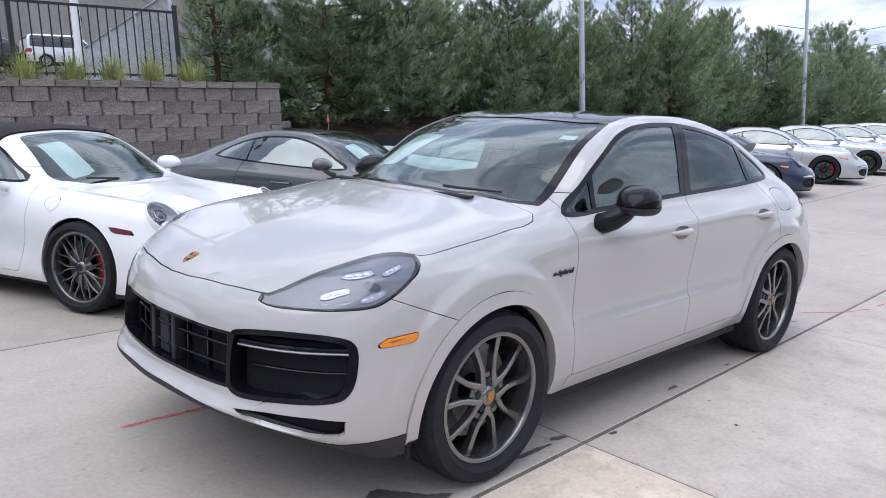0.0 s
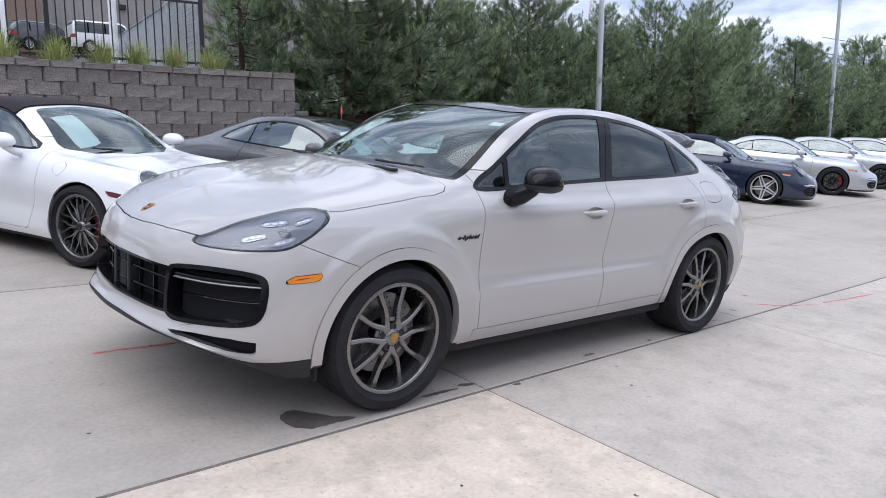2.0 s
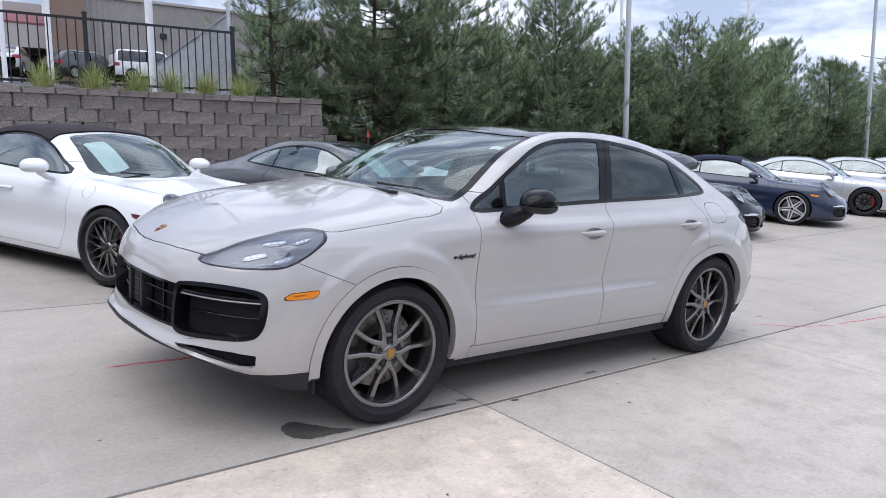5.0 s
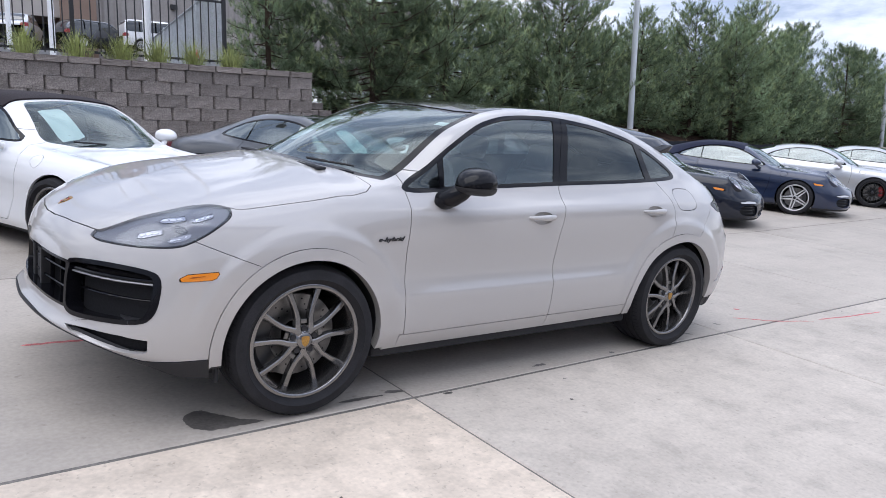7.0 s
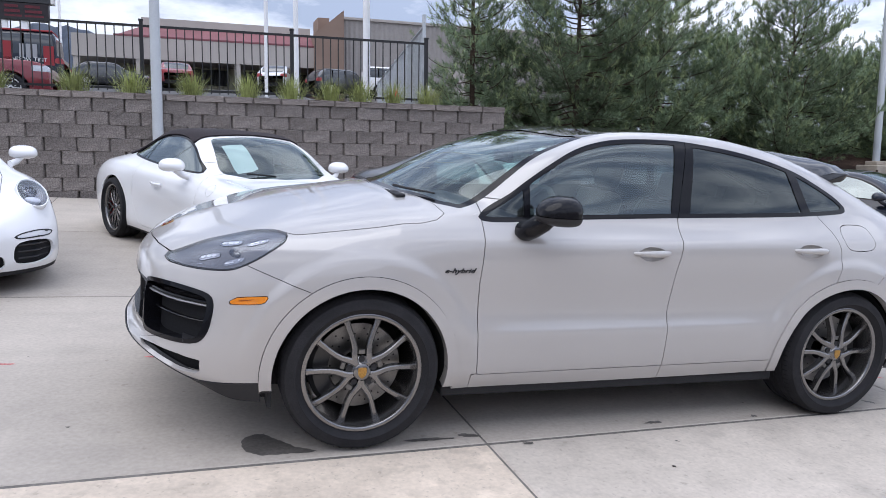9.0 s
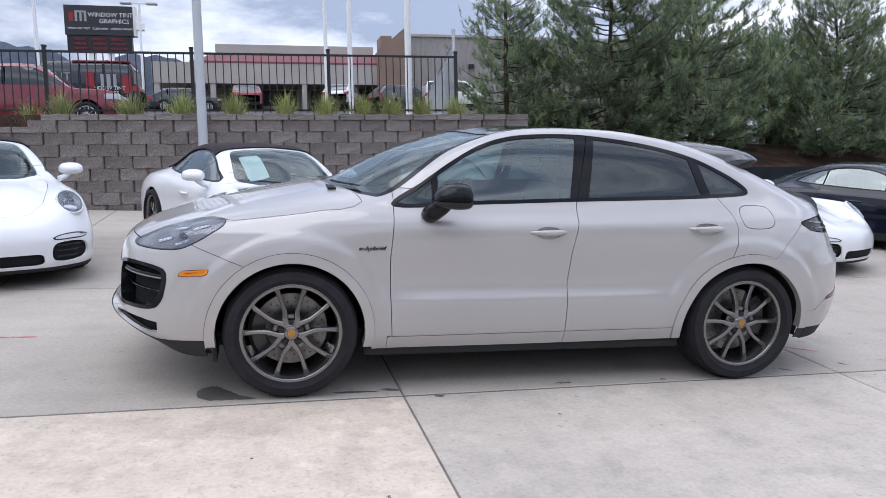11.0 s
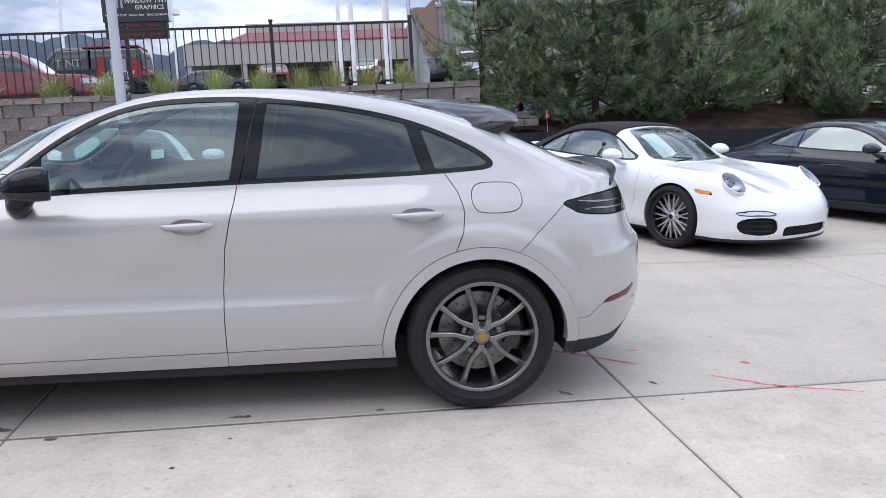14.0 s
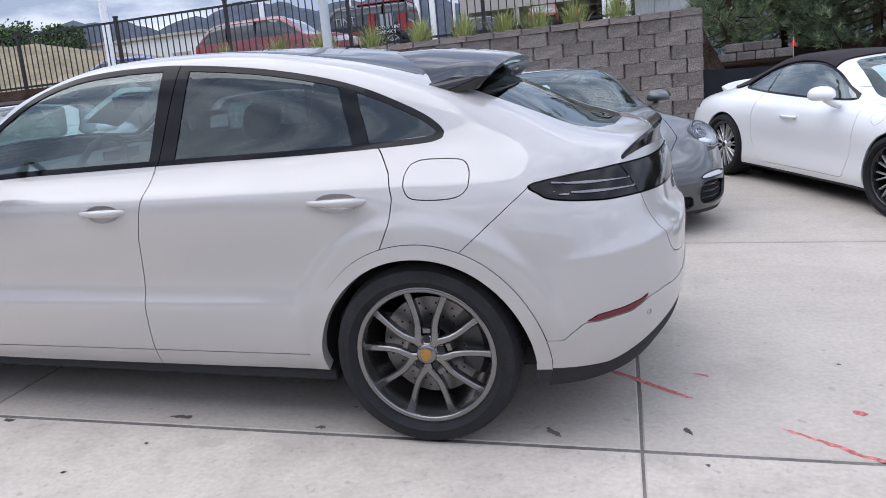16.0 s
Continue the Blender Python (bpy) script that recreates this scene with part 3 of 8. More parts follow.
lamp_pole(-2.62, 8.22, 0.0, False, "grey steel lamp pole before the block wall")
lamp_pole(13.9, 9.65, 1.10, True, "grey steel lamp pole on a concrete plinth")
lamp_pole(30.0, 9.6, 1.35, True, "grey steel lamp pole on a concrete plinth")


# ---- pines ----
def prism_limb(V, F, pts, radii):
    """A three-sided tapering limb along a path."""
    i = len(V)
    for k, p in enumerate(pts):
        d = (pts[min(k + 1, len(pts) - 1)] - pts[max(k - 1, 0)]).normalized()
        u = d.orthogonal().normalized()
        v = d.cross(u)
        for q in range(3):
            a = 2.0944 * q
            V.append(p + (u * math.cos(a) + v * math.sin(a)) * radii[k])
    for k in range(len(pts) - 1):
        for q in range(3):
            a, b = i + 3 * k + q, i + 3 * k + (q + 1) % 3
            F.append((a, b, b + 3, a + 3))


def brushes(rows, n, rs):
    """Bottle brushes of needles: rows of (foot, direction, length, needle length, half-width)."""
    P = np.array([tuple(r[0]) for r in rows])
    D = np.array([tuple(r[1].normalized()) for r in rows])
    L, N, W = (np.array([r[k] for r in rows])[:, None, None] for k in (2, 3, 4))
    ref = np.where(np.abs(D[:, 2:3]) > 0.9, (1.0, 0, 0), (0, 0, 1.0))
    U = np.cross(D, ref)
    U /= np.linalg.norm(U, axis=1, keepdims=True)
    Q = np.cross(D, U)
    m = len(rows)
    t = (np.arange(n)[None, :] + rs.rand(m, n)) / n
    a = rs.rand(m, n) * 6.283
    fan = (0.95 - 0.55 * t)[..., None]
    radial = U[:, None] * np.cos(a)[..., None] + Q[:, None] * np.sin(a)[..., None]
    out = radial * fan + D[:, None] * (1.05 - 0.35 * fan) + rs.randn(m, n, 3) * 0.12
    out /= np.linalg.norm(out, axis=2, keepdims=True)
    foot = P[:, None] + D[:, None] * L * t[..., None]
    side = np.cross(out, rs.randn(m, n, 3))
    side /= np.linalg.norm(side, axis=2, keepdims=True) + 1e-9
    tip = foot + out * N * (0.7 + 0.5 * rs.rand(m, n, 1))
    V = np.stack([foot - side * W, foot + side * W, tip], axis=2).reshape(-1, 3)
    return V, np.arange(len(V)).reshape(-1, 3)


def pine_meshes(seed, H, spread, bare, dense=1.0, coarse=1.0, needles=13):
    """Trunk with whorled limbs, dark crown and pale shoots of one pine."""
    rnd = random.Random(seed)
    rs = np.random.RandomState(seed)
    TV, TF, old, fresh = [], [], [], []

    def jit(k):
        return Vector((rnd.uniform(-k, k), rnd.uniform(-k, k), rnd.uniform(-k, k)))

    lean = Vector((rnd.uniform(-0.12, 0.12), rnd.uniform(-0.12, 0.12), 0))
    spine = [Vector((0, 0, -0.3)) + lean * (k / 8) ** 1.5 + jit(0.03) * (k > 0) + Vector((0, 0, (H + 0.3) * k / 8)) for k in range(9)]
    prism_limb(TV, TF, spine, [0.10 * (1 - k / 8.6) + 0.008 for k in range(9)])

    def on_spine(z):
        u = max(0, min(7.999, (z + 0.3) / (H + 0.3) * 8))
        k = int(u)
        return spine[k].lerp(spine[k + 1], u - k)

    z = bare
    while z < H - 0.25:
        t = z / H
        # the widest whorls stand low; the head is a blunt cone
        L = spread * (1 - t) ** 0.72 * (0.80 + 0.30 * min(1, t * 4)) + 0.12
        n = rnd.choice((4, 5, 6)) if t < 0.75 else 5
        a0 = rnd.random() * 7
        for k in range(n):
            az = a0 + 2 * math.pi * k / n + rnd.uniform(-0.35, 0.35)
            ln = L * rnd.uniform(0.55, 1.22)
            out = Vector((math.cos(az), math.sin(az), 0))
            across = Vector((-out.y, out.x, 0))
            p0 = on_spine(z + rnd.uniform(-0.12, 0.12))
            rise = 0.10 + 0.75 * t ** 1.5 + rnd.uniform(-0.12, 0.12)
            bend = rnd.uniform(-0.15, 0.15)
            m = max(3, int(ln / (0.20 * coarse)))
            path = [p0]
            for i in range(1, m + 1):
                u = i / m
                path.append(p0 + out * ln * u + across * bend * ln * u * u + Vector((0, 0, ln * (rise * u - 0.20 * math.sin(2.6 * u) * (1 - t) + 0.26 * u ** 3))) + jit(0.03))
            prism_limb(TV, TF, path, [0.014 * (1.1 - i / m) * min(1.3, ln) + 0.003 for i in range(m + 1)])
            for i in range(1, m + 1):
                u = i / m
                if u < 0.22:
                    continue
                along = (path[i] - path[i - 1]).normalized()
                for sgn in (-1, 1):
                    if rnd.random() > 0.78 * dense:
                        continue
                    # side twig swept forward and up
                    tl = (0.20 + 0.30 * ln * (1.10 - u)) * rnd.uniform(0.7, 1.3)
                    td = (along * 0.75 + across * sgn * rnd.uniform(0.55, 1.0) + Vector((0, 0, rnd.uniform(-0.08, 0.40)))).normalized()
                    end = path[i] + td * tl
                    if coarse < 1.15:
                        prism_limb(TV, TF, [path[i], end], [0.007, 0.003])
                    q = max(2, int(tl / (0.10 * coarse)))
                    for j in range(1, q + 1):
                        for _ in range(2):
                            foot = path[i].lerp(end, j / q) + jit(0.05 * coarse)
                            foot.z += rnd.uniform(-0.10, 0.06)
                            d = td * 0.55 + Vector((0, 0, 0.55 + 0.3 * t)) + jit(0.5)
                            tipmost = j == q
                            (fresh if tipmost and rnd.random() < (0.50 if coarse < 1.1 else 0.22) else old).append((foot, d, (0.15 if tipmost else 0.12) * coarse, rnd.uniform(0.105, 0.15) * coarse, 0.0072 * coarse))
                d = along * 0.5 + Vector((0, 0, 0.7)) + jit(0.3)
                (fresh if i >= m - 1 and rnd.random() < (0.6 if coarse < 1.1 else 0.25) else old).append((path[i], d, 0.16 * coarse, rnd.uniform(0.11, 0.14) * coarse, 0.0072 * coarse))
            # the limb's end turns up into a candle
            fresh.append((path[-1], out * 0.3 + Vector((0, 0, 1)) + jit(0.15), 0.26 * coarse, 0.085 * coarse, 0.0055 * coarse))
        z += rnd.uniform(0.24, 0.36) * (0.85 if z < 1.3 else 1.0) * (1.0 + 0.15 * (coarse - 1))
    top = spine[-1]
    for k in range(4):
        fresh.append((top - Vector((0, 0, 0.5 - 0.17 * k)), Vector((0, 0, 1)) + jit(0.1), 0.26, 0.09, 0.0042))
    for k in range(5):
        a = 1.257 * k + seed
        fresh.append((top - Vector((0, 0, 0.30)), Vector((0.45 * math.cos(a), 0.45 * math.sin(a), 1)), 0.30, 0.08, 0.0042))
    out = [mesh_of("trunk", TV, TF)]
    for name, rows in (("crown", old), ("shoots", fresh)):
        V, F = brushes(rows, needles, rs)
        me = bpy.data.meshes.new(name)
        me.vertices.add(len(V))
        me.vertices.foreach_set("co", V.ravel())
        me.loops.add(3 * len(F))
        me.loops.foreach_set("vertex_index", F.ravel())
        me.polygons.add(len(F))
        me.polygons.foreach_set("loop_start", np.arange(0, 3 * len(F), 3))
        me.update(calc_edges=True)
        out.append(me)
    return out


PINES = [pine_meshes(3, 6.0, 2.5, 0.15), pine_meshes(11, 5.2, 2.4, 0.15), pine_meshes(27, 5.6, 2.2, 0.15), pine_meshes(41, 7.0, 1.75, 0.4, 0.60), pine_meshes(53, 5.8, 2.4, 0.15, 1.0, 1.45, 11), pine_meshes(67, 5.4, 2.3, 0.15, 1.0, 1.45, 11), pine_meshes(79, 2.8, 1.75, 0.1, 0.85, 1.3, 9)]
HEIGHTS = (6.0, 5.2, 5.6, 7.0, 5.8, 5.4, 2.8)


def pine(x, y, kind, top, turn, wide=1.0):
    p = lot(x, y)
    z = ground_h(x, y) - 0.05
    size = (top - z) / HEIGHTS[kind]
    e = thing("pine_tree", Matrix.LocRotScale((p.x, p.y, z), Euler((0, 0, turn)), (size * wide, size * wide, size)), "dark green pine with open limbs and pale fresh shoots", "tree", "row of pines on the bank")
    for name, me, material in zip(("trunk", "crown", "fresh_growth"), PINES[kind], ("bark", "needle", "needle_new")):
        o = obj(name, me, material, e)
        if name != "trunk":
            tagged(o, kind="stuff")


rnd_t = random.Random(5)
pine(4.1, 12.0, 3, 7.4, 0.4)
# the near trees of the row: place, kind, height of the head, breadth
for x, y, kind, top, wide in ((6.5, 11.3, 0, 7.2, 1.10), (8.8, 11.5, 2, 7.0, 1.12), (12.7, 11.2, 1, 6.2, 0.98), (16.6, 11.4, 0, 5.2, 1.05), (18.9, 11.1, 2, 5.7, 1.0)):
    pine(x, y, kind, top, rnd_t.uniform(0, 6.3), wide)
for k in range(13):
    x = 20.3 + 2.2 * k + rnd_t.uniform(-0.5, 0.5)
    pine(x, 11.2 + rnd_t.uniform(-0.6, 0.7), rnd_t.choice((0, 1, 2)) if k < 2 else rnd_t.choice((4, 5)), rnd_t.choice((4.5, 5.0, 5.4, 5.9)) + rnd_t.uniform(-0.2, 0.2) - 0.03 * k, rnd_t.uniform(0, 6.3), 1.12)
for k in range(6):
    x = 9.4 + 4.3 * k + rnd_t.uniform(-0.6, 0.6)
    pine(x, 14.9 + rnd_t.uniform(-0.6, 0.8), rnd_t.choice((4, 5)), rnd_t.uniform(4.6, 5.4), rnd_t.uniform(0, 6.3), 1.30)
# young pines and old ones further back close the view under the limbs
for k in range(7):
    x = 5.2 + 2.35 * k + rnd_t.uniform(-0.4, 0.4)
    y = 13.3 + rnd_t.uniform(-0.4, 0.4)
    pine(x, y, 6, ground_h(x, y) + rnd_t.uniform(2.4, 3.0), rnd_t.uniform(0, 6.3), 1.15)
for k in range(2):
    pine(26.0 + 5.2 * k, 14.6, 4 + k % 2, 4.7 - 0.1 * k, 1.3 * k, 1.35)
# unseen wall added behind the camera; it cuts low sky light and darkens reflections
tagged(part("wall_behind", box_bm(90, 0.4, 7.0, 0, -20, 0.9), "stucco_dark", None), "unseen plain grey wall added behind the camera to shape light and reflections", "wall", kind="structure")


# ---- silt fence past the wall's end ----
def silt_fence():
    V, F = [], []
    n = 120
    for k in range(n + 1):
        x = 3.26 + 42 * k / n
        p = lot(x, 8.30 + 0.035 * math.sin(x * 1.7), lift(x, 8.3))
        for dy, z in ((0, -0.05), (0.03 * math.sin(x * 2.3), 0.45), (0.02, 1.04 + 0.02 * math.sin(x * 1.3)), (0.05, 1.04 + 0.02 * math.sin(x * 1.3)), (0.06, 0.0)):
            V.append((p.x, p.y + dy, p.z + z))
    for k in range(n):
        for i in range(4):
            a = 5 * k + i
            F.append((a, a + 5, a + 6, a + 1))
    e = thing("silt_fence", Matrix.Identity(4), "low black fabric silt fence at the foot of the bank", "fence")
    obj("fabric", mesh_of("fabric", V, F), "silt", e)
    for k in range(18):
        x = 3.4 + 2.3 * k
        p = lot(x, 8.36, lift(x, 8.3))
        part("stake", box_bm(0.035, 0.035, 1.2, p.x, p.y + 0.03, p.z + 0.50), "bark", e)


silt_fence()

# ---- wheels ----
WHEEL_CACHE = {}


def bent_bar(path, half, depth_in, thick):
    """A spoke: a bar along a path of (radius, side, outward) with half-widths, rounded on its face."""
    V, F = [], []
    for (r, s, o), h in zip(path, half):
        for du, dy in ((-h, -thick), (-h, -0.004), (-h * 0.62, 0.0), (h * 0.62, 0.0), (h, -0.004), (h, -thick)):
            V.append((s + du, -(o + dy), r))
    n = 6
    for k in range(len(path) - 1):
        for i in range(n):
            a, b = k * n + i, k * n + (i + 1) % n
            F.append((a, b, b + n, a + n))
    F += [tuple(range(n)), tuple(range(len(V) - n, len(V)))[::-1]]
    return V, F


def wheel_meshes(style, R, rim, width):
    """Meshes of a wheel whose outer face looks along -y, round its centre."""
    key = (style, R, rim, width)
    if key in WHEEL_CACHE:
        return WHEEL_CACHE[key]
    out = []
    w = width / 2
    # rim barrel with its lip
    prof = [(rim - 0.030, w - 0.01), (rim - 0.018, -w * 0.2), (rim - 0.022, -w + 0.050), (rim - 0.019, -w + 0.024), (rim - 0.016, -w + 0.008), (rim - 0.012, -w + 0.003),
            (rim - 0.002, -w), (rim + 0.006, -w + 0.004), (rim + 0.007, -w + 0.014), (rim - 0.002, -w + 0.03)]
    fine = style == "split10"
    V, F = lathe(prof, 96 if fine else 40)
    out.append(("wheel", mesh_of("wheel", V, F), "rim"))
    # tyre with grooves
    t = [(rim - 0.004, -w + 0.02), (rim + 0.010, -w + 0.004), (rim + 0.022, -w - 0.008)]
    H = R - rim
    t += [(rim + H * 0.35, -w - 0.021), (rim + H * 0.38, -w - 0.0185), (rim + H * 0.6, -w - 0.021), (rim + H * 0.80, -w - 0.012), (R - 0.018, -w + 0.000), (R - 0.007, -w + 0.018), (R - 0.002, -w + 0.040)]
    for c in (-0.5, -0.17, 0.17, 0.5):
        g = c * width * 0.62
        t += [(R, g - 0.008), (R - 0.008, g - 0.005), (R - 0.008, g + 0.005), (R, g + 0.008)]
    t += [(R - 0.002, w - 0.040), (R - 0.018, w), (rim + H * 0.5, w + 0.02), (rim + 0.01, w), (rim - 0.004, w - 0.02)]
    V, F = lathe(t, 112 if fine else 44)
    out.append(("tyre", mesh_of("tyre", V, F), "tyre"))
    # shoulder sipes
    V, F = [], []
    for k in range(80):
        a = 2 * math.pi * k / 80
        ca, sa = math.cos(a), math.sin(a)
        for dr, dy, da in ((-0.004, -w + 0.012, -0.006), (-0.004, -w + 0.012, 0.006), (0.0015, -w + 0.045, 0.007), (0.0015, -w + 0.045, -0.005)):
            cb, sb = math.cos(a + da), math.sin(a + da)
            V.append(((R + dr) * cb, dy, (R + dr) * sb))
        F.append(tuple(range(4 * k, 4 * k + 4)))
    out.append(("tread_sipe", mesh_of("tread_sipe", V, F, False), "dark"))
    # spokes
    face = -w + 0.022
    r1 = rim - 0.016
    if style == "split10":
        for k in range(10):
            s = 1 if k % 2 else -1
            base = 2 * math.pi * (k // 2) / 5
            p = [(0.036, s * 0.026, 0.030), (0.060, s * 0.0345, 0.028), (0.085, s * 0.0345, 0.026), (0.112, s * 0.0345, 0.022), (0.140, s * 0.0395, 0.018), (0.175, s * 0.0505, 0.013), (0.215, s * 0.0655, 0.008), (r1 - 0.010, s * 0.0815, 0.003), (r1 + 0.006, s * 0.0845, 0.0)]
            V, F = bent_bar([(r, q, o - 0.006) for r, q, o in p], (0.0145, 0.0148, 0.0138, 0.0128, 0.0126, 0.0128, 0.0138, 0.0175, 0.024), 0, 0.038)
            V = [Vector(v) + Vector((0, face + 0.026, 0)) for v in V]
            V = [Matrix.Rotation(base + 0.0, 3, "Y") @ v for v in V]
            out.append(("spoke", mesh_of("spoke", V, F, False), "spoke"))
        # bright pockets outward of the nuts
        for k in range(5):
            bm = box_bm(0.034, 0.010, 0.022, 0, face + 0.024, 0.093, 0.003)
            bmesh.ops.transform(bm, matrix=Matrix.Rotation(2 * math.pi * k / 5, 4, "Y"), verts=bm.verts)
            me = bpy.data.meshes.new("nut_pocket")
            bm.to_mesh(me)
            bm.free()
            out.append(("nut_pocket", me, "pocket"))
    elif style == "twin":
        # five arms of two straight bars each, one arm hanging down
        for k in range(5):
            base = 2 * math.pi * k / 5 + math.pi
            for s in (-1, 1):
                p = [(0.05, s * 0.030, 0.022), (0.12, s * 0.026, 0.018), (r1, s * 0.019, 0.004)]
                V, F = bent_bar([(r, q, o - 0.006) for r, q, o in p], (0.015, 0.0125, 0.0115), 0, 0.03)
                V = [Matrix.Rotation(base, 3, "Y") @ (Vector(v) + Vector((0, face + 0.02, 0))) for v in V]
                out.append(("spoke", mesh_of("spoke", V, F, False), "spoke"))
    elif style == "five":
        for k in range(5):
            base = 2 * math.pi * k / 5
            for s in (-1, 1):
                p = [(0.05, s * 0.016, 0.022), (0.12, s * 0.030, 0.018), (r1, s * 0.064, 0.004)]
                V, F = bent_bar([(r, q, o - 0.006) for r, q, o in p], (0.014, 0.0095, 0.0115), 0, 0.03)
                V = [Matrix.Rotation(base, 3, "Y") @ (Vector(v) + Vector((0, face + 0.02, 0))) for v in V]
                out.append(("spoke", mesh_of("spoke", V, F, False), "spoke"))
    else:
        n = 10
        for k in range(n):
            base = 2 * math.pi * k / n
            for s in (-1, 1):
                p = [(0.05, 0.0, 0.02), (0.100, s * 0.006, 0.016), (0.150, s * (0.012 if style == "mesh" else 0.016), 0.012), (r1, s * (0.052 if style == "mesh" else 0.035), 0.003)]
                V, F = bent_bar([(r, q, o - 0.006) for r, q, o in p], (0.012, 0.008, 0.0065, 0.008) if style == "mesh" else (0.010, 0.0075, 0.0062, 0.0080), 0, 0.024)
                V = [Matrix.Rotation(base, 3, "Y") @ (Vector(v) + Vector((0, face + 0.02, 0))) for v in V]
                out.append(("spoke", mesh_of("spoke", V, F, False), "spoke"))
    # hub, nuts and crest cap
    V, F = lathe([(0.0, face - 0.002), (0.036, face - 0.002), (0.040, face + 0.002), (0.046, face + 0.014), (0.070, face + 0.024), (0.078, face + 0.04), (0.0, face + 0.04)], 40)
    out.append(("hub", mesh_of("hub", V, F), "spoke"))
    V, F = lathe([(0.0, face - 0.0050), (0.024, face - 0.0045), (0.0275, face - 0.003), (0.0275, face + 0.006)], 32)
    out.append(("hub_cap", mesh_of("hub_cap", V, F), "spoke" if style == "split10" else "nut"))
    shield = smooth_loop([(0.0, -0.018), (0.010, -0.009), (0.013, 0.003), (0.012, 0.014), (0.0, 0.016), (-0.012, 0.014), (-0.013, 0.003), (-0.010, -0.009)], 3)
    shield = [(1.55 * x, 1.55 * z) for x, z in shield] if style == "split10" else shield
    V = [(x, face - 0.0075, z) for x, z in shield] + [(x, face - 0.003, z) for x, z in shield]
    n = len(shield)
    F = [tuple(range(n))] + [(k, (k + 1) % n, n + (k + 1) % n, n + k) for k in range(n)]
    out.append(("hub_crest", mesh_of("hub_crest", V, F, False), "cap"))
    for k in range(5):
        a = 2 * math.pi * (k + (0.0 if style == "split10" else 0.5)) / 5 + math.pi / 2
        V, F = lathe([(0.0, face - 0.002), (0.009, face - 0.002), (0.0115, face - 0.004), (0.015, face - 0.004), (0.016, face + 0.004)], 12)
        V = [Vector(v) + Vector((0.060 * math.cos(a), 0.014, 0.060 * math.sin(a))) for v in V]
        out.append(("wheel_nut", mesh_of("wheel_nut", V, F, False), "nut"))
    # brake
    V, F = lathe([(0.07, 0.0), (0.09, -0.012), (rim * 0.60, -0.014), (rim * 0.74, -0.014), (rim * 0.745, 0.016), (0.09, 0.016)], 64 if fine else 32)
    out.append(("brake_disc", mesh_of("brake_disc", V, F), "disc"))
    V, F = [], []
    for k in range(48):
        a = 2 * math.pi * k / 48
        r = rim * (0.47 + 0.09 * (k % 3))
        c = Vector((r * math.cos(a), -0.0148, r * math.sin(a)))
        i = len(V)
        V += [c + Vector((0.005 * math.cos(q), 0, 0.005 * math.sin(q))) for q in (0, 1.05, 2.1, 3.14, 4.2, 5.25)]
        F.append(tuple(range(i, i + 6)))
    out.append(("vent_hole", mesh_of("vent_hole", V, F, False), "dark"))
    V, F = [], []
    n = 10
    for k in range(n):
        a = radians(-28 + 76 * k / (n - 1))
        for r, y in ((rim * 0.50, -0.012), (rim * 0.52, -0.034), (rim * 0.78, -0.040), (rim * 0.86, -0.020), (rim * 0.86, 0.03)):
            V.append((r * math.cos(a), y, r * math.sin(a)))
    for k in range(n - 1):
        for i in range(4):
            F.append((5 * k + i, 5 * k + i + 1, 5 * k + 6 + i, 5 * k + 5 + i))
    F += [tuple(range(5))[::-1], tuple(range(5 * n - 5, 5 * n))]
    out.append(("brake_caliper", mesh_of("brake_caliper", V, F, False), "caliper"))
    WHEEL_CACHE[key] = out
    return out


def add_wheel(car, style, x, y, R, rim, width, mats, turn=0.0, flip=False):
    """A wheel with its parts at an axle's end; flip for the far side."""
    m = pose(x, y, R, 0, 0, 180 if flip else 0)
    head = None
    for name, me, key in wheel_meshes(style, R, rim, width):
        material = {"rim": mats.get("barrel", mats["rim"]), "spoke": mats["rim"], "tyre": "tyre", "dark": "dark", "cap": mats.get("cap", "gold"), "nut": "satin_black", "pocket": "disc", "disc": "disc", "caliper": mats["caliper"]}[key]
        ob = new(name, me)
        if not me.materials:
            me.materials.append(M[material])
        ob.material_slots[0].link = "OBJECT"
        ob.material_slots[0].material = M[material]
        if head is None:
            head = ob
            ob.parent, ob.matrix_basis = car, m
        else:
            ob.parent = head
            if name in ("tread_sipe", "vent_hole"):
                tagged(ob, kind="stuff")
            if name in ("spoke", "wheel_nut", "hub_cap", "nut_pocket"):
                ob.matrix_basis = Matrix.Rotation(turn, 4, "Y")
            if name == "brake_caliper":
                ob.matrix_basis = Matrix.Rotation(radians(0 if flip == (x < 0) else 180), 4, "Y")
    return head


def tube(path, radius, seg=8, closed=False):
    """Verts and faces of a round bar along a path."""
    P = [Vector(p) for p in path]
    V, F, n = [], [], len(P)
    for k, p in enumerate(P):
        d = (P[(k + 1) % n] - P[k - 1]) if closed else (P[min(k + 1, n - 1)] - P[max(k - 1, 0)])
        q = d.to_track_quat("Z", "Y")
        r = radius[k] if isinstance(radius, (list, tuple)) else radius
        V += [p + q @ Vector((r * math.cos(2 * math.pi * i / seg), r * math.sin(2 * math.pi * i / seg), 0)) for i in range(seg)]
    for k in range(n if closed else n - 1):
        for i in range(seg):
            a, b = k * seg + i, k * seg + (i + 1) % seg
            c = ((k + 1) % n) * seg
            F.append((a, b, c + (i + 1) % seg, c + i))
    if not closed:
        F += [tuple(range(seg))[::-1], tuple(range((n - 1) * seg, n * seg))]
    return V, F


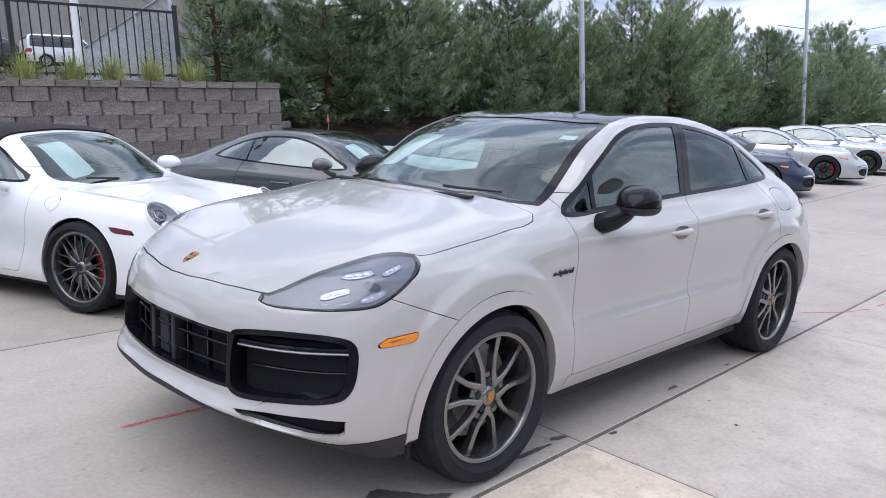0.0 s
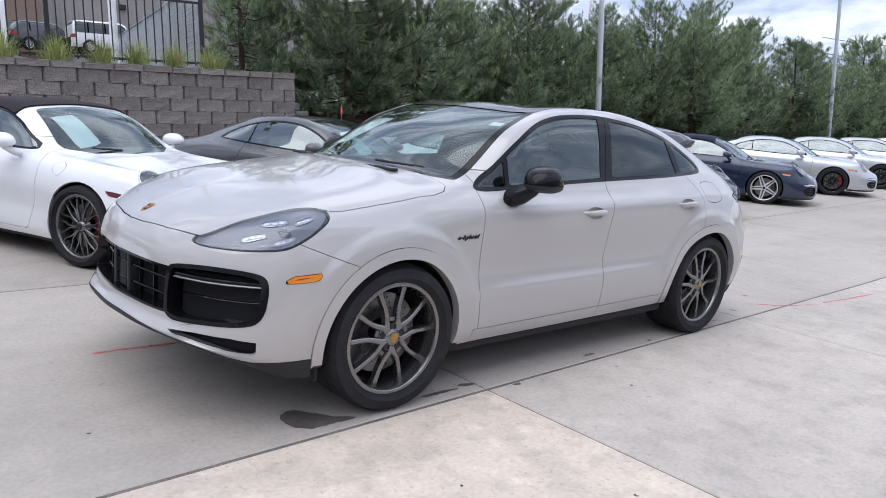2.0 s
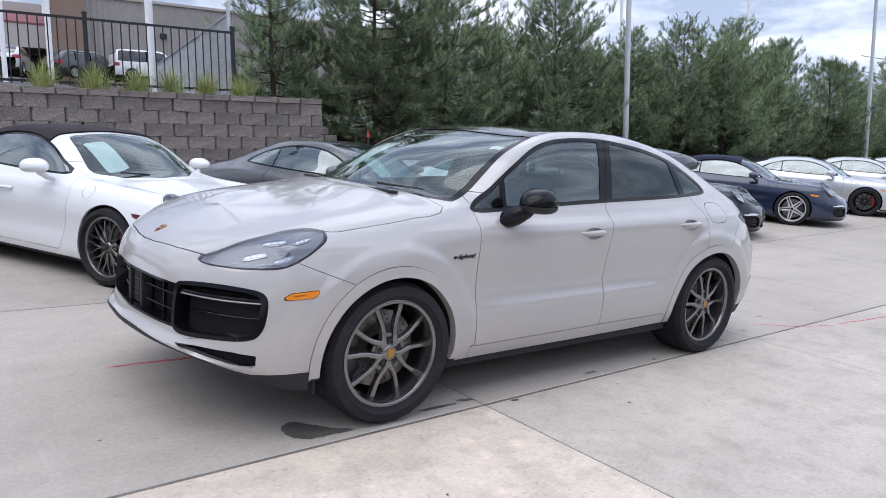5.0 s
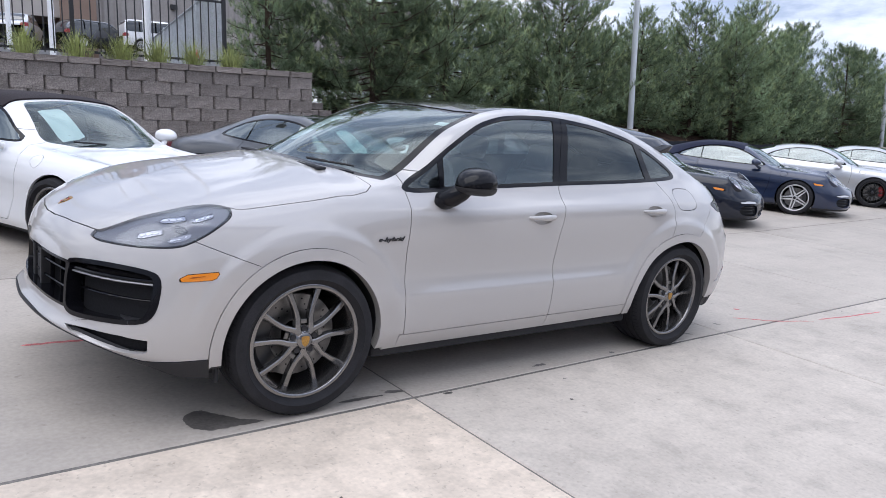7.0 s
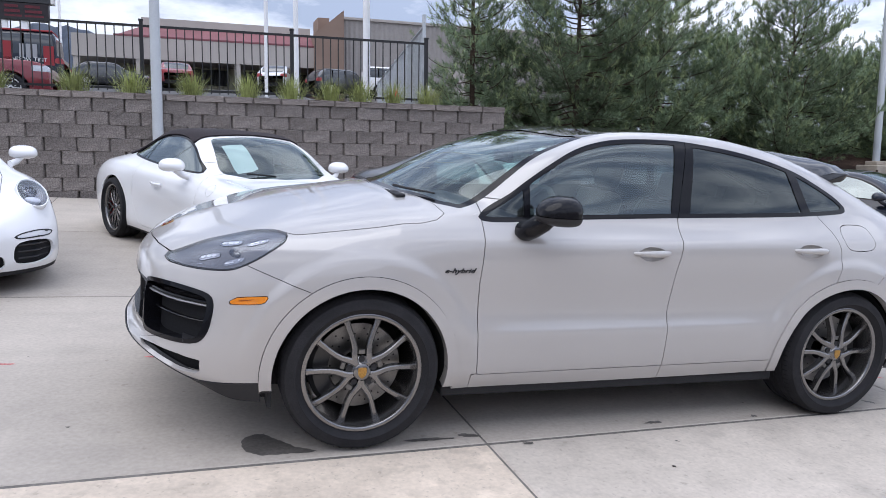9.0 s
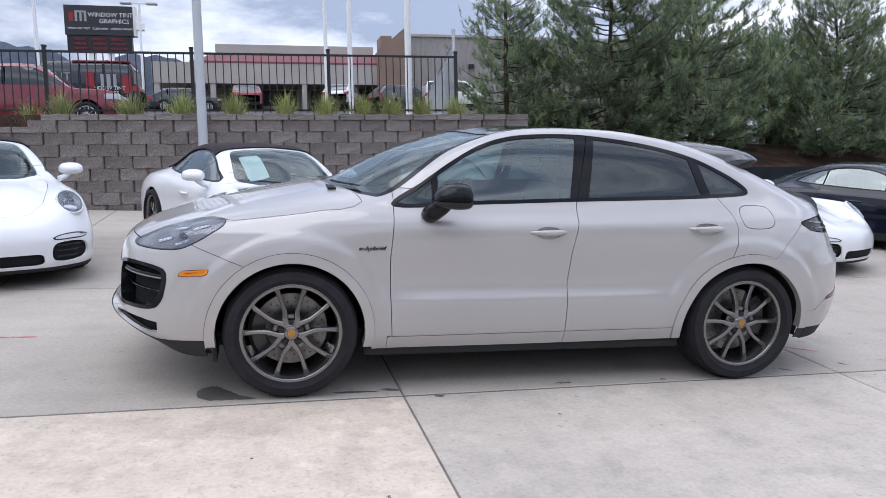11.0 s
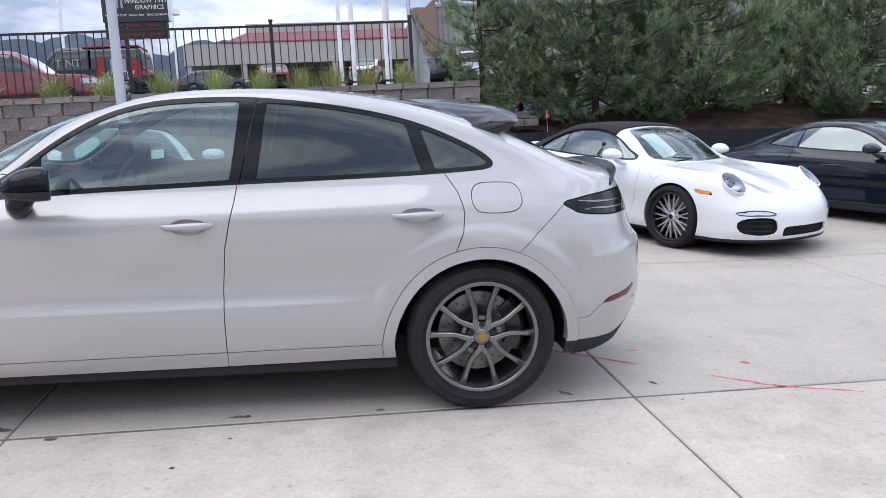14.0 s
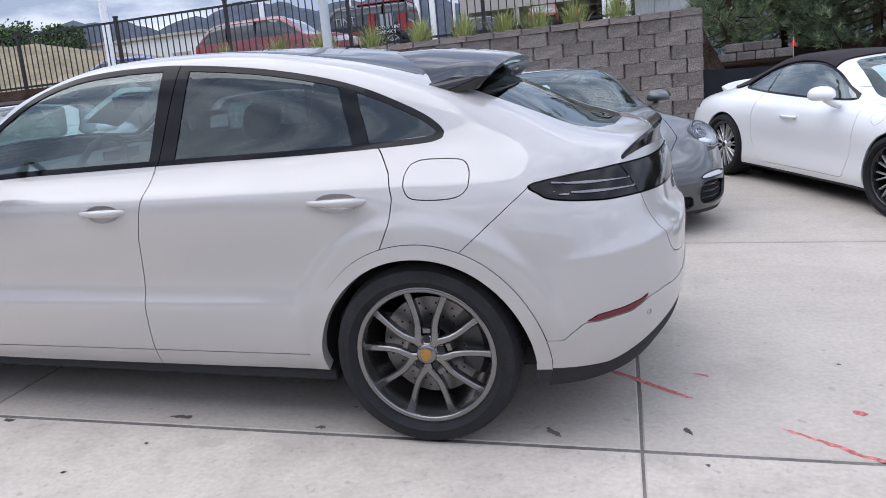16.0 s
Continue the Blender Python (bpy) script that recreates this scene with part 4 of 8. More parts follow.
# ---- the SUV coupe ----
XS = (-1.95, -1.45, -0.90, -0.45, 0.0, 0.5, 1.0, 1.45)


def ring(front, side_y, side_z, rear):
    """A level line round the body: nose points, flank half-widths and heights, tail points."""
    return list(front) + [(x, y, z) for x, y, z in zip(XS, side_y, side_z)] + list(rear)


SUV_RINGS = [
    ring([(-2.47, 0, 0.415), (-2.44, 0.35, 0.41), (-2.34, 0.64, 0.385), (-2.17, 0.83, 0.325)],
         (0.91, 0.92, 0.905, 0.905, 0.905, 0.905, 0.905, 0.93), (0.255, 0.25, 0.268, 0.270, 0.272, 0.276, 0.280, 0.26),
         [(1.92, 0.90, 0.255), (2.18, 0.77, 0.275), (2.34, 0.48, 0.31), (2.39, 0, 0.32)]),
    ring([(-2.530, 0, 0.445), (-2.495, 0.36, 0.44), (-2.38, 0.67, 0.42), (-2.195, 0.87, 0.385)],
         (0.945, 0.955, 0.946, 0.946, 0.946, 0.946, 0.946, 0.955), (0.38, 0.38, 0.38, 0.385, 0.388, 0.39, 0.392, 0.40),
         [(1.93, 0.94, 0.40), (2.22, 0.81, 0.42), (2.41, 0.5, 0.44), (2.46, 0, 0.44)]),
    ring([(-2.490, 0, 0.497), (-2.455, 0.36, 0.497), (-2.36, 0.66, 0.495), (-2.195, 0.875, 0.50)],
         (0.955, 0.967, 0.951, 0.954, 0.954, 0.954, 0.953, 0.967), (0.52, 0.53, 0.53, 0.535, 0.535, 0.535, 0.54, 0.55),
         [(1.94, 0.96, 0.56), (2.235, 0.82, 0.57), (2.425, 0.5, 0.58), (2.475, 0, 0.58)]),
    ring([(-2.485, 0, 0.66), (-2.45, 0.35, 0.66), (-2.35, 0.64, 0.67), (-2.165, 0.85, 0.69)],
         (0.950, 0.978, 0.931, 0.929, 0.930, 0.931, 0.937, 0.982), (0.72, 0.76, 0.68, 0.665, 0.665, 0.67, 0.70, 0.78),
         [(1.92, 0.950, 0.77), (2.215, 0.812, 0.76), (2.42, 0.48, 0.76), (2.47, 0, 0.76)]),
    ring([(-2.47, 0, 0.78), (-2.43, 0.34, 0.785), (-2.33, 0.61, 0.80), (-2.15, 0.81, 0.83)],
         (0.915, 0.952, 0.936, 0.940, 0.943, 0.943, 0.944, 0.958), (0.87, 0.91, 0.88, 0.88, 0.88, 0.89, 0.90, 0.92),
         [(1.88, 0.925, 0.92), (2.17, 0.80, 0.90), (2.37, 0.47, 0.89), (2.43, 0, 0.89)]),
    ring([(-2.42, 0, 0.855), (-2.385, 0.32, 0.86), (-2.28, 0.58, 0.880), (-2.11, 0.755, 0.925)],
         (0.865, 0.905, 0.914, 0.928, 0.934, 0.934, 0.928, 0.905), (0.975, 1.005, 1.005, 0.995, 0.998, 1.010, 1.028, 1.05),
         [(1.85, 0.870, 1.05), (2.12, 0.755, 1.03), (2.34, 0.45, 1.02), (2.41, 0, 1.02)]),
    ring([(-2.33, 0, 0.913), (-2.29, 0.30, 0.920), (-2.18, 0.53, 0.950), (-2.02, 0.695, 0.998)],
         (0.795, 0.838, 0.830, 0.828, 0.828, 0.826, 0.815, 0.782), (1.033, 1.062, 1.098, 1.112, 1.126, 1.146, 1.165, 1.19),
         [(1.83, 0.745, 1.175), (2.08, 0.66, 1.15), (2.28, 0.40, 1.14), (2.34, 0, 1.145)]),
    [(-2.22, 0, 0.966), (-2.16, 0.24, 0.975), (-2.03, 0.41, 1.008), (-1.86, 0.53, 1.050),
     (-1.66, 0.61, 1.083), (-1.30, 0.665, 1.125), (-0.89, 0.755, 1.150), (-0.45, 0.715, 1.430), (0.0, 0.665, 1.553), (0.5, 0.648, 1.568), (1.0, 0.640, 1.512), (1.45, 0.625, 1.398),
     (1.80, 0.595, 1.285), (2.02, 0.50, 1.215), (2.18, 0.30, 1.188), (2.24, 0, 1.185)],
    [(-2.09, 0, 1.012), (-1.98, 0.15, 1.038), (-1.85, 0.25, 1.068), (-1.70, 0.32, 1.100),
     (-1.54, 0.36, 1.130), (-1.32, 0.39, 1.163), (-1.11, 0.44, 1.190), (-0.62, 0.42, 1.435), (-0.08, 0.37, 1.575), (0.5, 0.35, 1.597), (1.0, 0.34, 1.562), (1.45, 0.33, 1.468),
     (1.80, 0.31, 1.335), (2.00, 0.26, 1.240), (2.12, 0.15, 1.205), (2.16, 0, 1.20)],
    [(-1.95, 0, 1.056), (-1.84, 0, 1.078), (-1.72, 0, 1.102), (-1.60, 0, 1.126),
     (-1.48, 0, 1.148), (-1.35, 0, 1.170), (-1.21, 0, 1.193), (-0.71, 0, 1.430), (-0.12, 0, 1.583), (0.5, 0, 1.605), (1.0, 0, 1.575), (1.45, 0, 1.485),
     (1.79, 0, 1.355), (1.98, 0, 1.258), (2.08, 0, 1.215), (2.12, 0, 1.205)],
]
SUV_WINDOW = smooth_loop([(-0.872, 1.098), (-0.70, 1.235), (-0.51, 1.37), (-0.33, 1.470), (-0.15, 1.525), (0.03, 1.547), (0.22, 1.555), (0.37, 1.553), (0.62, 1.533), (0.83, 1.505), (1.03, 1.465),
                          (1.20, 1.415), (1.36, 1.348), (1.462, 1.296), (1.517, 1.254), (1.530, 1.228), (1.508, 1.208), (1.40, 1.194), (1.0, 1.172), (0.3, 1.146), (-0.33, 1.118)], 5)
AXLE, SUV_R, ARCH, ARCH_Z, ARCH_OUT = 1.4475, 0.379, 0.417, 0.373, 0.473


def arch_radius(V, x):
    """How far points lie from a wheel's middle; the rear arch is a little wider below."""
    wide = 1 - (0.052 if x > 0 else 0.0) * np.clip((ARCH_Z + 0.33 - V[:, 2]) / 0.33, 0, 1)
    return np.hypot((V[:, 0] - x) * wide, V[:, 2] - ARCH_Z)


def lamp_cell(cx, cz, size, lean, tall=0.62):
    """The outline of one light cell of a headlight in side view."""
    c, s = math.cos(lean), math.sin(lean)
    pts = [(-1.05, -0.22), (-0.80, 0.26), (0.20, 0.40), (1.0, 0.36), (0.80, -0.28), (0.1, -0.36), (-0.7, -0.45)]
    return [(cx + size * (u * c - v * tall * s), cz + size * (u * s + v * tall * c)) for u, v in pts]


def text_mesh(body, size, thick=0.002, shear=0.0, spacing=1.0, bold=0.0):
    """Lettering in the built-in font as a mesh in the xy plane, centred."""
    cu = bpy.data.curves.new("lettering", "FONT")
    cu.body, cu.size, cu.extrude, cu.shear, cu.space_character, cu.offset = body, size, thick, shear, spacing, bold
    cu.align_x, cu.align_y, cu.resolution_u = "CENTER", "CENTER", 2
    ob = bpy.data.objects.new("lettering", cu)
    scene.collection.objects.link(ob)
    me = bpy.data.meshes.new_from_object(ob.evaluated_get(bpy.context.evaluated_depsgraph_get()))
    bpy.data.objects.remove(ob)
    me.materials.clear()
    return me


def suv():
    car = thing("suv_coupe", LOT.copy(), "chalk grey hybrid SUV coupe parked on concrete slabs", "car")
    P, G = "suv_paint", 0.0022
    skin = grid_skin(SUV_RINGS, 24, 12, 60, 14)
    # the wings swell softly round the wheels
    for x in (-AXLE, AXLE):
        r = np.hypot(skin.V[:, 0] - x, skin.V[:, 2] - ARCH_Z)
        t = np.clip((r - 0.540) / 0.055, 0, 1)
        skin.V[:, 1] += 0.014 * (1 - t * t * (3 - 2 * t)) * np.clip((skin.V[:, 1] - 0.6) / 0.25, 0, 1) * np.clip((skin.V[:, 2] - 0.40) / 0.2, 0, 1)
    # creases along the shoulder and low on the doors
    along = np.clip((skin.V[:, 0] + 1.6) / 0.5, 0, 1) * np.clip((2.0 - skin.V[:, 0]) / 0.4, 0, 1) * np.clip((skin.V[:, 1] - 0.75) / 0.1, 0, 1)
    d = skin.V[:, 2] - (1.032 + 0.018 * skin.V[:, 0])
    skin.V[:, 1] += 0.0055 * np.where(d > 0, np.exp(-np.clip(d, 0, 1) / 0.020), np.exp(np.clip(d, -1, 0) / 0.10)) * along
    d = skin.V[:, 2] - (0.575 + 0.012 * skin.V[:, 0])
    doors = np.clip((skin.V[:, 0] + 0.95) / 0.25, 0, 1) * np.clip((0.95 - skin.V[:, 0]) / 0.25, 0, 1)
    skin.V[:, 1] += 0.006 * np.where(d > 0, np.exp(-np.clip(d, 0, 1) / 0.022), np.exp(np.clip(d, -1, 0) / 0.08)) * along * doors
    d = skin.V[:, 2] - (0.775 + 0.10 * (skin.V[:, 0] - 2.1))
    ledge = 0.016 * np.where(d > 0, np.exp(-np.clip(d, 0, 1) / 0.030), np.exp(np.clip(d, -1, 0) / 0.10)) * np.clip((skin.V[:, 0] - 1.93) / 0.22, 0, 1)
    skin = Skin(skin.V + skin.normals() * ledge[:, None], skin.F)
    head = inside(smooth_loop([(-2.322, 0.842), (-2.32, 0.90), (-2.24, 0.96), (-2.127, 1.01), (-2.015, 1.045), (-1.90, 1.062), (-1.832, 1.045), (-1.806, 1.005), (-1.824, 0.975), (-1.872, 0.945), (-1.926, 0.910), (-1.988, 0.876), (-2.052, 0.850), (-2.149, 0.836), (-2.258, 0.833)], 5))
    # hollow lining behind the gaps
    lining = skin.moved(-0.030).keep(lambda V: V[:, 2] - np.where((V[:, 0] > -0.88) & (np.abs(V[:, 1]) > 0.6), 1.140 + 0.045 * (V[:, 0] + 0.33), 1.09)).keep(lambda V: -both(head, beyond(1, 0.42))(V))
    for x in (-AXLE, AXLE):
        lining = lining.keep(lambda V, x=x: ARCH + 0.03 - arch_radius(V, x))
        skin = skin.keep(lambda V, x=x: ARCH - arch_radius(V, x))
    lining = lining.keep(lambda V: -both(both(inside([(-1.0, 0.36), (1.0, 0.36), (1.0, 0.76), (-1.0, 0.76)], (1, 2)), beyond(0, -2.0, -1)), beyond(2, 0.3))(V))
    w = whole(lining)
    obj("inner_shell", mesh_of("inner_shell", w.V, w.F), "dark", car)
    # side windows in their black surround
    win, skin = skin.carve(both(inside(SUV_WINDOW), beyond(1, 0.4)), 0.0)
    rim_in = lambda V: inside(SUV_WINDOW)(V) + 0.023
    front_pane = (inside([(-0.60, 1.0), (-0.60, 1.6), (0.300, 1.6), (0.268, 1.35), (0.215, 1.0)]))
    corner_pane = (inside([(-0.95, 1.0), (-0.95, 1.6), (-0.645, 1.6), (-0.632, 1.0)]))
    rear_pane = (inside([(0.335, 1.0), (0.395, 1.35), (0.43, 1.6), (1.02, 1.6), (1.09, 1.42), (1.225, 1.0)]))
    quarter_pane = (inside([(1.300, 1.0), (1.165, 1.40), (1.10, 1.6), (1.7, 1.6), (1.7, 1.0)]))
    inner, border = win.keep(rim_in), win.keep(lambda V: -rim_in(V))
    for f, name, material in ((front_pane, "front_side_window", "side_glass"), (corner_pane, "corner_window", "privacy"), (rear_pane, "rear_side_window", "privacy"), (quarter_pane, "quarter_window", "privacy")):
        pane, inner = inner.carve(f, 0.001)
        panels(pane, name, material, car, 0.004, proud=-0.004)
    for piece in (border, inner):
        split, rest = piece.carve(inside([(-1.2, 0.9), (-1.2, 1.7), (0.405, 1.7), (0.372, 1.55), (0.283, 1.14), (0.25, 0.9)]), 0.002)
        for patch in islands(split) + islands(rest):
            panels(patch, "window_surround", "gloss_black", car, 0.006)
    # windscreen, roof, rear window
    screen = inside([(-1.235, -0.3), (-1.235, 0), (-1.195, 0.36), (-1.06, 0.64), (-0.955, 0.735), (-0.45, 0.650), (-0.235, 0.605), (-0.29, 0.45), (-0.32, 0.2), (-0.325, 0), (-0.325, -0.3)], (0, 1))
    pane, skin = skin.carve(both(screen, beyond(2, 1.10)), 0.002)
    w = whole(pane)
    band, w = w.carve(lambda V: screen(np.c_[V[:, 0], np.abs(V[:, 1]), V[:, 2]]) + 0.04, 0.0)
    panel(w, "windscreen_border", "gloss_black", car, 0.004, proud=-0.004)
    panel(band, "windscreen", "windscreen", car, 0.004, proud=-0.004)
    sheet = panel(band.moved(-0.018).keep(inside([(-0.975, 0.29), (-0.63, 0.25), (-0.60, 0.50), (-0.945, 0.55)], (0, 1))), "price_sheet", "paper", car, 0.0, "white price sheet behind the windscreen")
    for k in range(7):
        x = -0.935 + 0.045 * k
        panel(band.moved(-0.014).keep(inside([(x, 0.31), (x + 0.010, 0.31), (x + 0.010, 0.49 - 0.06 * (k % 3)), (x, 0.49 - 0.06 * (k % 3))], (0, 1))), "printed_line", "print", sheet, 0.0)
    roof = inside([(-0.322, -0.3), (-0.322, 0), (-0.317, 0.2), (-0.287, 0.45), (-0.232, 0.60), (0.0, 0.588), (0.5, 0.572), (1.0, 0.555), (1.40, 0.535), (1.44, 0), (1.44, -0.3)], (0, 1))
    piece, skin = skin.carve(both(roof, beyond(2, 1.3)), 0.002)
    roof_piece = piece
    panel(whole(piece), "roof_panel", "roof_black", car, 0.01, "gloss black roof panel")
    back = inside([(1.46, -0.3), (1.46, 0), (1.45, 0.53), (1.83, 0.517), (2.025, 0.495), (2.10, 0.445), (2.165, 0.29), (2.19, 0), (2.19, -0.3)], (0, 1))
    piece, skin = skin.carve(both(back, beyond(2, 1.15)), 0.002)
    panel(whole(piece), "rear_window", "rear_glass", car, 0.006, proud=-0.003)
    # bonnet, with the crest cut into it
    bonnet = inside([(-2.407, -0.3), (-2.407, 0), (-2.398, 0.13), (-2.362, 0.36), (-2.336, 0.455), (-2.312, 0.530), (-2.296, 0.568), (-2.255, 0.601), (-2.208, 0.625), (-2.151, 0.649), (-2.090, 0.671), (-2.026, 0.696), (-1.965, 0.722), (-1.918, 0.744), (-1.878, 0.763), (-1.845, 0.784), (-1.815, 0.811), (-1.785, 0.833), (-1.74, 0.842),
                     (-1.68, 0.842), (-1.52, 0.840), (-1.358, 0.843), (-1.18, 0.842), (-1.095, 0.822), (-1.045, 0.775), (-1.065, 0.65), (-1.205, 0.36), (-1.245, 0), (-1.245, -0.3)], (0, 1))
    piece, skin = skin.carve(both(bonnet, both(beyond(2, 0.83), beyond(0, -0.95, -1))), G)
    full = whole(piece)
    shield, full = full.carve(inside(smooth_loop([(-2.360, 0.0), (-2.345, 0.018), (-2.325, 0.025), (-2.300, 0.024), (-2.297, 0.0), (-2.300, -0.024), (-2.325, -0.025), (-2.345, -0.018)], 3), (0, 1)), 0.0)
    lid = panel(full, "bonnet", P, car, 0.02)
    panel(shield, "crest", "gold", lid, 0.006, "small gold crest", proud=0.003)
    for dy, dx, mk in ((-0.012, 0.012, "caliper_red"), (0.012, -0.014, "caliper_red"), (0.012, 0.012, "gloss_black"), (-0.012, -0.014, "gloss_black")):
        bit = shield.keep(lambda V: np.maximum(np.abs(V[:, 0] + 2.327 - dx) - 0.008, np.abs(V[:, 1] - dy) - 0.007))
        panel(bit, "crest_field", mk, lid, 0.002, proud=0.0045)
    # headlights
    lens, skin = skin.carve(both(head, lambda V: 0.548 - V[:, 1] - 0.25 * (V[:, 2] - 0.86)), 0.002)
    bowl = lens.moved(-0.011)
    in_lamp = lambda V: np.maximum(head(V), 0.548 - V[:, 1] - 0.25 * (V[:, 2] - 0.86)) + 0.004
    inner = bowl.keep(in_lamp)
    seal = bowl.keep(lambda V: -in_lamp(V))
    cells = ((-2.040, 0.950, 0.050, 0.24, 0.34), (-1.930, 0.966, 0.050, 0.22, 0.34), (-2.132, 0.886, 0.048, 0.30, 0.50), (-2.034, 0.884, 0.048, 0.34, 0.50))
    lamps = panels(lens, "headlight", "lens", car, 0.002, "clear headlight with four light cells")
    for cx, cz, size, lean, tall in cells:
        rim, inner = inner.carve(inside(lamp_cell(cx, cz, size * 1.08, lean, tall)), 0.0)
        core, rim = rim.carve(inside(lamp_cell(cx, cz, size * 0.98, lean, tall)), 0.0)
        bars = []
        for du in (-0.56, -0.08, 0.40):
            bar, core = core.carve(inside(lamp_cell(cx + du * size * math.cos(lean), cz + du * size * math.sin(lean), size * 0.27, lean, tall * 1.5)), 0.0)
            bars.append(bar)
        for k, flip in ((0, False), (1, True)):
            for sk, name, material, proud in [(rim, "light_cell_rim", "cell_core", 0.004), (core, "light_cell", "reflector", 0.002)] + [(bar, "light_element", "led", 0.004) for bar in bars]:
                panel(sk.mirrored() if flip else sk, name, material, lamps[k], 0.006, proud=proud)
    guide, inner = inner.carve(both(lambda V: np.abs(in_lamp(V) + 0.013) - 0.0022, both(beyond(2, 0.905, -1), beyond(0, -2.22))), 0.0)
    eye, inner = inner.carve(inside([(-2.028 + 0.024 * math.cos(q), 0.917 + 0.017 * math.sin(q)) for q in np.linspace(0, 6.2, 18)]), 0.0)
    for k, flip in ((0, False), (1, True)):
        panel(eye.mirrored() if flip else eye, "projector_lens", "projector", lamps[k], 0.006, proud=0.004)
        panel(guide.mirrored() if flip else guide, "light_guide", "reflector", lamps[k], 0.003, proud=0.002)
        panel(inner.mirrored() if flip else inner, "headlight_bowl", "lamp_bowl", lamps[k], 0.0)
        panel(seal.mirrored() if flip else seal, "headlight_seal", "satin_black", lamps[k], 0.0)
    # tail lights, markers, reflectors
    tail = inside(smooth_loop([(1.868, 1.042), (1.905, 1.012), (1.951, 0.990), (2.08, 0.973), (2.221, 0.965), (2.6, 0.965), (2.6, 1.075), (2.242, 1.078), (2.118, 1.073), (1.998, 1.064)], 4))
    piece, skin = skin.carve(both(tail, beyond(0, 1.8)), 0.003)
    outer_lens = piece.keep(beyond(1, 0.648))
    tails = panels(outer_lens, "tail_light", "smoke_lens", car, 0.02, "smoked tail light")
    panel(whole(piece.keep(beyond(1, 0.643, -1))), "tail_light_band", "smoke_lens", car, 0.02, "smoked light band across the tailgate")
    for k, flip in ((0, False), (1, True)):
        for z0 in (0.0, 0.032):
            bar = outer_lens.keep(both(inside([(1.945, 1.006 + z0), (2.0, 0.999 + z0), (2.30, 0.990 + z0), (2.30, 0.998 + z0), (2.0, 1.009 + z0), (1.95, 1.015 + z0)]), beyond(1, 0.45)))
            panel(bar.mirrored() if flip else bar, "light_bar", "led_red", tails[k], 0.003, proud=0.0045)
    marker = inside([(-2.058, 0.711), (-2.052, 0.721), (-2.020, 0.740), (-1.960, 0.746), (-1.892, 0.751), (-1.889, 0.747), (-1.906, 0.720), (-1.912, 0.716), (-1.98, 0.711), (-2.054, 0.7075)])
    piece, skin = skin.carve(both(marker, beyond(1, 0.5)), 0.0012)
    markers = panels(piece, "side_marker", "amber", car, 0.015, "amber side marker", proud=0.004)
    slot_m = piece.keep(inside([(-2.025, 0.724), (-2.000, 0.731), (-1.918, 0.737), (-1.930, 0.727), (-2.025, 0.720)]))
    for k, flip in ((0, False), (1, True)):
        panel(slot_m.mirrored() if flip else slot_m, "marker_slot", "amber_deep", markers[k], 0.002, proud=0.0055)
    refl = inside([(2.070, 0.531), (2.121, 0.556), (2.215, 0.566), (2.275, 0.580), (2.306, 0.597), (2.300, 0.578), (2.243, 0.546), (2.121, 0.532)])
    piece, skin = skin.carve(both(refl, beyond(0, 1.9)), 0.001)
    panels(piece, "rear_reflector", "red_lens", car, 0.012, "dark red rear reflector", proud=0.003)
    # wheel arch trims
    for x in (-AXLE, AXLE):
        # the bumper side of the arch stops short, with a black lip below it
        foot, tip = (0.338, 0.0) if x > 0 else (0.295, 0.312)
        ring = lambda V, x=x: arch_radius(V, x) - ARCH_OUT
        outer = both(ring, both(beyond(1, 0.5), lambda V: AXLE - np.abs(V[:, 0])))
        gone, skin = skin.carve(both(outer, beyond(2, foot, -1)), 0.0)
        if x > 0:
            panels(gone.keep(beyond(2, 0.266)), "arch_foot", "satin_black", car, 0.0)
        skin = skin.keep(lambda V: -both(ring, both(beyond(1, 0.5), beyond(2, 0.287, -1)))(V))
        if tip:
            lip, skin = skin.carve(both(outer, beyond(2, tip, -1)), 0.0)
            panels(lip, "arch_foot", "satin_black", car, 0.04)
        arch, skin = skin.carve(both(ring, both(beyond(1, 0.5), beyond(2, 0.287))), 0.0012)
        panels(arch, "wheel_arch_trim", P, car, 0.05, proud=0.008)
    # nose openings
    nose = beyond(0, -1.95, -1)
    grille = inside([(-0.6, 0.512), (0.495, 0.512), (0.495, 0.724), (0.25, 0.728), (-0.6, 0.730)], (1, 2))
    piece, skin = skin.carve(both(grille, nose), 0.0)
    intake = inside(smooth_loop([(0.485, 0.60), (0.49, 0.715), (0.512, 0.738), (0.60, 0.752), (0.72, 0.757), (0.835, 0.746), (0.880, 0.714), (0.897, 0.622), (0.895, 0.55), (0.862, 0.515), (0.721, 0.500), (0.575, 0.490), (0.515, 0.50), (0.488, 0.53)], 3), (1, 2))
    piece2, skin = skin.carve(both(intake, nose), 0.0)
    slot = inside([(0.545, 0.452), (0.673, 0.460), (0.821, 0.459), (0.892, 0.447), (0.888, 0.395), (0.876, 0.384), (0.826, 0.384), (0.674, 0.409), (0.600, 0.431)], (1, 2))
    piece3, skin = skin.carve(both(slot, nose), 0.0)
    back_plate = Skin(whole(piece).V + (0.09, 0, 0), whole(piece).F)
    obj("grille_backing", mesh_of("grille_backing", back_plate.V, back_plate.F), "dark", car)
    for sk, name in ((Skin(piece2.V * (1, 1.0, 1) + (0.080, 0, 0), piece2.F), "intake_backing"), (Skin(piece3.V * (1, 0.98, 1) + (0.05, 0, 0), piece3.F), "slot_backing")):
        panels(sk, name, "dark", car, 0.0)
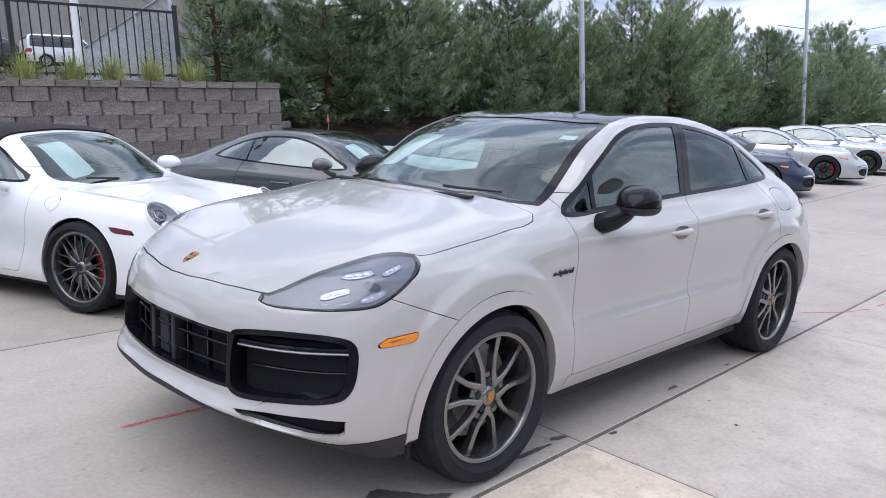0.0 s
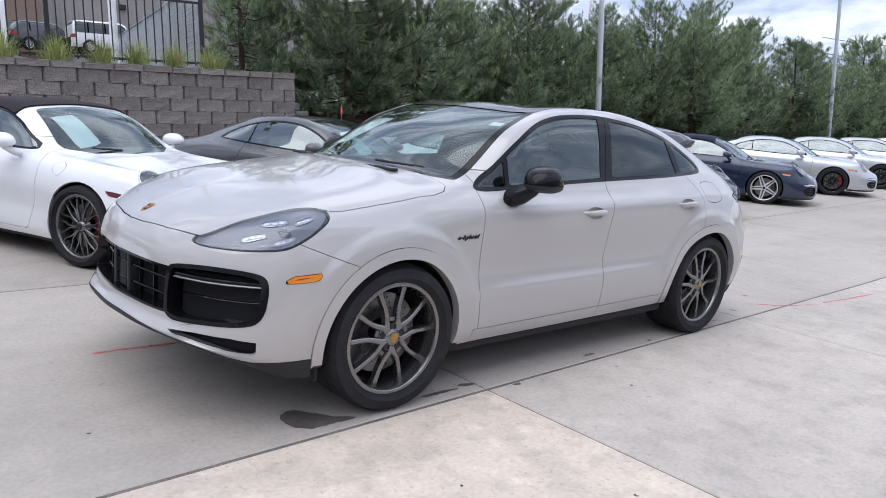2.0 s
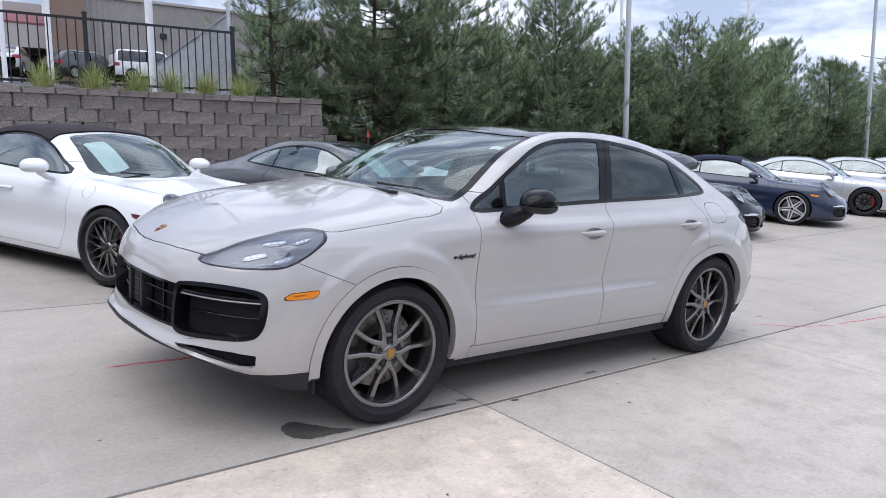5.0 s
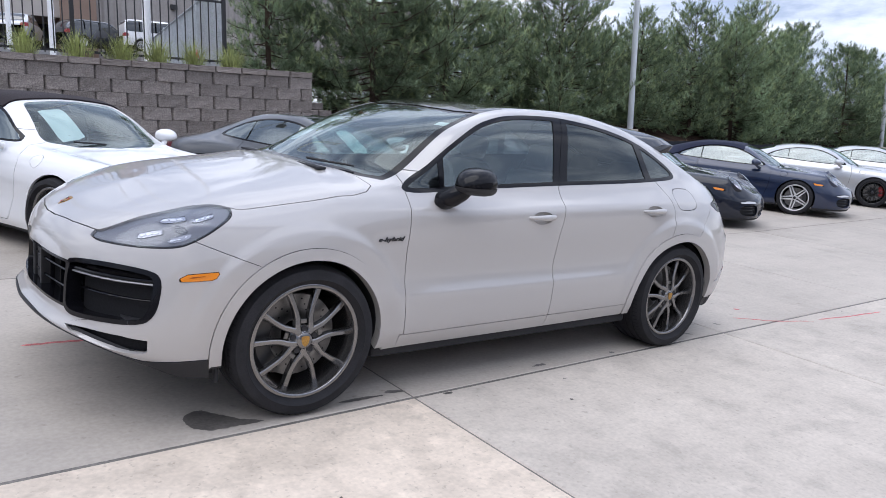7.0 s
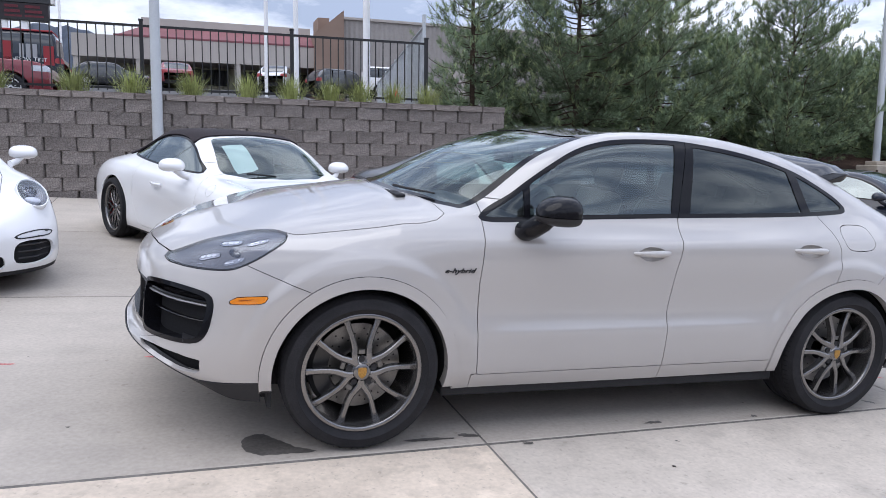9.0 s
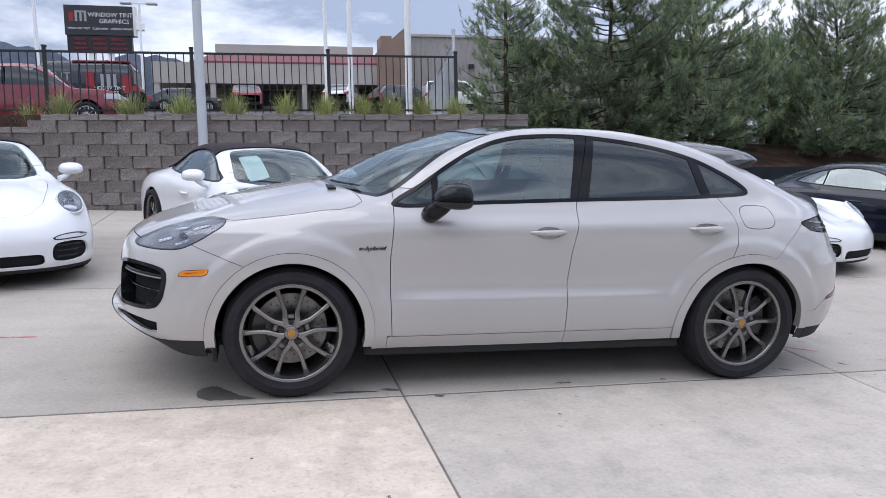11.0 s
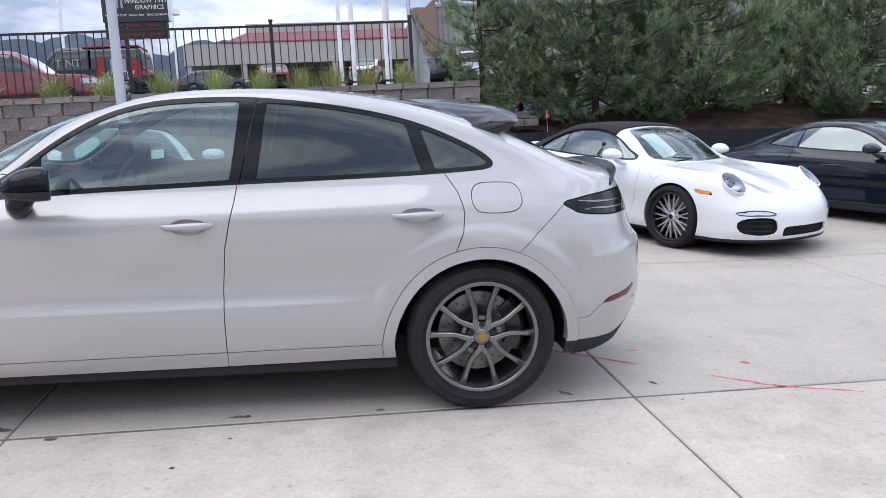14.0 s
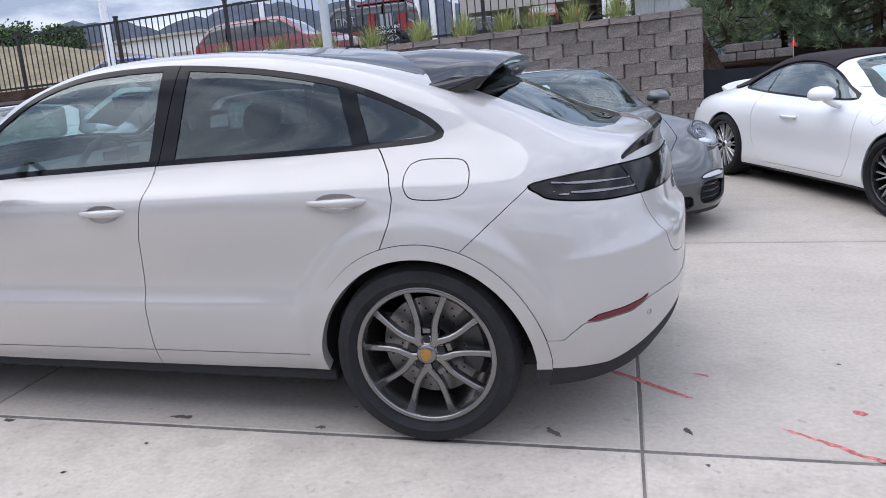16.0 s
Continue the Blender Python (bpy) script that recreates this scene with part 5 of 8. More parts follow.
    frames = panels(piece2.keep(lambda V: -(intake(V) + 0.020)), "intake_frame", "gloss_black", car, 0.09, proud=0.002)
    gframe = panel(whole(piece.keep(lambda V: -(grille(V) + 0.012))), "grille_frame", "gloss_black", car, 0.11)

    def nose_x(y, z):
        """How far forward the nose reaches, for the grille's bars."""
        return -2.468 + 0.20 * abs(y) ** 1.35 + 0.55 * max(0, abs(y) - 0.42) ** 1.5

    for z in (0.572, 0.652):
        V, F = tube([(nose_x(y, z) + 0.022, y, z) for y in np.linspace(-0.48, 0.48, 33)], 0.0065, 6)
        obj("grille_bar", mesh_of("grille_bar", V, F), "gloss_black", gframe)
    for y in (-0.42, -0.30, -0.17, 0.17, 0.30, 0.42):
        part("grille_upright", box_bm(0.02, 0.009, 0.205, nose_x(y, 0) + 0.035, y, 0.617, 0.002), "gloss_black", gframe)
    for sgn in (-1, 1):
        part("grille_rib", box_bm(0.05, 0.030, 0.215, nose_x(0.10, 0) + 0.03, sgn * 0.095, 0.617, 0.006), "satin_black", gframe)
    part("sensor_cover", box_bm(0.012, 0.085, 0.17, nose_x(0.14, 0) + 0.015, 0.0, 0.612, 0.004), "matt_black", gframe)
    for k, sgn in ((0, 1), (1, -1)):
        for z, hgt, mk, out in ((0.697, 0.012, "gloss_black", 0.016), (0.683, 0.008, "rim_silver", 0.014), (0.722, 0.007, "gloss_black", 0.020), (0.612, 0.006, "gloss_black", 0.036)):
            V, F = [], []
            ys = np.linspace(0.515 if z > 0.65 else 0.545, 0.868, 15)
            for y in ys:
                near = np.argsort(np.hypot(piece2.V[:, 1] - y, piece2.V[:, 2] - z))[:6]
                x = piece2.V[near, 0].mean() + out
                V += [(x, sgn * y, z - hgt / 2), (x - 0.004, sgn * y, z), (x, sgn * y, z + hgt / 2), (x + 0.02, sgn * y, z + hgt / 2), (x + 0.02, sgn * y, z - hgt / 2)]
            for i in range(14):
                for q in range(5):
                    F.append((5 * i + q, 5 * i + (q + 1) % 5, 5 * i + 5 + (q + 1) % 5, 5 * i + 5 + q))
            F += [tuple(range(5)), tuple(range(70, 75))[::-1]]
            obj("intake_blade", mesh_of("intake_blade", V, F, False), "satin_grey" if mk == "rim_silver" else mk, frames[k])
        part("intake_floor", box_bm(0.10, 0.30, 0.012, nose_x(0.68, 0) + 0.085, sgn * 0.69, 0.520, 0.003), "satin_black", frames[k])
    # doors and flank seams
    door_f = inside([(-0.86, 1.2), (-0.893, 0.81), (-0.888, 0.60), (-0.872, 0.345), (0.207, 0.354), (0.205, 0.66), (0.222, 0.86), (0.262, 1.05), (0.285, 1.2)])
    piece, skin = skin.carve(both(door_f, both(beyond(1, 0.5), beyond(2, 1.3, -1))), G)
    door_r = inside([(0.285, 1.2), (0.262, 1.05), (0.222, 0.86), (0.205, 0.66), (0.207, 0.354), (0.96, 0.360)] +
                    [(AXLE - 0.467 * math.cos(radians(a)) / (1 - 0.052 * max(0, min(1, 1 - 1.415 * math.sin(radians(a))))), ARCH_Z + 0.467 * math.sin(radians(a))) for a in range(6, 78, 6)] + [(1.345, 0.92), (1.355, 1.01), (1.33, 1.10), (1.285, 1.17), (1.22, 1.25)])
    piece_r, skin = skin.carve(both(door_r, both(beyond(1, 0.5), beyond(2, 1.3, -1))), G)
    for pc, name, x0, x1, z in ((piece, "front_door", -0.058, 0.176, 0.968), (piece_r, "rear_door", 1.003, 1.250, 1.0)):
        bowl_line = inside(smooth_loop([(x0 + 0.035, z), (x0 + 0.065, z - 0.030), ((x0 + x1) / 2, z - 0.041), (x1 - 0.055, z - 0.030), (x1 - 0.025, z), (x1 - 0.055, z + 0.026), ((x0 + x1) / 2, z + 0.034), (x0 + 0.065, z + 0.026)], 4))
        dish, pc = pc.carve(bowl_line, 0.0)
        bits = []
        for depth in (0.006, 0.013):
            deep, ring = dish.carve(lambda V, q=depth: bowl_line(V) + q, 0.0)
            bits.append(ring)
            dish = deep
        bits.append(dish)
        for bit in bits:
            bit.V = bit.V.copy()
            bit.V[:, 1] -= np.sign(bit.V[:, 1]) * 0.030 * np.clip(-bowl_line(bit.V) / 0.020, 0, 1) ** 0.8
        pair = panels(pc, name, P, car, 0.02)
        for k, sgn in ((0, 1), (1, -1)):
            for bit in bits:
                panel(bit if k == 0 else bit.mirrored(), "handle_recess", P, pair[k], 0.0)
            ts = np.linspace(0, 1, 17)
            V, F = tube([(x0 + (x1 - x0) * t, sgn * (0.926 + 0.038 * math.sin(math.pi * t) ** 0.45), z + 0.004 * t) for t in ts], [0.008 + 0.0125 * math.sin(math.pi * (0.30 * t + 0.70 * t * t)) ** 0.6 for t in ts], 10)
            V = [(v.x, v.y, z + (v.z - z) * 0.92) for v in V]
            obj("door_handle", mesh_of("door_handle", V, F), P, pair[k])
    sill = inside([(-1.0, 0.2), (-1.0, 0.348), (1.0, 0.360), (1.0, 0.2)])
    piece, skin = skin.carve(both(sill, both(beyond(1, 0.5), lambda V: np.abs(V[:, 0] - 0.03) - 0.93)), 0.0015)
    for a, b in ((-1.0, 0.207), (0.207, 1.0)):
        panels(piece.keep(lambda V, a=a, b=b: np.maximum(a + 0.0015 - V[:, 0], V[:, 0] - b + 0.0015)), "sill_panel", P, car, 0.02)
    flap = inside(smooth_loop([(1.398, 1.050), (1.420, 1.015), (1.46, 1.005), (1.53, 1.003), (1.60, 1.010), (1.636, 1.030), (1.648, 1.060), (1.643, 1.105), (1.618, 1.134), (1.575, 1.141), (1.51, 1.143), (1.45, 1.140), (1.412, 1.124), (1.396, 1.09)], 4))
    piece, skin = skin.carve(both(flap, beyond(1, 0.5)), 0.002)
    panels(piece, "fuel_flap", P, car, 0.015)
    gate = inside(smooth_loop([(-0.4, 0.695), (0.30, 0.695), (0.52, 0.700), (0.595, 0.735), (0.628, 0.82), (0.640, 0.93), (0.63, 1.10), (0.63, 1.3), (-0.4, 1.3)], 3), (1, 2))
    piece, skin = skin.carve(both(gate, both(beyond(0, 2.05), beyond(2, 1.075, -1))), 0.0018)
    panel(whole(piece), "tailgate", P, car, 0.02)
    bumper_r = inside([(1.60, 0.80), (1.868, 1.036), (2.6, 0.985), (2.6, 0.2), (1.7, 0.2)])
    piece, skin = skin.carve(both(bumper_r, beyond(0, 1.5)), 0.0015)
    low, piece = piece.carve(lambda V: V[:, 2] - (0.340 + 0.155 * np.clip((V[:, 0] - 2.14) / 0.28, 0, 1) ** 1.5), 0.001)
    foot_piece, piece = piece.carve(inside([(1.7, 0.2), (1.7, 0.462), (1.990, 0.463), (2.070, 0.528), (2.121, 0.529), (2.243, 0.543), (2.300, 0.575), (2.36, 0.590), (2.6, 0.600), (2.6, 0.2)]), 0.0012)
    rear_bumper = panel(whole(piece), "rear_bumper", P, car, 0.02)
    panel(whole(foot_piece), "bumper_ledge", P, car, 0.02, proud=0.005)
    panel(whole(low), "rear_diffuser", "matt_black", car, 0.03)
    for sgn in (-1, 1):
        V, F = lathe([(0.0, 0.0), (0.008, 0.0), (0.010, 0.001), (0.0105, 0.01)], 16, "z")
        ob = obj("parking_sensor", mesh_of("parking_sensor", V, F), P, rear_bumper, m=pose(2.299, sgn * 0.7485, 0.515, 0, 90, -42 * -sgn))
    bumper_f = inside([(-2.6, 0.2), (-2.6, 1.0), (-2.25, 1.0), (-2.18, 0.93), (-2.15, 0.86), (-1.985, 0.878), (-1.856, 0.827), (-1.70, 0.768), (-1.9, 0.2)])
    piece, skin = skin.carve(both(bumper_f, beyond(0, -1.6, -1)), 0.0015)
    low, piece = piece.carve(lambda V: V[:, 2] - (0.454 - 0.106 * np.clip(np.abs(V[:, 1]) / 0.86, 0, 1) ** 2.8), 0.001)
    panel(whole(piece), "front_bumper", P, car, 0.02)
    panel(whole(low), "front_lip", "satin_black", car, 0.04, proud=0.004)
    panel(whole(skin), "body_shell", P, car, 0.02)
    panel(whole(skin.moved(-0.028).keep(beyond(2, 1.02))), "pillar_lining", "interior_grey", car, 0.0)
    panel(whole(roof_piece.moved(-0.035)), "headliner", "interior_grey", car, 0.0)
    # sill underside, floor and wheel wells
    part("underbody", box_bm(4.1, 1.45, 0.08, 0, 0, 0.30), "matt_black", car)
    for s in (-1, 1):
        part("side_skirt", box_bm(2.06, 0.10, 0.060, 0.0, s * 0.835, 0.246, 0.015), "matt_black", car)
        part("splash_guard", box_bm(0.02, 0.22, 0.10, -1.865, s * 0.79, 0.262, 0.004), "matt_black", car)
        for x in (-AXLE, AXLE):
            V, F = lathe([(0.0, 0.50), (ARCH + 0.004, 0.50), (ARCH + 0.012, 0.60), (ARCH + 0.008, 0.908)], 56)
            F = [f for f in F if min(V[i][2] for i in f) > -0.125]
            obj("wheel_well", mesh_of("wheel_well", [(p * (1.05 if x > 0 and r < 0.3 else 1.0) + x, s * q, r + ARCH_Z) for p, q, r in V], F), "matt_black", car)
    for x in (-AXLE, AXLE):
        for s in (-1, 1):
            add_wheel(car, "split10", x, s * 0.815, SUV_R, 0.281, 0.288, {"rim": "rim_grey", "caliper": "caliper_dark", "cap": "gold"}, radians(-1 if x < 0 else 1), s > 0)
    # roof spoiler and tail lip
    mid = [(1.10, 1.552), (1.35, 1.556), (1.58, 1.535), (1.705, 1.514), (1.73, 1.499), (1.71, 1.472), (1.60, 1.445), (1.35, 1.450)]
    end = [(1.26, 1.345), (1.40, 1.405), (1.55, 1.468), (1.66, 1.468), (1.695, 1.452), (1.685, 1.428), (1.640, 1.385), (1.44, 1.360)]
    V, F = [], []
    ys = [-0.605, -0.60] + list(np.linspace(-0.585, 0.585, 27)) + [0.60, 0.605]
    for y in ys:
        a = min(1, abs(y) / 0.585) ** 2.4
        shrink = 0.80 if abs(y) > 0.603 else (0.93 if abs(y) > 0.59 else 1.0)
        for (x0, z0), (x1, z1) in zip(mid, end):
            x, z = x0 + (x1 - x0) * a, z0 + (z1 - z0) * a
            # the shoulders roll down to the thin side edge
            z -= (0.75 * max(0, z - 1.425)) * max(0, (abs(y) - 0.47) / 0.135) ** 2.0
            V.append((1.50 + (x - 1.50) * shrink, y, 1.465 + (z - 1.465) * shrink if z > 1.465 else z))
    n = len(ys)
    for k in range(n - 1):
        for i in range(8):
            F.append((8 * k + i, 8 * k + 8 + i, 8 * k + 8 + (i + 1) % 8, 8 * k + (i + 1) % 8))
    F += [tuple(range(8)), tuple(range(8 * n - 8, 8 * n))[::-1]]
    obj("roof_spoiler", mesh_of("roof_spoiler", V, F), "roof_black", car, "gloss black roof spoiler")
    V, F = [], []
    for y in np.linspace(-0.62, 0.62, 41):
        a = abs(y) / 0.62
        x = 2.342 - 0.165 * a ** 2.6
        for dx, z in ((-0.036, 1.170), (-0.014, 1.192), (0.016, 1.219), (0.026, 1.210), (0.012, 1.140)):
            V.append((x + dx, y, z - 0.024 - 0.066 * a ** 3 - 0.4 * (z - 1.14) * a ** 8))
    for k in range(40):
        for i in range(5):
            F.append((5 * k + i, 5 * k + 5 + i, 5 * k + 5 + (i + 1) % 5, 5 * k + (i + 1) % 5))
    F += [tuple(range(5)), tuple(range(200, 205))[::-1]]
    obj("tail_spoiler", mesh_of("tail_spoiler", V, F), "gloss_black", car, "gloss black lip on the tailgate")
    for s in (-1, 1):
        V, F = tube([(2.12, s * 0.60, 0.300), (2.27, s * 0.59, 0.300)], 0.045, 14)
        obj("exhaust_tip", mesh_of("exhaust_tip", [(x, y, 0.315 + (z - 0.315) * 0.8) for x, y, z in V], F), "satin_black", car)
    # mirrors
    for s in (-1, 1):
        # a domed cap over a flatter lower shell, blunt behind and drawn in towards the front
        toe = Matrix.Translation((-0.560, s * 1.024, 1.160)) @ Matrix.Rotation(radians(-s * 20), 4, "Z")
        house = None
        for name, up, material in (("mirror", True, "gloss_black"), ("mirror_underside", False, "satin_black")):
            V, F, nu, nv = [], [], 18, 14
            for i in range(nu + 1):
                u = i / nu
                x = -0.118 + 0.190 * u
                g = max(0.0, 1 - (1 - u) ** 2.6) ** 0.55 * (1 - 0.07 * u ** 6)
                g *= 1.0 if i < nu else 0.95
                for j in range(nv + 1):
                    a = math.pi * j / nv
                    c, q = math.cos(a), math.sin(a)
                    y = 0.110 * g * math.copysign(abs(c) ** 0.72, c)
                    z = (0.098 * (0.25 + 0.75 * g) * g ** 0.4 if up else -0.050 * g) * q ** 0.78
                    V.append(toe @ Vector((x, y, z - 0.004 if not up else z)))
            for i in range(nu):
                for j in range(nv):
                    k = i * (nv + 1) + j
                    f = (k, k + 1, k + nv + 2, k + nv + 1)
                    F.append(f if up else f[::-1])
            F.append(tuple(range(nu * (nv + 1), (nu + 1) * (nv + 1))))
            me = mesh_of(name, V, F)
            ob = obj(name, me, material, house or car, "gloss black door mirror" if up else "")
            house = house or ob
        glass_at = toe @ Vector((0.0712, 0, 0.024))
        part("mirror_glass", box_bm(0.003, 0.155, 0.082, *glass_at, 0.001, 2, Matrix.Rotation(radians(-s * 20), 4, "Z")), "mirror_glass", house)
        V, F = tube([(-0.665, s * 0.885, 1.060), (-0.662, s * 0.915, 1.066), (-0.645, s * 0.955, 1.088), (-0.610, s * 0.985, 1.122), (-0.585, s * 1.0, 1.148)], [0.050, 0.052, 0.052, 0.050, 0.044], 16)
        obj("mirror_foot", mesh_of("mirror_foot", [(x, y, z) for x, y, z in V], F), "gloss_black", house)
        V, F = tube([(-1.190, -0.03 - 0.30 * (s < 0) + 0.36 * (s > 0), 1.207), (-1.150, -0.30 - 0.12 * (s < 0) + 0.35 * (s > 0), 1.203), (-1.035, -0.575 if s < 0 else -0.18, 1.196 if s < 0 else 1.268)], [0.008, 0.007, 0.005], 6)
        if s < 0:
            obj("wiper", mesh_of("wiper", [tuple(v) for v in V], F), "satin_black", car)
    part("cowl_grille", box_bm(0.05, 1.05, 0.012, -1.20, 0, 1.172, 0.003), "matt_black", car)
    ob = obj("lettering", text_mesh("e-hybrid", 0.045, 0.002, 0.40, 1.02, 0.0007), "matt_black", car, "black e-hybrid lettering on the wing")
    ob.matrix_basis = Matrix.Translation((-1.005, -0.9445, 0.868)) @ Matrix.Rotation(radians(90), 4, "X") @ Matrix.Rotation(radians(2), 4, "Y") @ Matrix.Diagonal((1, 0.74, 1, 1))
    suv_interior(car)
    return car


def suv_interior(car):
    part("dashboard", box_bm(0.46, 1.40, 0.20, -0.72, 0, 1.00, 0.07, 3), "interior", car)
    part("cabin_floor", box_bm(2.6, 1.45, 0.05, 0.45, 0, 0.45), "interior", car)
    part("parcel_shelf", box_bm(0.5, 1.2, 0.04, 1.75, 0, 1.08, 0.01), "interior", car)
    for x, ys in ((0.22, (-0.37, 0.37)), (1.05, (-0.40, 0.0, 0.40))):
        for y in ys:
            s = part("seat", box_bm(0.50, 0.46, 0.20, x - 0.12, y, 0.62, 0.06, 3), "interior", car)
            r = Matrix.Rotation(radians(16), 4, "Y")
            part("seat_back", box_bm(0.14, 0.46, 0.58, x + 0.22, y, 0.90, 0.06, 3, r), "interior", s)
            part("headrest", box_bm(0.10, 0.25, 0.17, x + 0.34, y, 1.28 if x < 1 else 1.20, 0.045, 3, r), "interior", s)
    V, F = tube([(-0.36 + 0.06 * math.sin(a), -0.37 + 0.185 * math.cos(a), 1.06 + 0.175 * math.sin(a)) for a in np.linspace(0, 2 * math.pi, 32, endpoint=False)], 0.017, 8, True)
    w = obj("steering_wheel", mesh_of("steering_wheel", V, F), "interior_grey", car)
    part("wheel_boss", box_bm(0.05, 0.16, 0.12, -0.37, -0.37, 1.05, 0.02), "interior", w)
    for a in (0.0, math.pi, -math.pi / 2):
        V, F = tube([(-0.37, -0.37, 1.05), (-0.36 + 0.06 * math.sin(a), -0.37 + 0.185 * math.cos(a), 1.06 + 0.175 * math.sin(a))], 0.014, 6)
        obj("wheel_spoke", mesh_of("wheel_spoke", V, F), "chrome" if a < 0 else "interior", w)
    part("interior_mirror", box_bm(0.03, 0.24, 0.07, -0.42, 0, 1.385, 0.012), "gloss_black", car)
    part("centre_screen", box_bm(0.02, 0.30, 0.13, -0.52, 0.0, 1.07, 0.006), "gloss_black", car)
    tag = part("windscreen_tag", box_bm(0.045, 0.10, 0.002, 0, 0, 0, 0, 1, Matrix.Rotation(radians(-24), 4, "Y")), "paper", car, "small white tag behind the windscreen")
    tag.location = (-0.40, -0.47, 1.452)


suv()

# ---- the sports cars of the back row ----
SX = (-1.72, -1.225, -0.70, -0.30, 0.15, 0.65, 1.225, 1.62)


def sring(front, side_y, side_z, rear):
    return list(front) + [(x, y, z) for x, y, z in zip(SX, side_y, side_z)] + list(rear)


SPORT_RINGS = [
    sring([(-2.20, 0, 0.15), (-2.17, 0.34, 0.15), (-2.07, 0.60, 0.15), (-1.92, 0.76, 0.15)], (0.85, 0.87, 0.845, 0.845, 0.845, 0.86, 0.89, 0.88), (0.15, 0.15, 0.16, 0.16, 0.16, 0.165, 0.17, 0.19),
          [(1.95, 0.80, 0.22), (2.14, 0.66, 0.24), (2.22, 0.36, 0.25), (2.24, 0, 0.25)]),
    sring([(-2.255, 0, 0.26), (-2.22, 0.35, 0.26), (-2.11, 0.62, 0.26), (-1.95, 0.79, 0.27)], (0.88, 0.895, 0.88, 0.88, 0.88, 0.895, 0.915, 0.90), (0.28, 0.29, 0.27, 0.27, 0.27, 0.28, 0.30, 0.32),
          [(1.97, 0.83, 0.35), (2.18, 0.68, 0.36), (2.26, 0.38, 0.36), (2.28, 0, 0.36)]),
    sring([(-2.25, 0, 0.42), (-2.215, 0.34, 0.42), (-2.11, 0.60, 0.43), (-1.95, 0.77, 0.45)], (0.875, 0.90, 0.87, 0.868, 0.868, 0.89, 0.925, 0.91), (0.47, 0.49, 0.44, 0.44, 0.44, 0.46, 0.50, 0.52),
          [(1.98, 0.835, 0.54), (2.19, 0.68, 0.55), (2.27, 0.38, 0.55), (2.29, 0, 0.55)]),
    sring([(-2.19, 0, 0.545), (-2.15, 0.32, 0.55), (-2.05, 0.565, 0.575), (-1.90, 0.72, 0.605)], (0.835, 0.885, 0.885, 0.885, 0.885, 0.895, 0.92, 0.895), (0.64, 0.67, 0.62, 0.62, 0.62, 0.64, 0.68, 0.69),
          [(1.97, 0.80, 0.70), (2.16, 0.64, 0.70), (2.23, 0.36, 0.70), (2.25, 0, 0.70)]),
    sring([(-2.07, 0, 0.605), (-2.03, 0.30, 0.615), (-1.95, 0.54, 0.675), (-1.82, 0.67, 0.735)], (0.77, 0.825, 0.855, 0.862, 0.865, 0.87, 0.86, 0.82), (0.775, 0.80, 0.77, 0.775, 0.78, 0.80, 0.835, 0.825),
          [(1.90, 0.74, 0.80), (2.08, 0.60, 0.79), (2.17, 0.34, 0.785), (2.19, 0, 0.785)]),
    sring([(-1.95, 0, 0.650), (-1.91, 0.27, 0.655), (-1.84, 0.46, 0.72), (-1.70, 0.585, 0.785)], (0.665, 0.705, 0.775, 0.790, 0.795, 0.785, 0.735, 0.68), (0.815, 0.845, 0.855, 0.870, 0.880, 0.895, 0.905, 0.885),
          [(1.84, 0.62, 0.86), (2.00, 0.52, 0.845), (2.08, 0.30, 0.84), (2.10, 0, 0.84)]),
    [(-1.80, 0, 0.70), (-1.75, 0.24, 0.705), (-1.62, 0.38, 0.745), (-1.46, 0.47, 0.785), (-1.28, 0.53, 0.815), (-1.02, 0.575, 0.845), (-0.66, 0.675, 0.905), (-0.28, 0.60, 1.135), (0.12, 0.545, 1.235),
     (0.65, 0.525, 1.215), (1.20, 0.50, 1.055), (1.58, 0.485, 0.94), (1.78, 0.46, 0.885), (1.92, 0.40, 0.865), (1.99, 0.24, 0.86), (2.01, 0, 0.86)],
    [(-1.60, 0, 0.755), (-1.54, 0.16, 0.76), (-1.42, 0.25, 0.785), (-1.30, 0.30, 0.81), (-1.18, 0.33, 0.83), (-1.02, 0.36, 0.85), (-0.82, 0.42, 0.89), (-0.36, 0.38, 1.16), (0.08, 0.32, 1.272),
     (0.65, 0.31, 1.262), (1.20, 0.30, 1.125), (1.58, 0.29, 0.995), (1.75, 0.28, 0.92), (1.86, 0.22, 0.885), (1.91, 0.13, 0.875), (1.93, 0, 0.875)],
    [(-1.42, 0, 0.80), (-1.36, 0, 0.81), (-1.28, 0, 0.825), (-1.20, 0, 0.838), (-1.12, 0, 0.85), (-1.02, 0, 0.865), (-0.90, 0, 0.885), (-0.42, 0, 1.165), (0.05, 0, 1.282),
     (0.65, 0, 1.275), (1.20, 0, 1.145), (1.58, 0, 1.015), (1.72, 0, 0.935), (1.81, 0, 0.895), (1.85, 0, 0.88), (1.87, 0, 0.878)],
]
SPORT_WIN = smooth_loop([(-0.60, 0.905), (-0.42, 1.02), (-0.22, 1.125), (0.02, 1.195), (0.30, 1.215), (0.60, 1.190), (0.90, 1.11), (1.12, 1.005), (1.16, 0.955), (1.05, 0.935), (0.4, 0.905), (-0.2, 0.89)], 4)
SA, SR = 1.225, 0.338
SPORT_CACHE = {}


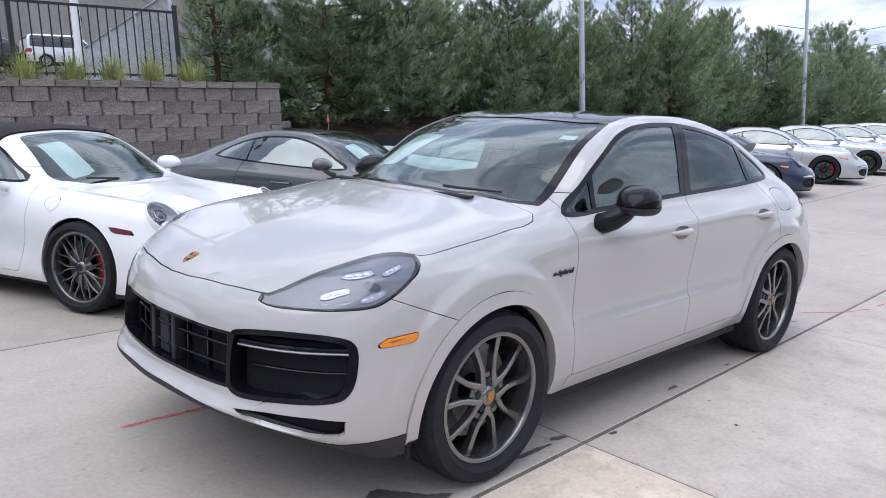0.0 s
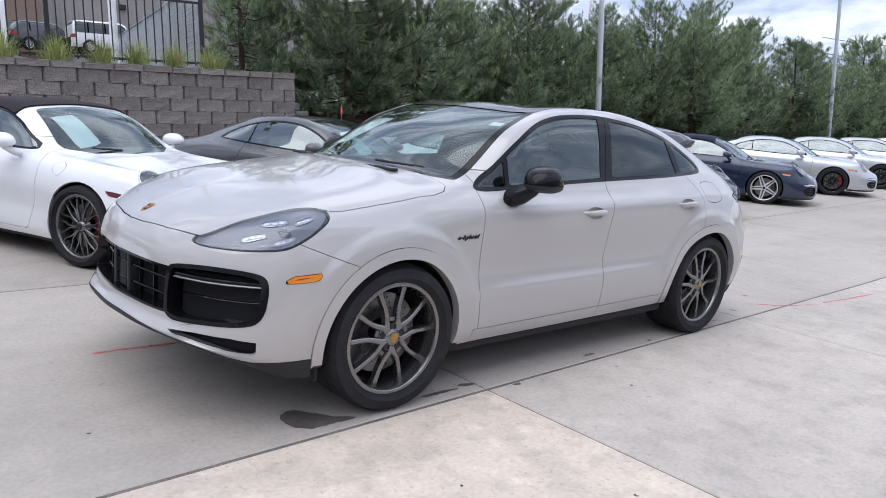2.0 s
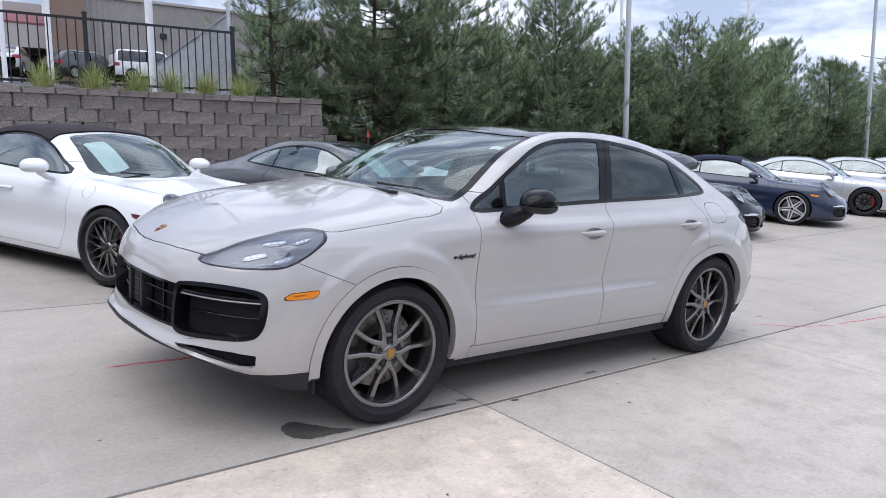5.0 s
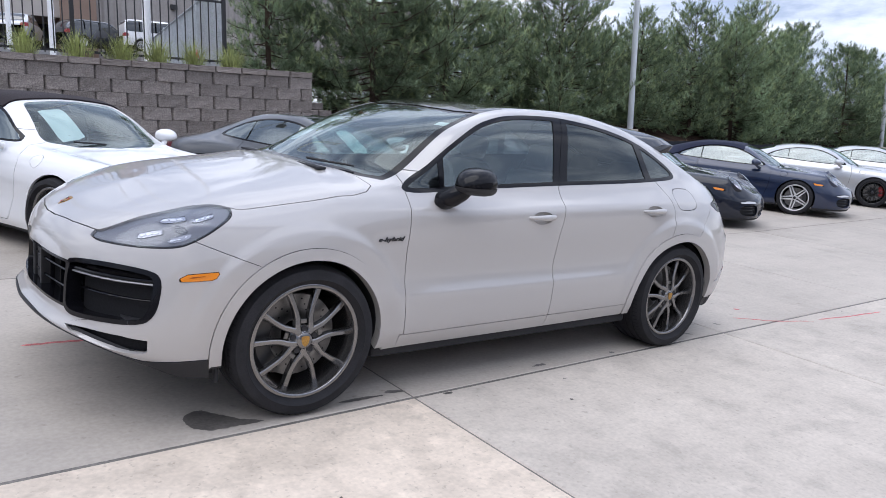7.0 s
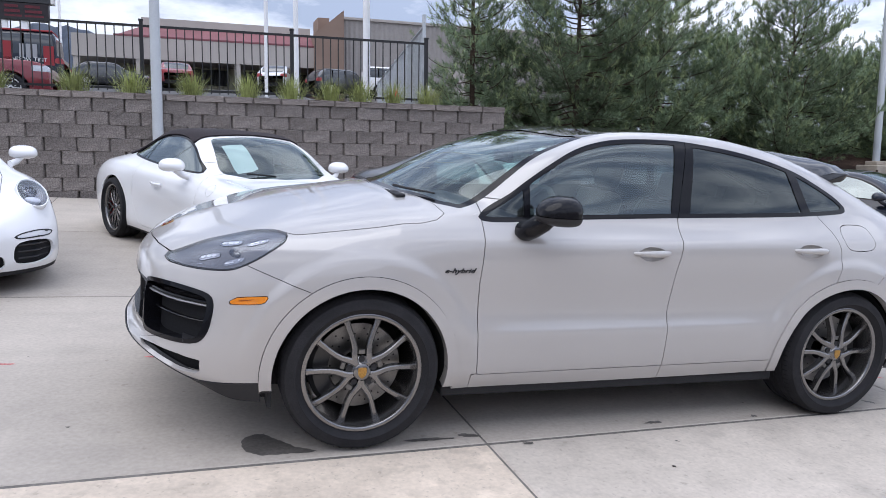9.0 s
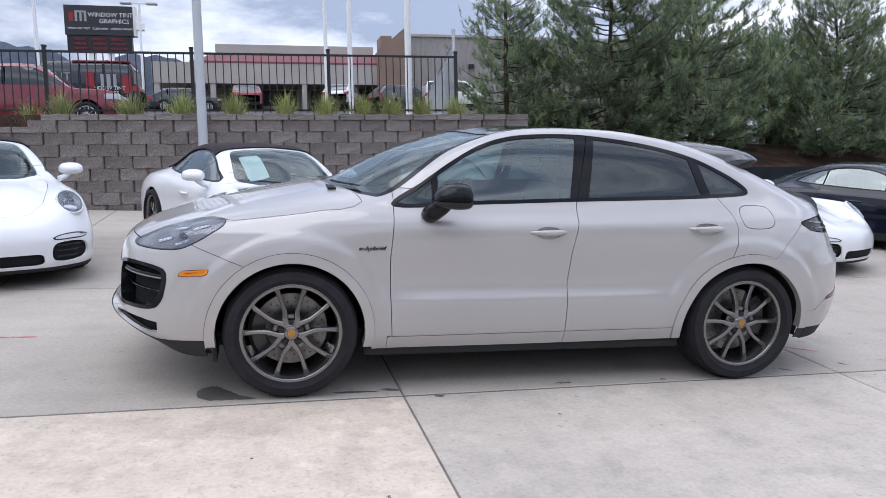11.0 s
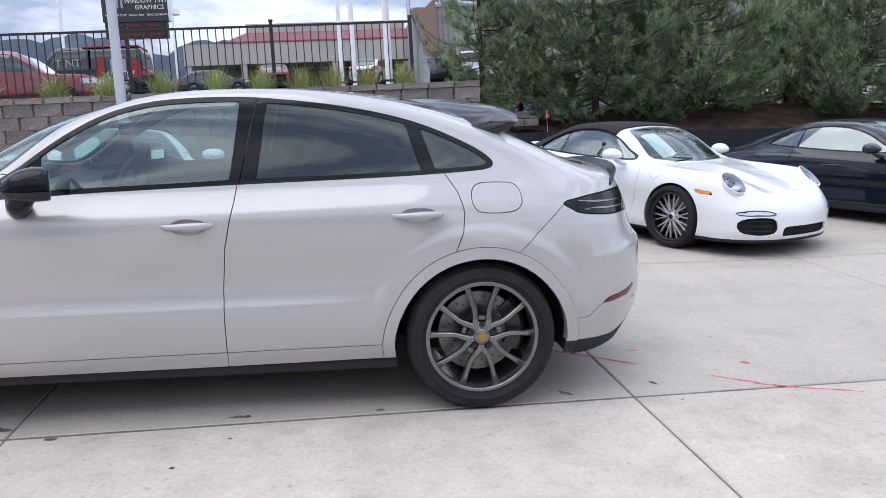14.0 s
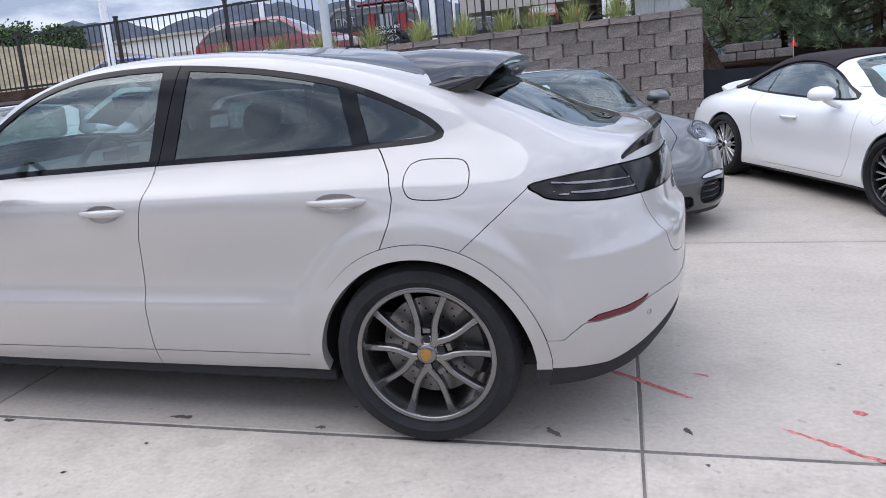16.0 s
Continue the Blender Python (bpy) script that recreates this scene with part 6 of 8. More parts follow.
def sport_meshes(kind):
    """The panels of a sports car as (name, mesh, material key), for a coupe or a convertible."""
    if kind in SPORT_CACHE:
        return SPORT_CACHE[kind]
    out = []

    def put(s, name, key, depth=0.012, proud=0.0):
        s = s.moved(proud) if proud else s
        V, F = s.with_flange(depth)
        if len(F):
            out.append((name, mesh_of(name, V, F), key))

    def two(s, name, key, depth=0.012, proud=0.0):
        put(s, name, key, depth, proud)
        put(s.mirrored(), name, key, depth, proud)

    skin = grid_skin(SPORT_RINGS, 8, 6, 8, 4)

    # the headlight's oval: its middle, its way out and its long and short axes
    near = np.linalg.norm(skin.V - np.array((-1.80, 0.655, 0.705)), axis=1) < 0.09
    mid, out_n = skin.V[near].mean(0), skin.normals()[near].mean(0)
    out_n /= np.linalg.norm(out_n)
    long_ax = np.array((-0.85, 0.0, -0.53))
    long_ax -= out_n * (long_ax @ out_n)
    long_ax /= np.linalg.norm(long_ax)
    short_ax = np.cross(out_n, long_ax)

    def lamp(V):
        r = V - mid
        return np.maximum((np.sqrt((r @ long_ax / 0.154) ** 2 + (r @ short_ax / 0.116) ** 2) - 1) * 0.11, np.abs(r @ out_n) - 0.12)

    def oval(profile, name, key, u0=0.0, size=(0.154, 0.116), seg=36):
        """A round part of the headlight, turned from rows of (share of the oval, height over its plane), on both sides."""
        V, F, n = [], [], len(profile)
        for k in range(seg):
            q = 2 * math.pi * k / seg
            for c, h in profile:
                V.append(mid + long_ax * (u0 + size[0] * c * math.cos(q)) + short_ax * size[1] * c * math.sin(q) + out_n * h)
        for k in range(seg):
            for i in range(n - 1):
                p, q = k * n + i, ((k + 1) % seg) * n + i
                F.append((p, q, q + 1, p + 1))
        out.append((name, mesh_of(name, V, F), key))
        out.append((name, mesh_of(name, [v * (1, -1, 1) for v in V], [f[::-1] for f in F]), key))

    lining = skin.moved(-0.03).keep(lambda V: V[:, 2] - 0.88).keep(lambda V: -lamp(V))
    for x in (-SA, SA):
        lining = lining.keep(lambda V, x=x: 0.37 - np.hypot(V[:, 0] - x, V[:, 2] - SR))
        skin = skin.keep(lambda V, x=x: 0.363 - np.hypot(V[:, 0] - x, V[:, 2] - SR))
    w = whole(lining)
    out.append(("inner_shell", mesh_of("inner_shell", w.V, w.F), "dark"))
    win, skin = skin.carve(both(inside(SPORT_WIN), beyond(1, 0.3)))
    pane, win = win.carve(lambda V: inside(SPORT_WIN)(V) + 0.018)
    for a, b, n in ((-1, 0.66, "door_window"), (0.68, 2, "quarter_window")):
        two(pane.keep(lambda V, a=a, b=b: np.maximum(a - V[:, 0], V[:, 0] - b)), n, "cabin_glass", 0.004, -0.003)
    two(win, "window_surround", "gloss_black", 0.015)
    if kind == "coupe":
        screen = inside([(-0.92, -0.2), (-0.92, 0), (-0.85, 0.40), (-0.70, 0.60), (-0.63, 0.618), (-0.28, 0.525), (0.0, 0.475), (-0.01, 0), (-0.01, -0.2)], (0, 1))
    else:
        screen = inside([(-0.92, -0.2), (-0.92, 0), (-0.85, 0.40), (-0.71, 0.575), (-0.63, 0.590), (-0.30, 0.505), (-0.205, 0.47), (-0.185, 0.43), (-0.18, 0), (-0.18, -0.2)], (0, 1))
    piece, skin = skin.carve(both(screen, beyond(2, 0.85)), 0.002)
    put(whole(piece), "windscreen", "windscreen", 0.004, -0.003)
    left, right = (-0.76, -0.38) if kind == "coupe" else (-0.74, -0.33)
    slip = piece.moved(-0.012).keep(inside([(left, 0.22), (right, 0.185), (right, 0.425), (left, 0.46)], (0, 1)))
    put(slip, "price_sheet", "paper", 0.0)
    lines = piece.moved(-0.0095)
    for k in range(9):
        x = left + 0.05 + (right - left - 0.08) * k / 9
        put(lines.keep(inside([(x, 0.25), (x + 0.009, 0.25), (x + 0.009, 0.40 - 0.05 * (k % 3)), (x, 0.40 - 0.05 * (k % 3))], (0, 1))), "print_line", "print", 0.0)
    if kind == "coupe":
        back = inside([(1.0, -0.2), (1.0, 0), (1.02, 0.42), (1.5, 0.38), (1.55, 0), (1.55, -0.2)], (0, 1))
        piece, skin = skin.carve(both(back, beyond(2, 0.9)), 0.002)
        put(whole(piece), "rear_window", "privacy", 0.004, -0.003)
    else:
        top = either(inside([(-0.115, -0.2), (-0.115, 0.56), (1.5, 0.56), (1.5, -0.2)], (0, 1)), inside([(-0.10, 1.5), (-0.14, 1.155), (0.02, 1.19), (0.62, 1.17), (1.0, 1.02), (1.30, 0.93), (1.55, 0.93), (1.55, 1.5)]))
        piece, skin = skin.carve(both(top, beyond(2, 0.925)), 0.003)
        put(whole(piece), "soft_top", "softtop", 0.03, 0.014)
    bonnet = inside([(-2.02, -0.2), (-2.02, 0), (-1.96, 0.30), (-1.80, 0.44), (-1.30, 0.575), (-0.86, 0.64), (-0.82, 0.52), (-0.95, 0), (-0.95, -0.2)], (0, 1))
    piece, skin = skin.carve(both(bonnet, both(beyond(2, 0.58), beyond(0, -0.7, -1))), 0.0025)
    put(whole(piece), "bonnet", "paint", 0.015)

    _, skin = skin.carve(lamp, 0.0)
    oval([(1.03, -0.05), (1.03, 0.004), (1.0, 0.013), (0.95, 0.012), (0.93, 0.0)], "headlight_trim", "paint")
    oval([(0.93, 0.002), (0.90, 0.009), (0.86, 0.002)], "light_ring", "reflector")
    oval([(0.90, 0.0), (0.78, -0.030), (0.45, -0.050), (0.0, -0.055)], "headlight_bowl", "bowl_light")
    oval([(1.0, -0.05), (1.0, -0.012), (0.86, -0.006), (0.80, -0.014)], "projector_ring", "reflector", -0.040, (0.048, 0.048))
    oval([(0.80, -0.020), (0.6, -0.010), (0.3, -0.004), (0.0, -0.002)], "projector_lens", "projector", -0.040, (0.048, 0.048))
    oval([(1.0, -0.04), (1.0, -0.018), (0.85, -0.010), (0.0, -0.008)], "light_bar", "led", 0.055, (0.030, 0.062))
    oval([(0.95, 0.010), (0.80, 0.020), (0.5, 0.032), (0.2, 0.038), (0.0, 0.039)], "headlight", "lens")
    # round filler flap on one front wing
    at = skin.V[np.argmin(np.hypot(skin.V[:, 0] + 0.94, skin.V[:, 2] - 0.79) + 9 * (skin.V[:, 1] < 0.5))]
    flap, skin = skin.carve(lambda V: np.linalg.norm(V - at, axis=1) - 0.070, 0.002)
    put(flap, "filler_flap", "paint", 0.012)
    marker = inside([(-1.74, 0.615), (-1.70, 0.645), (-1.50, 0.665), (-1.50, 0.64), (-1.56, 0.622)])
    piece, skin = skin.carve(both(marker, beyond(1, 0.4)), 0.001)
    two(piece, "side_marker", "marker", 0.01, 0.003)
    nose = beyond(0, -1.7, -1)
    for poly, n in (([(-0.5, 0.205), (0.34, 0.205), (0.375, 0.24), (0.36, 0.30), (0.33, 0.315), (-0.5, 0.315)], "centre_intake"), (smooth_loop([(0.45, 0.25), (0.44, 0.36), (0.50, 0.405), (0.68, 0.405), (0.77, 0.36), (0.75, 0.26), (0.60, 0.225)], 3), "side_intake")):
        piece, skin = skin.carve(both(inside(poly, (1, 2)), nose), 0.0)
        s = Skin(piece.V + (0.05, 0, 0), piece.F)
        (put(whole(s), n, "matt_black", 0.0) if n[0] == "c" else two(s, n, "matt_black", 0.0))
    for k in range(3):
        for s in (1, -1):
            V, F = tube([(np.interp(y, (0.34, 0.60, 0.77), (-2.225, -2.120, -1.955)) + 0.022, s * y, 0.275 + 0.05 * k) for y in np.linspace(0.47, 0.745, 7)], 0.009, 6)
            out.append(("intake_slat", mesh_of("intake_slat", V, F), "gloss_black"))
    strip = smooth_loop([(0.435, 0.440), (0.50, 0.470), (0.63, 0.482), (0.74, 0.468), (0.775, 0.446), (0.74, 0.428), (0.60, 0.428), (0.48, 0.428)], 4)
    piece, skin = skin.carve(both(inside(strip, (1, 2)), nose), 0.001)
    core, edge = piece.carve(lambda V: inside(strip, (1, 2))(V) + 0.008)
    two(edge, "day_light_frame", "satin_black", 0.012, 0.004)
    two(core, "day_light", "led", 0.006, 0.001)
    low, skin = skin.carve(both(lambda V: V[:, 2] - 0.185, beyond(1, -1)), 0.001)
    put(whole(low), "lower_trim", "matt_black", 0.02)
    door = inside([(-0.68, 1.0), (-0.73, 0.75), (-0.70, 0.5), (-0.62, 0.24), (0.55, 0.24), (0.72, 0.45), (0.74, 0.70), (0.68, 1.0)])
    piece, skin = skin.carve(both(door, both(beyond(1, 0.4), beyond(2, 1.05, -1))), 0.0025)
    two(piece, "door", "paint", 0.015)
    tail = inside([(1.86, 0.70), (1.90, 0.77), (2.4, 0.755), (2.4, 0.71)])
    piece, skin = skin.carve(both(tail, beyond(0, 1.8)), 0.001)
    two(piece, "tail_light", "red_lens", 0.01)
    put(whole(skin), "body_shell", "paint", 0.02)
    for s in (-1, 1):
        V, F = tube([(0.02 + 0.24 * t, s * (0.885 + 0.025 * math.sin(math.pi * t)), 0.72) for t in np.linspace(0, 1, 9)], 0.013, 8)
        out.append(("door_handle", mesh_of("door_handle", V, F), "paint"))
        bm = bmesh.new()
        bmesh.ops.create_uvsphere(bm, u_segments=18, v_segments=10, radius=1)
        for v in bm.verts:
            c = v.co.copy()
            blunt = 0.088 * c.x if c.x > 0 else 0.115 * c.x
            v.co = (min(blunt, 0.070) - 0.42, math.copysign(abs(c.y) ** 0.8, c.y) * 0.128 * (1 + 0.25 * min(0, c.x)) + s * 0.965, (0.078 if c.z > 0 else 0.052) * math.copysign(abs(c.z) ** 0.8, c.z) * (1 + 0.3 * min(0, c.x)) + 0.950)
        for f in bm.faces:
            f.smooth = True
        me = bpy.data.meshes.new("mirror")
        bm.to_mesh(me)
        bm.free()
        out.append(("mirror", me, "mirror"))
        V, F = tube([(-0.50, s * 0.83, 0.855), (-0.47, s * 0.89, 0.875), (-0.43, s * 0.945, 0.915)], [0.034, 0.030, 0.026], 8)
        out.append(("mirror_foot", mesh_of("mirror_foot", V, F), "mirror"))
        for x in (-SA, SA):
            V, F = lathe([(0.0, 0.45), (0.36, 0.45), (0.372, 0.55), (0.372, 0.85)], 32)
            F = [f for f in F if max(V[i][2] for i in f) > -0.1]
            out.append(("wheel_well", mesh_of("wheel_well", [(p + x, s * q, r + SR) for p, q, r in V], F), "matt_black"))
        for t in (0, 1):
            V, F = tube([(-0.90 + 0.05 * t, s * 0.10 + 0.30 * t - 0.30, 0.905), (-0.87 + 0.05 * t, s * 0.10 + 0.30 * t, 0.925)], 0.008, 5)
    out.append(("wiper", mesh_of("wiper", V, F), "satin_black"))
    for name, bmx in (("dashboard", box_bm(0.35, 1.25, 0.18, -0.55, 0, 0.80, 0.05)), ("underbody", box_bm(3.4, 1.4, 0.05, 0, 0, 0.19)),
                      ("seat", box_bm(0.16, 0.48, 0.60, 0.38, -0.36, 0.80, 0.05, 2, Matrix.Rotation(radians(14), 4, "Y"))), ("seat", box_bm(0.16, 0.48, 0.60, 0.38, 0.36, 0.80, 0.05, 2, Matrix.Rotation(radians(14), 4, "Y"))),
                      ("cabin_floor", box_bm(1.9, 1.3, 0.05, 0.3, 0, 0.45))):
        me = bpy.data.meshes.new(name)
        bmx.to_mesh(me)
        bmx.free()
        out.append((name, me, "interior"))
    SPORT_CACHE[kind] = out
    return out


SPORT_TURN = 114.8


def sports_car(kind, paint, fx, fy, label, style="mesh", rim="rim_grey", caliper="caliper_red", soft="softtop", mirror=None, marker="amber", sheet=True, wing=False, barrel=None):
    """A sports car whose front right wheel stands at (fx, fy) of the lot."""
    R = Matrix.Rotation(radians(SPORT_TURN), 4, "Z")
    off = R @ Vector((-SA, 0.79, 0))
    x, y = fx - off.x, fy - off.y
    z = lift(x, y)
    slope = math.degrees(math.atan2(lift(x + 1, y) - z, 1))
    car = thing("sports_car", LOT @ pose(x, y, z, 0, -slope, 0) @ R, label, "car", "cars parked in the back row")
    keys = {"paint": paint, "softtop": soft, "mirror": mirror or paint, "marker": marker}
    for name, me, key in sport_meshes(kind):
        if name in ("price_sheet", "print_line") and not sheet:
            continue
        material = M[keys.get(key, key)]
        ob = new(name, me)
        if not me.materials:
            me.materials.append(material)
        ob.material_slots[0].link = "OBJECT"
        ob.material_slots[0].material = material
        ob.parent = car
    if wing:
        # the rear lip stands raised
        V, F = [], []
        for y in np.linspace(-0.62, 0.62, 21):
            a = abs(y) / 0.62
            x, z = 1.90 - 0.16 * a ** 3, 0.955 - 0.055 * a ** 2.5
            V += [(x - 0.22, y, z - 0.035), (x - 0.08, y, z + 0.004), (x + 0.02, y, z + 0.032), (x + 0.025, y, z + 0.018), (x - 0.08, y, z - 0.055)]
        for k in range(20):
            for i in range(5):
                F.append((5 * k + i, 5 * k + 5 + i, 5 * k + 5 + (i + 1) % 5, 5 * k + (i + 1) % 5))
        F += [tuple(range(5)), tuple(range(100, 105))[::-1]]
        obj("rear_lip", mesh_of("rear_lip", V, F), paint, car)
    for wx in (-SA, SA):
        for s in (-1, 1):
            add_wheel(car, style, wx, s * (0.775 if wx < 0 else 0.80), SR, 0.258, 0.235, {"rim": rim, "barrel": barrel or rim, "caliper": caliper, "cap": "satin_black"}, radians(10), s > 0)
    return car


sports_car("convertible", "white_paint", -4.98, 2.45, "white convertible parked before the block wall", mirror="white_paint", marker="red_lens", sheet=False)
sports_car("convertible", "white_paint", -1.87, 2.65, "white convertible with a dark soft top and red calipers", marker="red_lens")
sports_car("coupe", "grey_paint", 1.24, 2.85, "dark grey coupe beside the end of the block wall")
sports_car("convertible", "white_paint", 4.35, 3.00, "white convertible with a black soft top and silver multi-spoke wheels", "multi", "rim_silver", caliper="caliper_dark", wing=True, barrel="rim_black")
sports_car("coupe", "black_paint", 7.78, 3.20, "black coupe with bright silver wheels and red calipers", "five", "rim_silver")
sports_car("convertible", "blue_paint", 11.4, 3.35, "night blue convertible with a blue soft top", "twin", "rim_silver", "caliper_dark", "softtop_blue", sheet=False)
sports_car("coupe", "silver_paint", 15.2, 3.5, "silver coupe with black wheels and red calipers", "multi", "rim_black", sheet=False)
sports_car("coupe", "silver_paint", 18.8, 3.65, "silver coupe with black wheels", "multi", "rim_black", "caliper_dark", sheet=False)
sports_car("coupe", "silver_paint", 22.4, 3.8, "silver coupe with silver wheels", "mesh", "rim_silver", "caliper_dark", sheet=False)
sports_car("coupe", "white_paint", 26.0, 3.95, "white coupe far along the row", "five", "rim_silver", "caliper_dark", sheet=False)
sports_car("coupe", "red_paint", 29.6, 4.1, "red coupe far along the row", "five", "rim_silver", "caliper_dark", sheet=False)

# ---- beyond the fence ----
def ribbed(name, color, rough=0.8):
    """Ribbed metal cladding: fine upright bands in relief."""
    m = mat(name, color, rough, vary=0.06, scale=0.5, fine=0.05, fine_scale=6)
    nt = m.node_tree
    co, w, k = nt.nodes.new("ShaderNodeTexCoord"), nt.nodes.new("ShaderNodeTexWave"), nt.nodes.new("ShaderNodeBump")
    w.bands_direction = "X"
    w.inputs["Scale"].default_value = 0.9
    k.inputs["Strength"].default_value, k.inputs["Distance"].default_value = 0.8, 0.05
    nt.links.new(co.outputs["Object"], w.inputs["Vector"])
    nt.links.new(w.outputs[1], k.inputs["Height"])
    nt.links.new(k.outputs[0], nt.nodes["Principled BSDF"].inputs["Normal"])
    return m


M.update({
    "stucco": mat("beige_stucco", (0.46, 0.42, 0.39), 0.9, vary=0.08, scale=0.4, fine=0.06),
    "shop_wall": mat("pale_shop_wall", (0.36, 0.34, 0.27), 0.9, vary=0.10, scale=0.4, fine=0.06),
    "tan_wall": mat("brown_stucco", (0.27, 0.19, 0.15), 0.9, vary=0.08, scale=0.5, fine=0.06),
    "clad": ribbed("grey_ribbed_cladding", (0.34, 0.315, 0.30)),
    "roof_red": mat("dark_red_metal_roof", (0.215, 0.078, 0.088), 0.6, vary=0.12, scale=0.6, fine=0.08),
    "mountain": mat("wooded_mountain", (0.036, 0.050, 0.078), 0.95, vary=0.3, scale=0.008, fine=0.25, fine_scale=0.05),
    "sign_black": mat("black_sign_face", (0.03, 0.03, 0.035), 0.4, fine=0.1),
    "led_dots": mat("dim_red_led_dots", (0.115, 0.012, 0.022), 0.6, vary=0.3, scale=4, fine=0.5, fine_scale=30),
    "sign_red": mat("sign_red", (0.30, 0.022, 0.03), 0.5, fine=0.06),
    "led_board": mat("led_board_face", (0.016, 0.010, 0.014), 0.5, vary=0.4, scale=2.5, fine=0.3),
    "white_ink": mat("white_lettering", (0.78, 0.78, 0.78), 0.5, fine=0.02),
    "grey_ink": mat("grey_lettering", (0.35, 0.35, 0.37), 0.5, fine=0.05),
    "shade": mat("shop_bay_shade", (0.03, 0.03, 0.035), 0.8, vary=0.3, scale=0.5, fine=0.2),
    "pane_blue": mat("shop_window_glass", (0.10, 0.12, 0.15), 0.1, 0.0, 0.8, vary=0.2, scale=0.6),
    "dark_car": mat("dark_car_paint", (0.03, 0.033, 0.04), 0.3, 0.2, 1.0, fine=0.05),
    "car_blue": mat("blue_car_paint", (0.03, 0.06, 0.28), 0.3, 0.2, 1.0, fine=0.05),
    "car_glass": mat("far_car_glass", (0.03, 0.035, 0.04), 0.06, 0.0, 1.0, fine=0.05),
    "leaf": mat("broad_leaves", (0.06, 0.10, 0.035), 0.7, vary=0.4, scale=1.0, fine=0.3, fine_scale=8),
    "flag_red": mat("red_marker_flag", (0.70, 0.06, 0.05), 0.6, fine=0.05),
    "hill_grass": mat("dry_hill_grass", (0.20, 0.165, 0.10), 0.95, vary=0.25, scale=0.4, fine=0.2, fine_scale=4),
    "cable": mat("black_cable", (0.05, 0.05, 0.055), 0.6, fine=0.05),
})


def at_box(name, x0, x1, y0, y1, z0, z1, material, parent, label="", bevel=0.0):
    return part(name, box_bm(x1 - x0, y1 - y0, z1 - z0, (x0 + x1) / 2, (y0 + y1) / 2, (z0 + z1) / 2, bevel), material, parent, label)


def shop():
    e = thing("shop_building", Matrix.Identity(4), "beige shop with a dark red roof band and open bays", "building")
    Y = 46.0
    at_box("fascia", -8.65, 6.92, Y, Y + 0.4, 7.65, 9.0, "stucco", e)
    at_box("canopy", -8.6, 6.88, Y + 0.4, Y + 3.6, 7.75, 8.95, "stucco", e)
    at_box("back_wall", -8.6, 6.88, Y + 3.6, Y + 9, 5.0, 9.3, "shop_wall", e)
    bm = bmesh.new()
    v = [bm.verts.new(p) for p in ((-6.3, Y + 0.1, 9.0), (6.2, Y + 0.1, 9.0), (5.95, Y + 1.4, 9.86), (-4.75, Y + 1.4, 9.86), (-6.3, Y + 5, 9.0), (6.2, Y + 5, 9.0), (5.95, Y + 4, 9.86), (-4.75, Y + 4, 9.86))]
    for f in ((0, 1, 2, 3), (4, 7, 6, 5), (0, 3, 7, 4), (1, 5, 6, 2), (3, 2, 6, 7)):
        bm.faces.new([v[i] for i in f])
    part("roof", bm, "roof_red", e, "dark red sloping metal roof")
    at_box("gutter", -6.3, 6.2, Y - 0.02, Y + 0.1, 8.98, 9.10, "roof_red", e)
    at_box("parapet", -4.75, 5.95, Y + 1.5, Y + 4, 9.82, 10.45, "stucco", e)
    for x in (-8.4, -4.9, 1.03, 6.65):
        at_box("column", x - 0.18, x + 0.18, Y + 0.05, Y + 0.4, 5.0, 7.65, "stucco", e)
    # dark panels on the back wall put the shade of the bays into colour
    for x0, x1 in ((-4.3, 0.6), (1.6, 3.0), (4.1, 6.2)):
        at_box("bay_opening", x0, x1, Y + 3.5, Y + 3.62, 6.55 if x1 < 3 else 5.0, 7.6, "shade", e)
    for x0, x1 in ((-8.0, -5.2), (3.1, 4.0)):
        at_box("window", x0, x1, Y + 3.52, Y + 3.62, 6.4, 7.3, "pane_blue", e)
    bm = bmesh.new()
    v = [bm.verts.new(p) for p in ((5.98, Y - 0.6, 5.0), (7.88, Y - 0.6, 5.0), (7.88, Y - 0.6, 11.45), (5.98, Y - 0.6, 9.85), (5.98, Y + 8, 5.0), (7.88, Y + 8, 5.0), (7.88, Y + 8, 11.45), (5.98, Y + 8, 9.85))]
    for f in ((0, 1, 2, 3), (4, 7, 6, 5), (0, 3, 7, 4), (1, 5, 6, 2), (3, 2, 6, 7)):
        bm.faces.new([v[i] for i in f])
    t = thing("tall_building", Matrix.Identity(4), "tall grey ribbed-metal building with a brown end wall", "building")
    part("end_wall", bm, "tan_wall", t, "brown stucco end wall with a raked top")
    at_box("wall", 7.9, 34, Y + 0.4, Y + 12, 5.0, 11.05, "clad", t)
    at_box("coping", 7.9, 34, Y + 0.3, Y + 0.5, 11.05, 11.22, "stucco", t)
    at_box("rooftop_unit", 6.75, 7.55, Y + 3, Y + 5, 10.6, 11.55, "tan_wall", t)
    at_box("wall_lamp", 12.6, 13.0, Y + 0.2, Y + 0.4, 8.9, 9.2, "iron", t)
    at_box("door", 15.6, 17.0, Y + 0.34, Y + 0.42, 6.0, 8.2, "stucco", t)


shop()


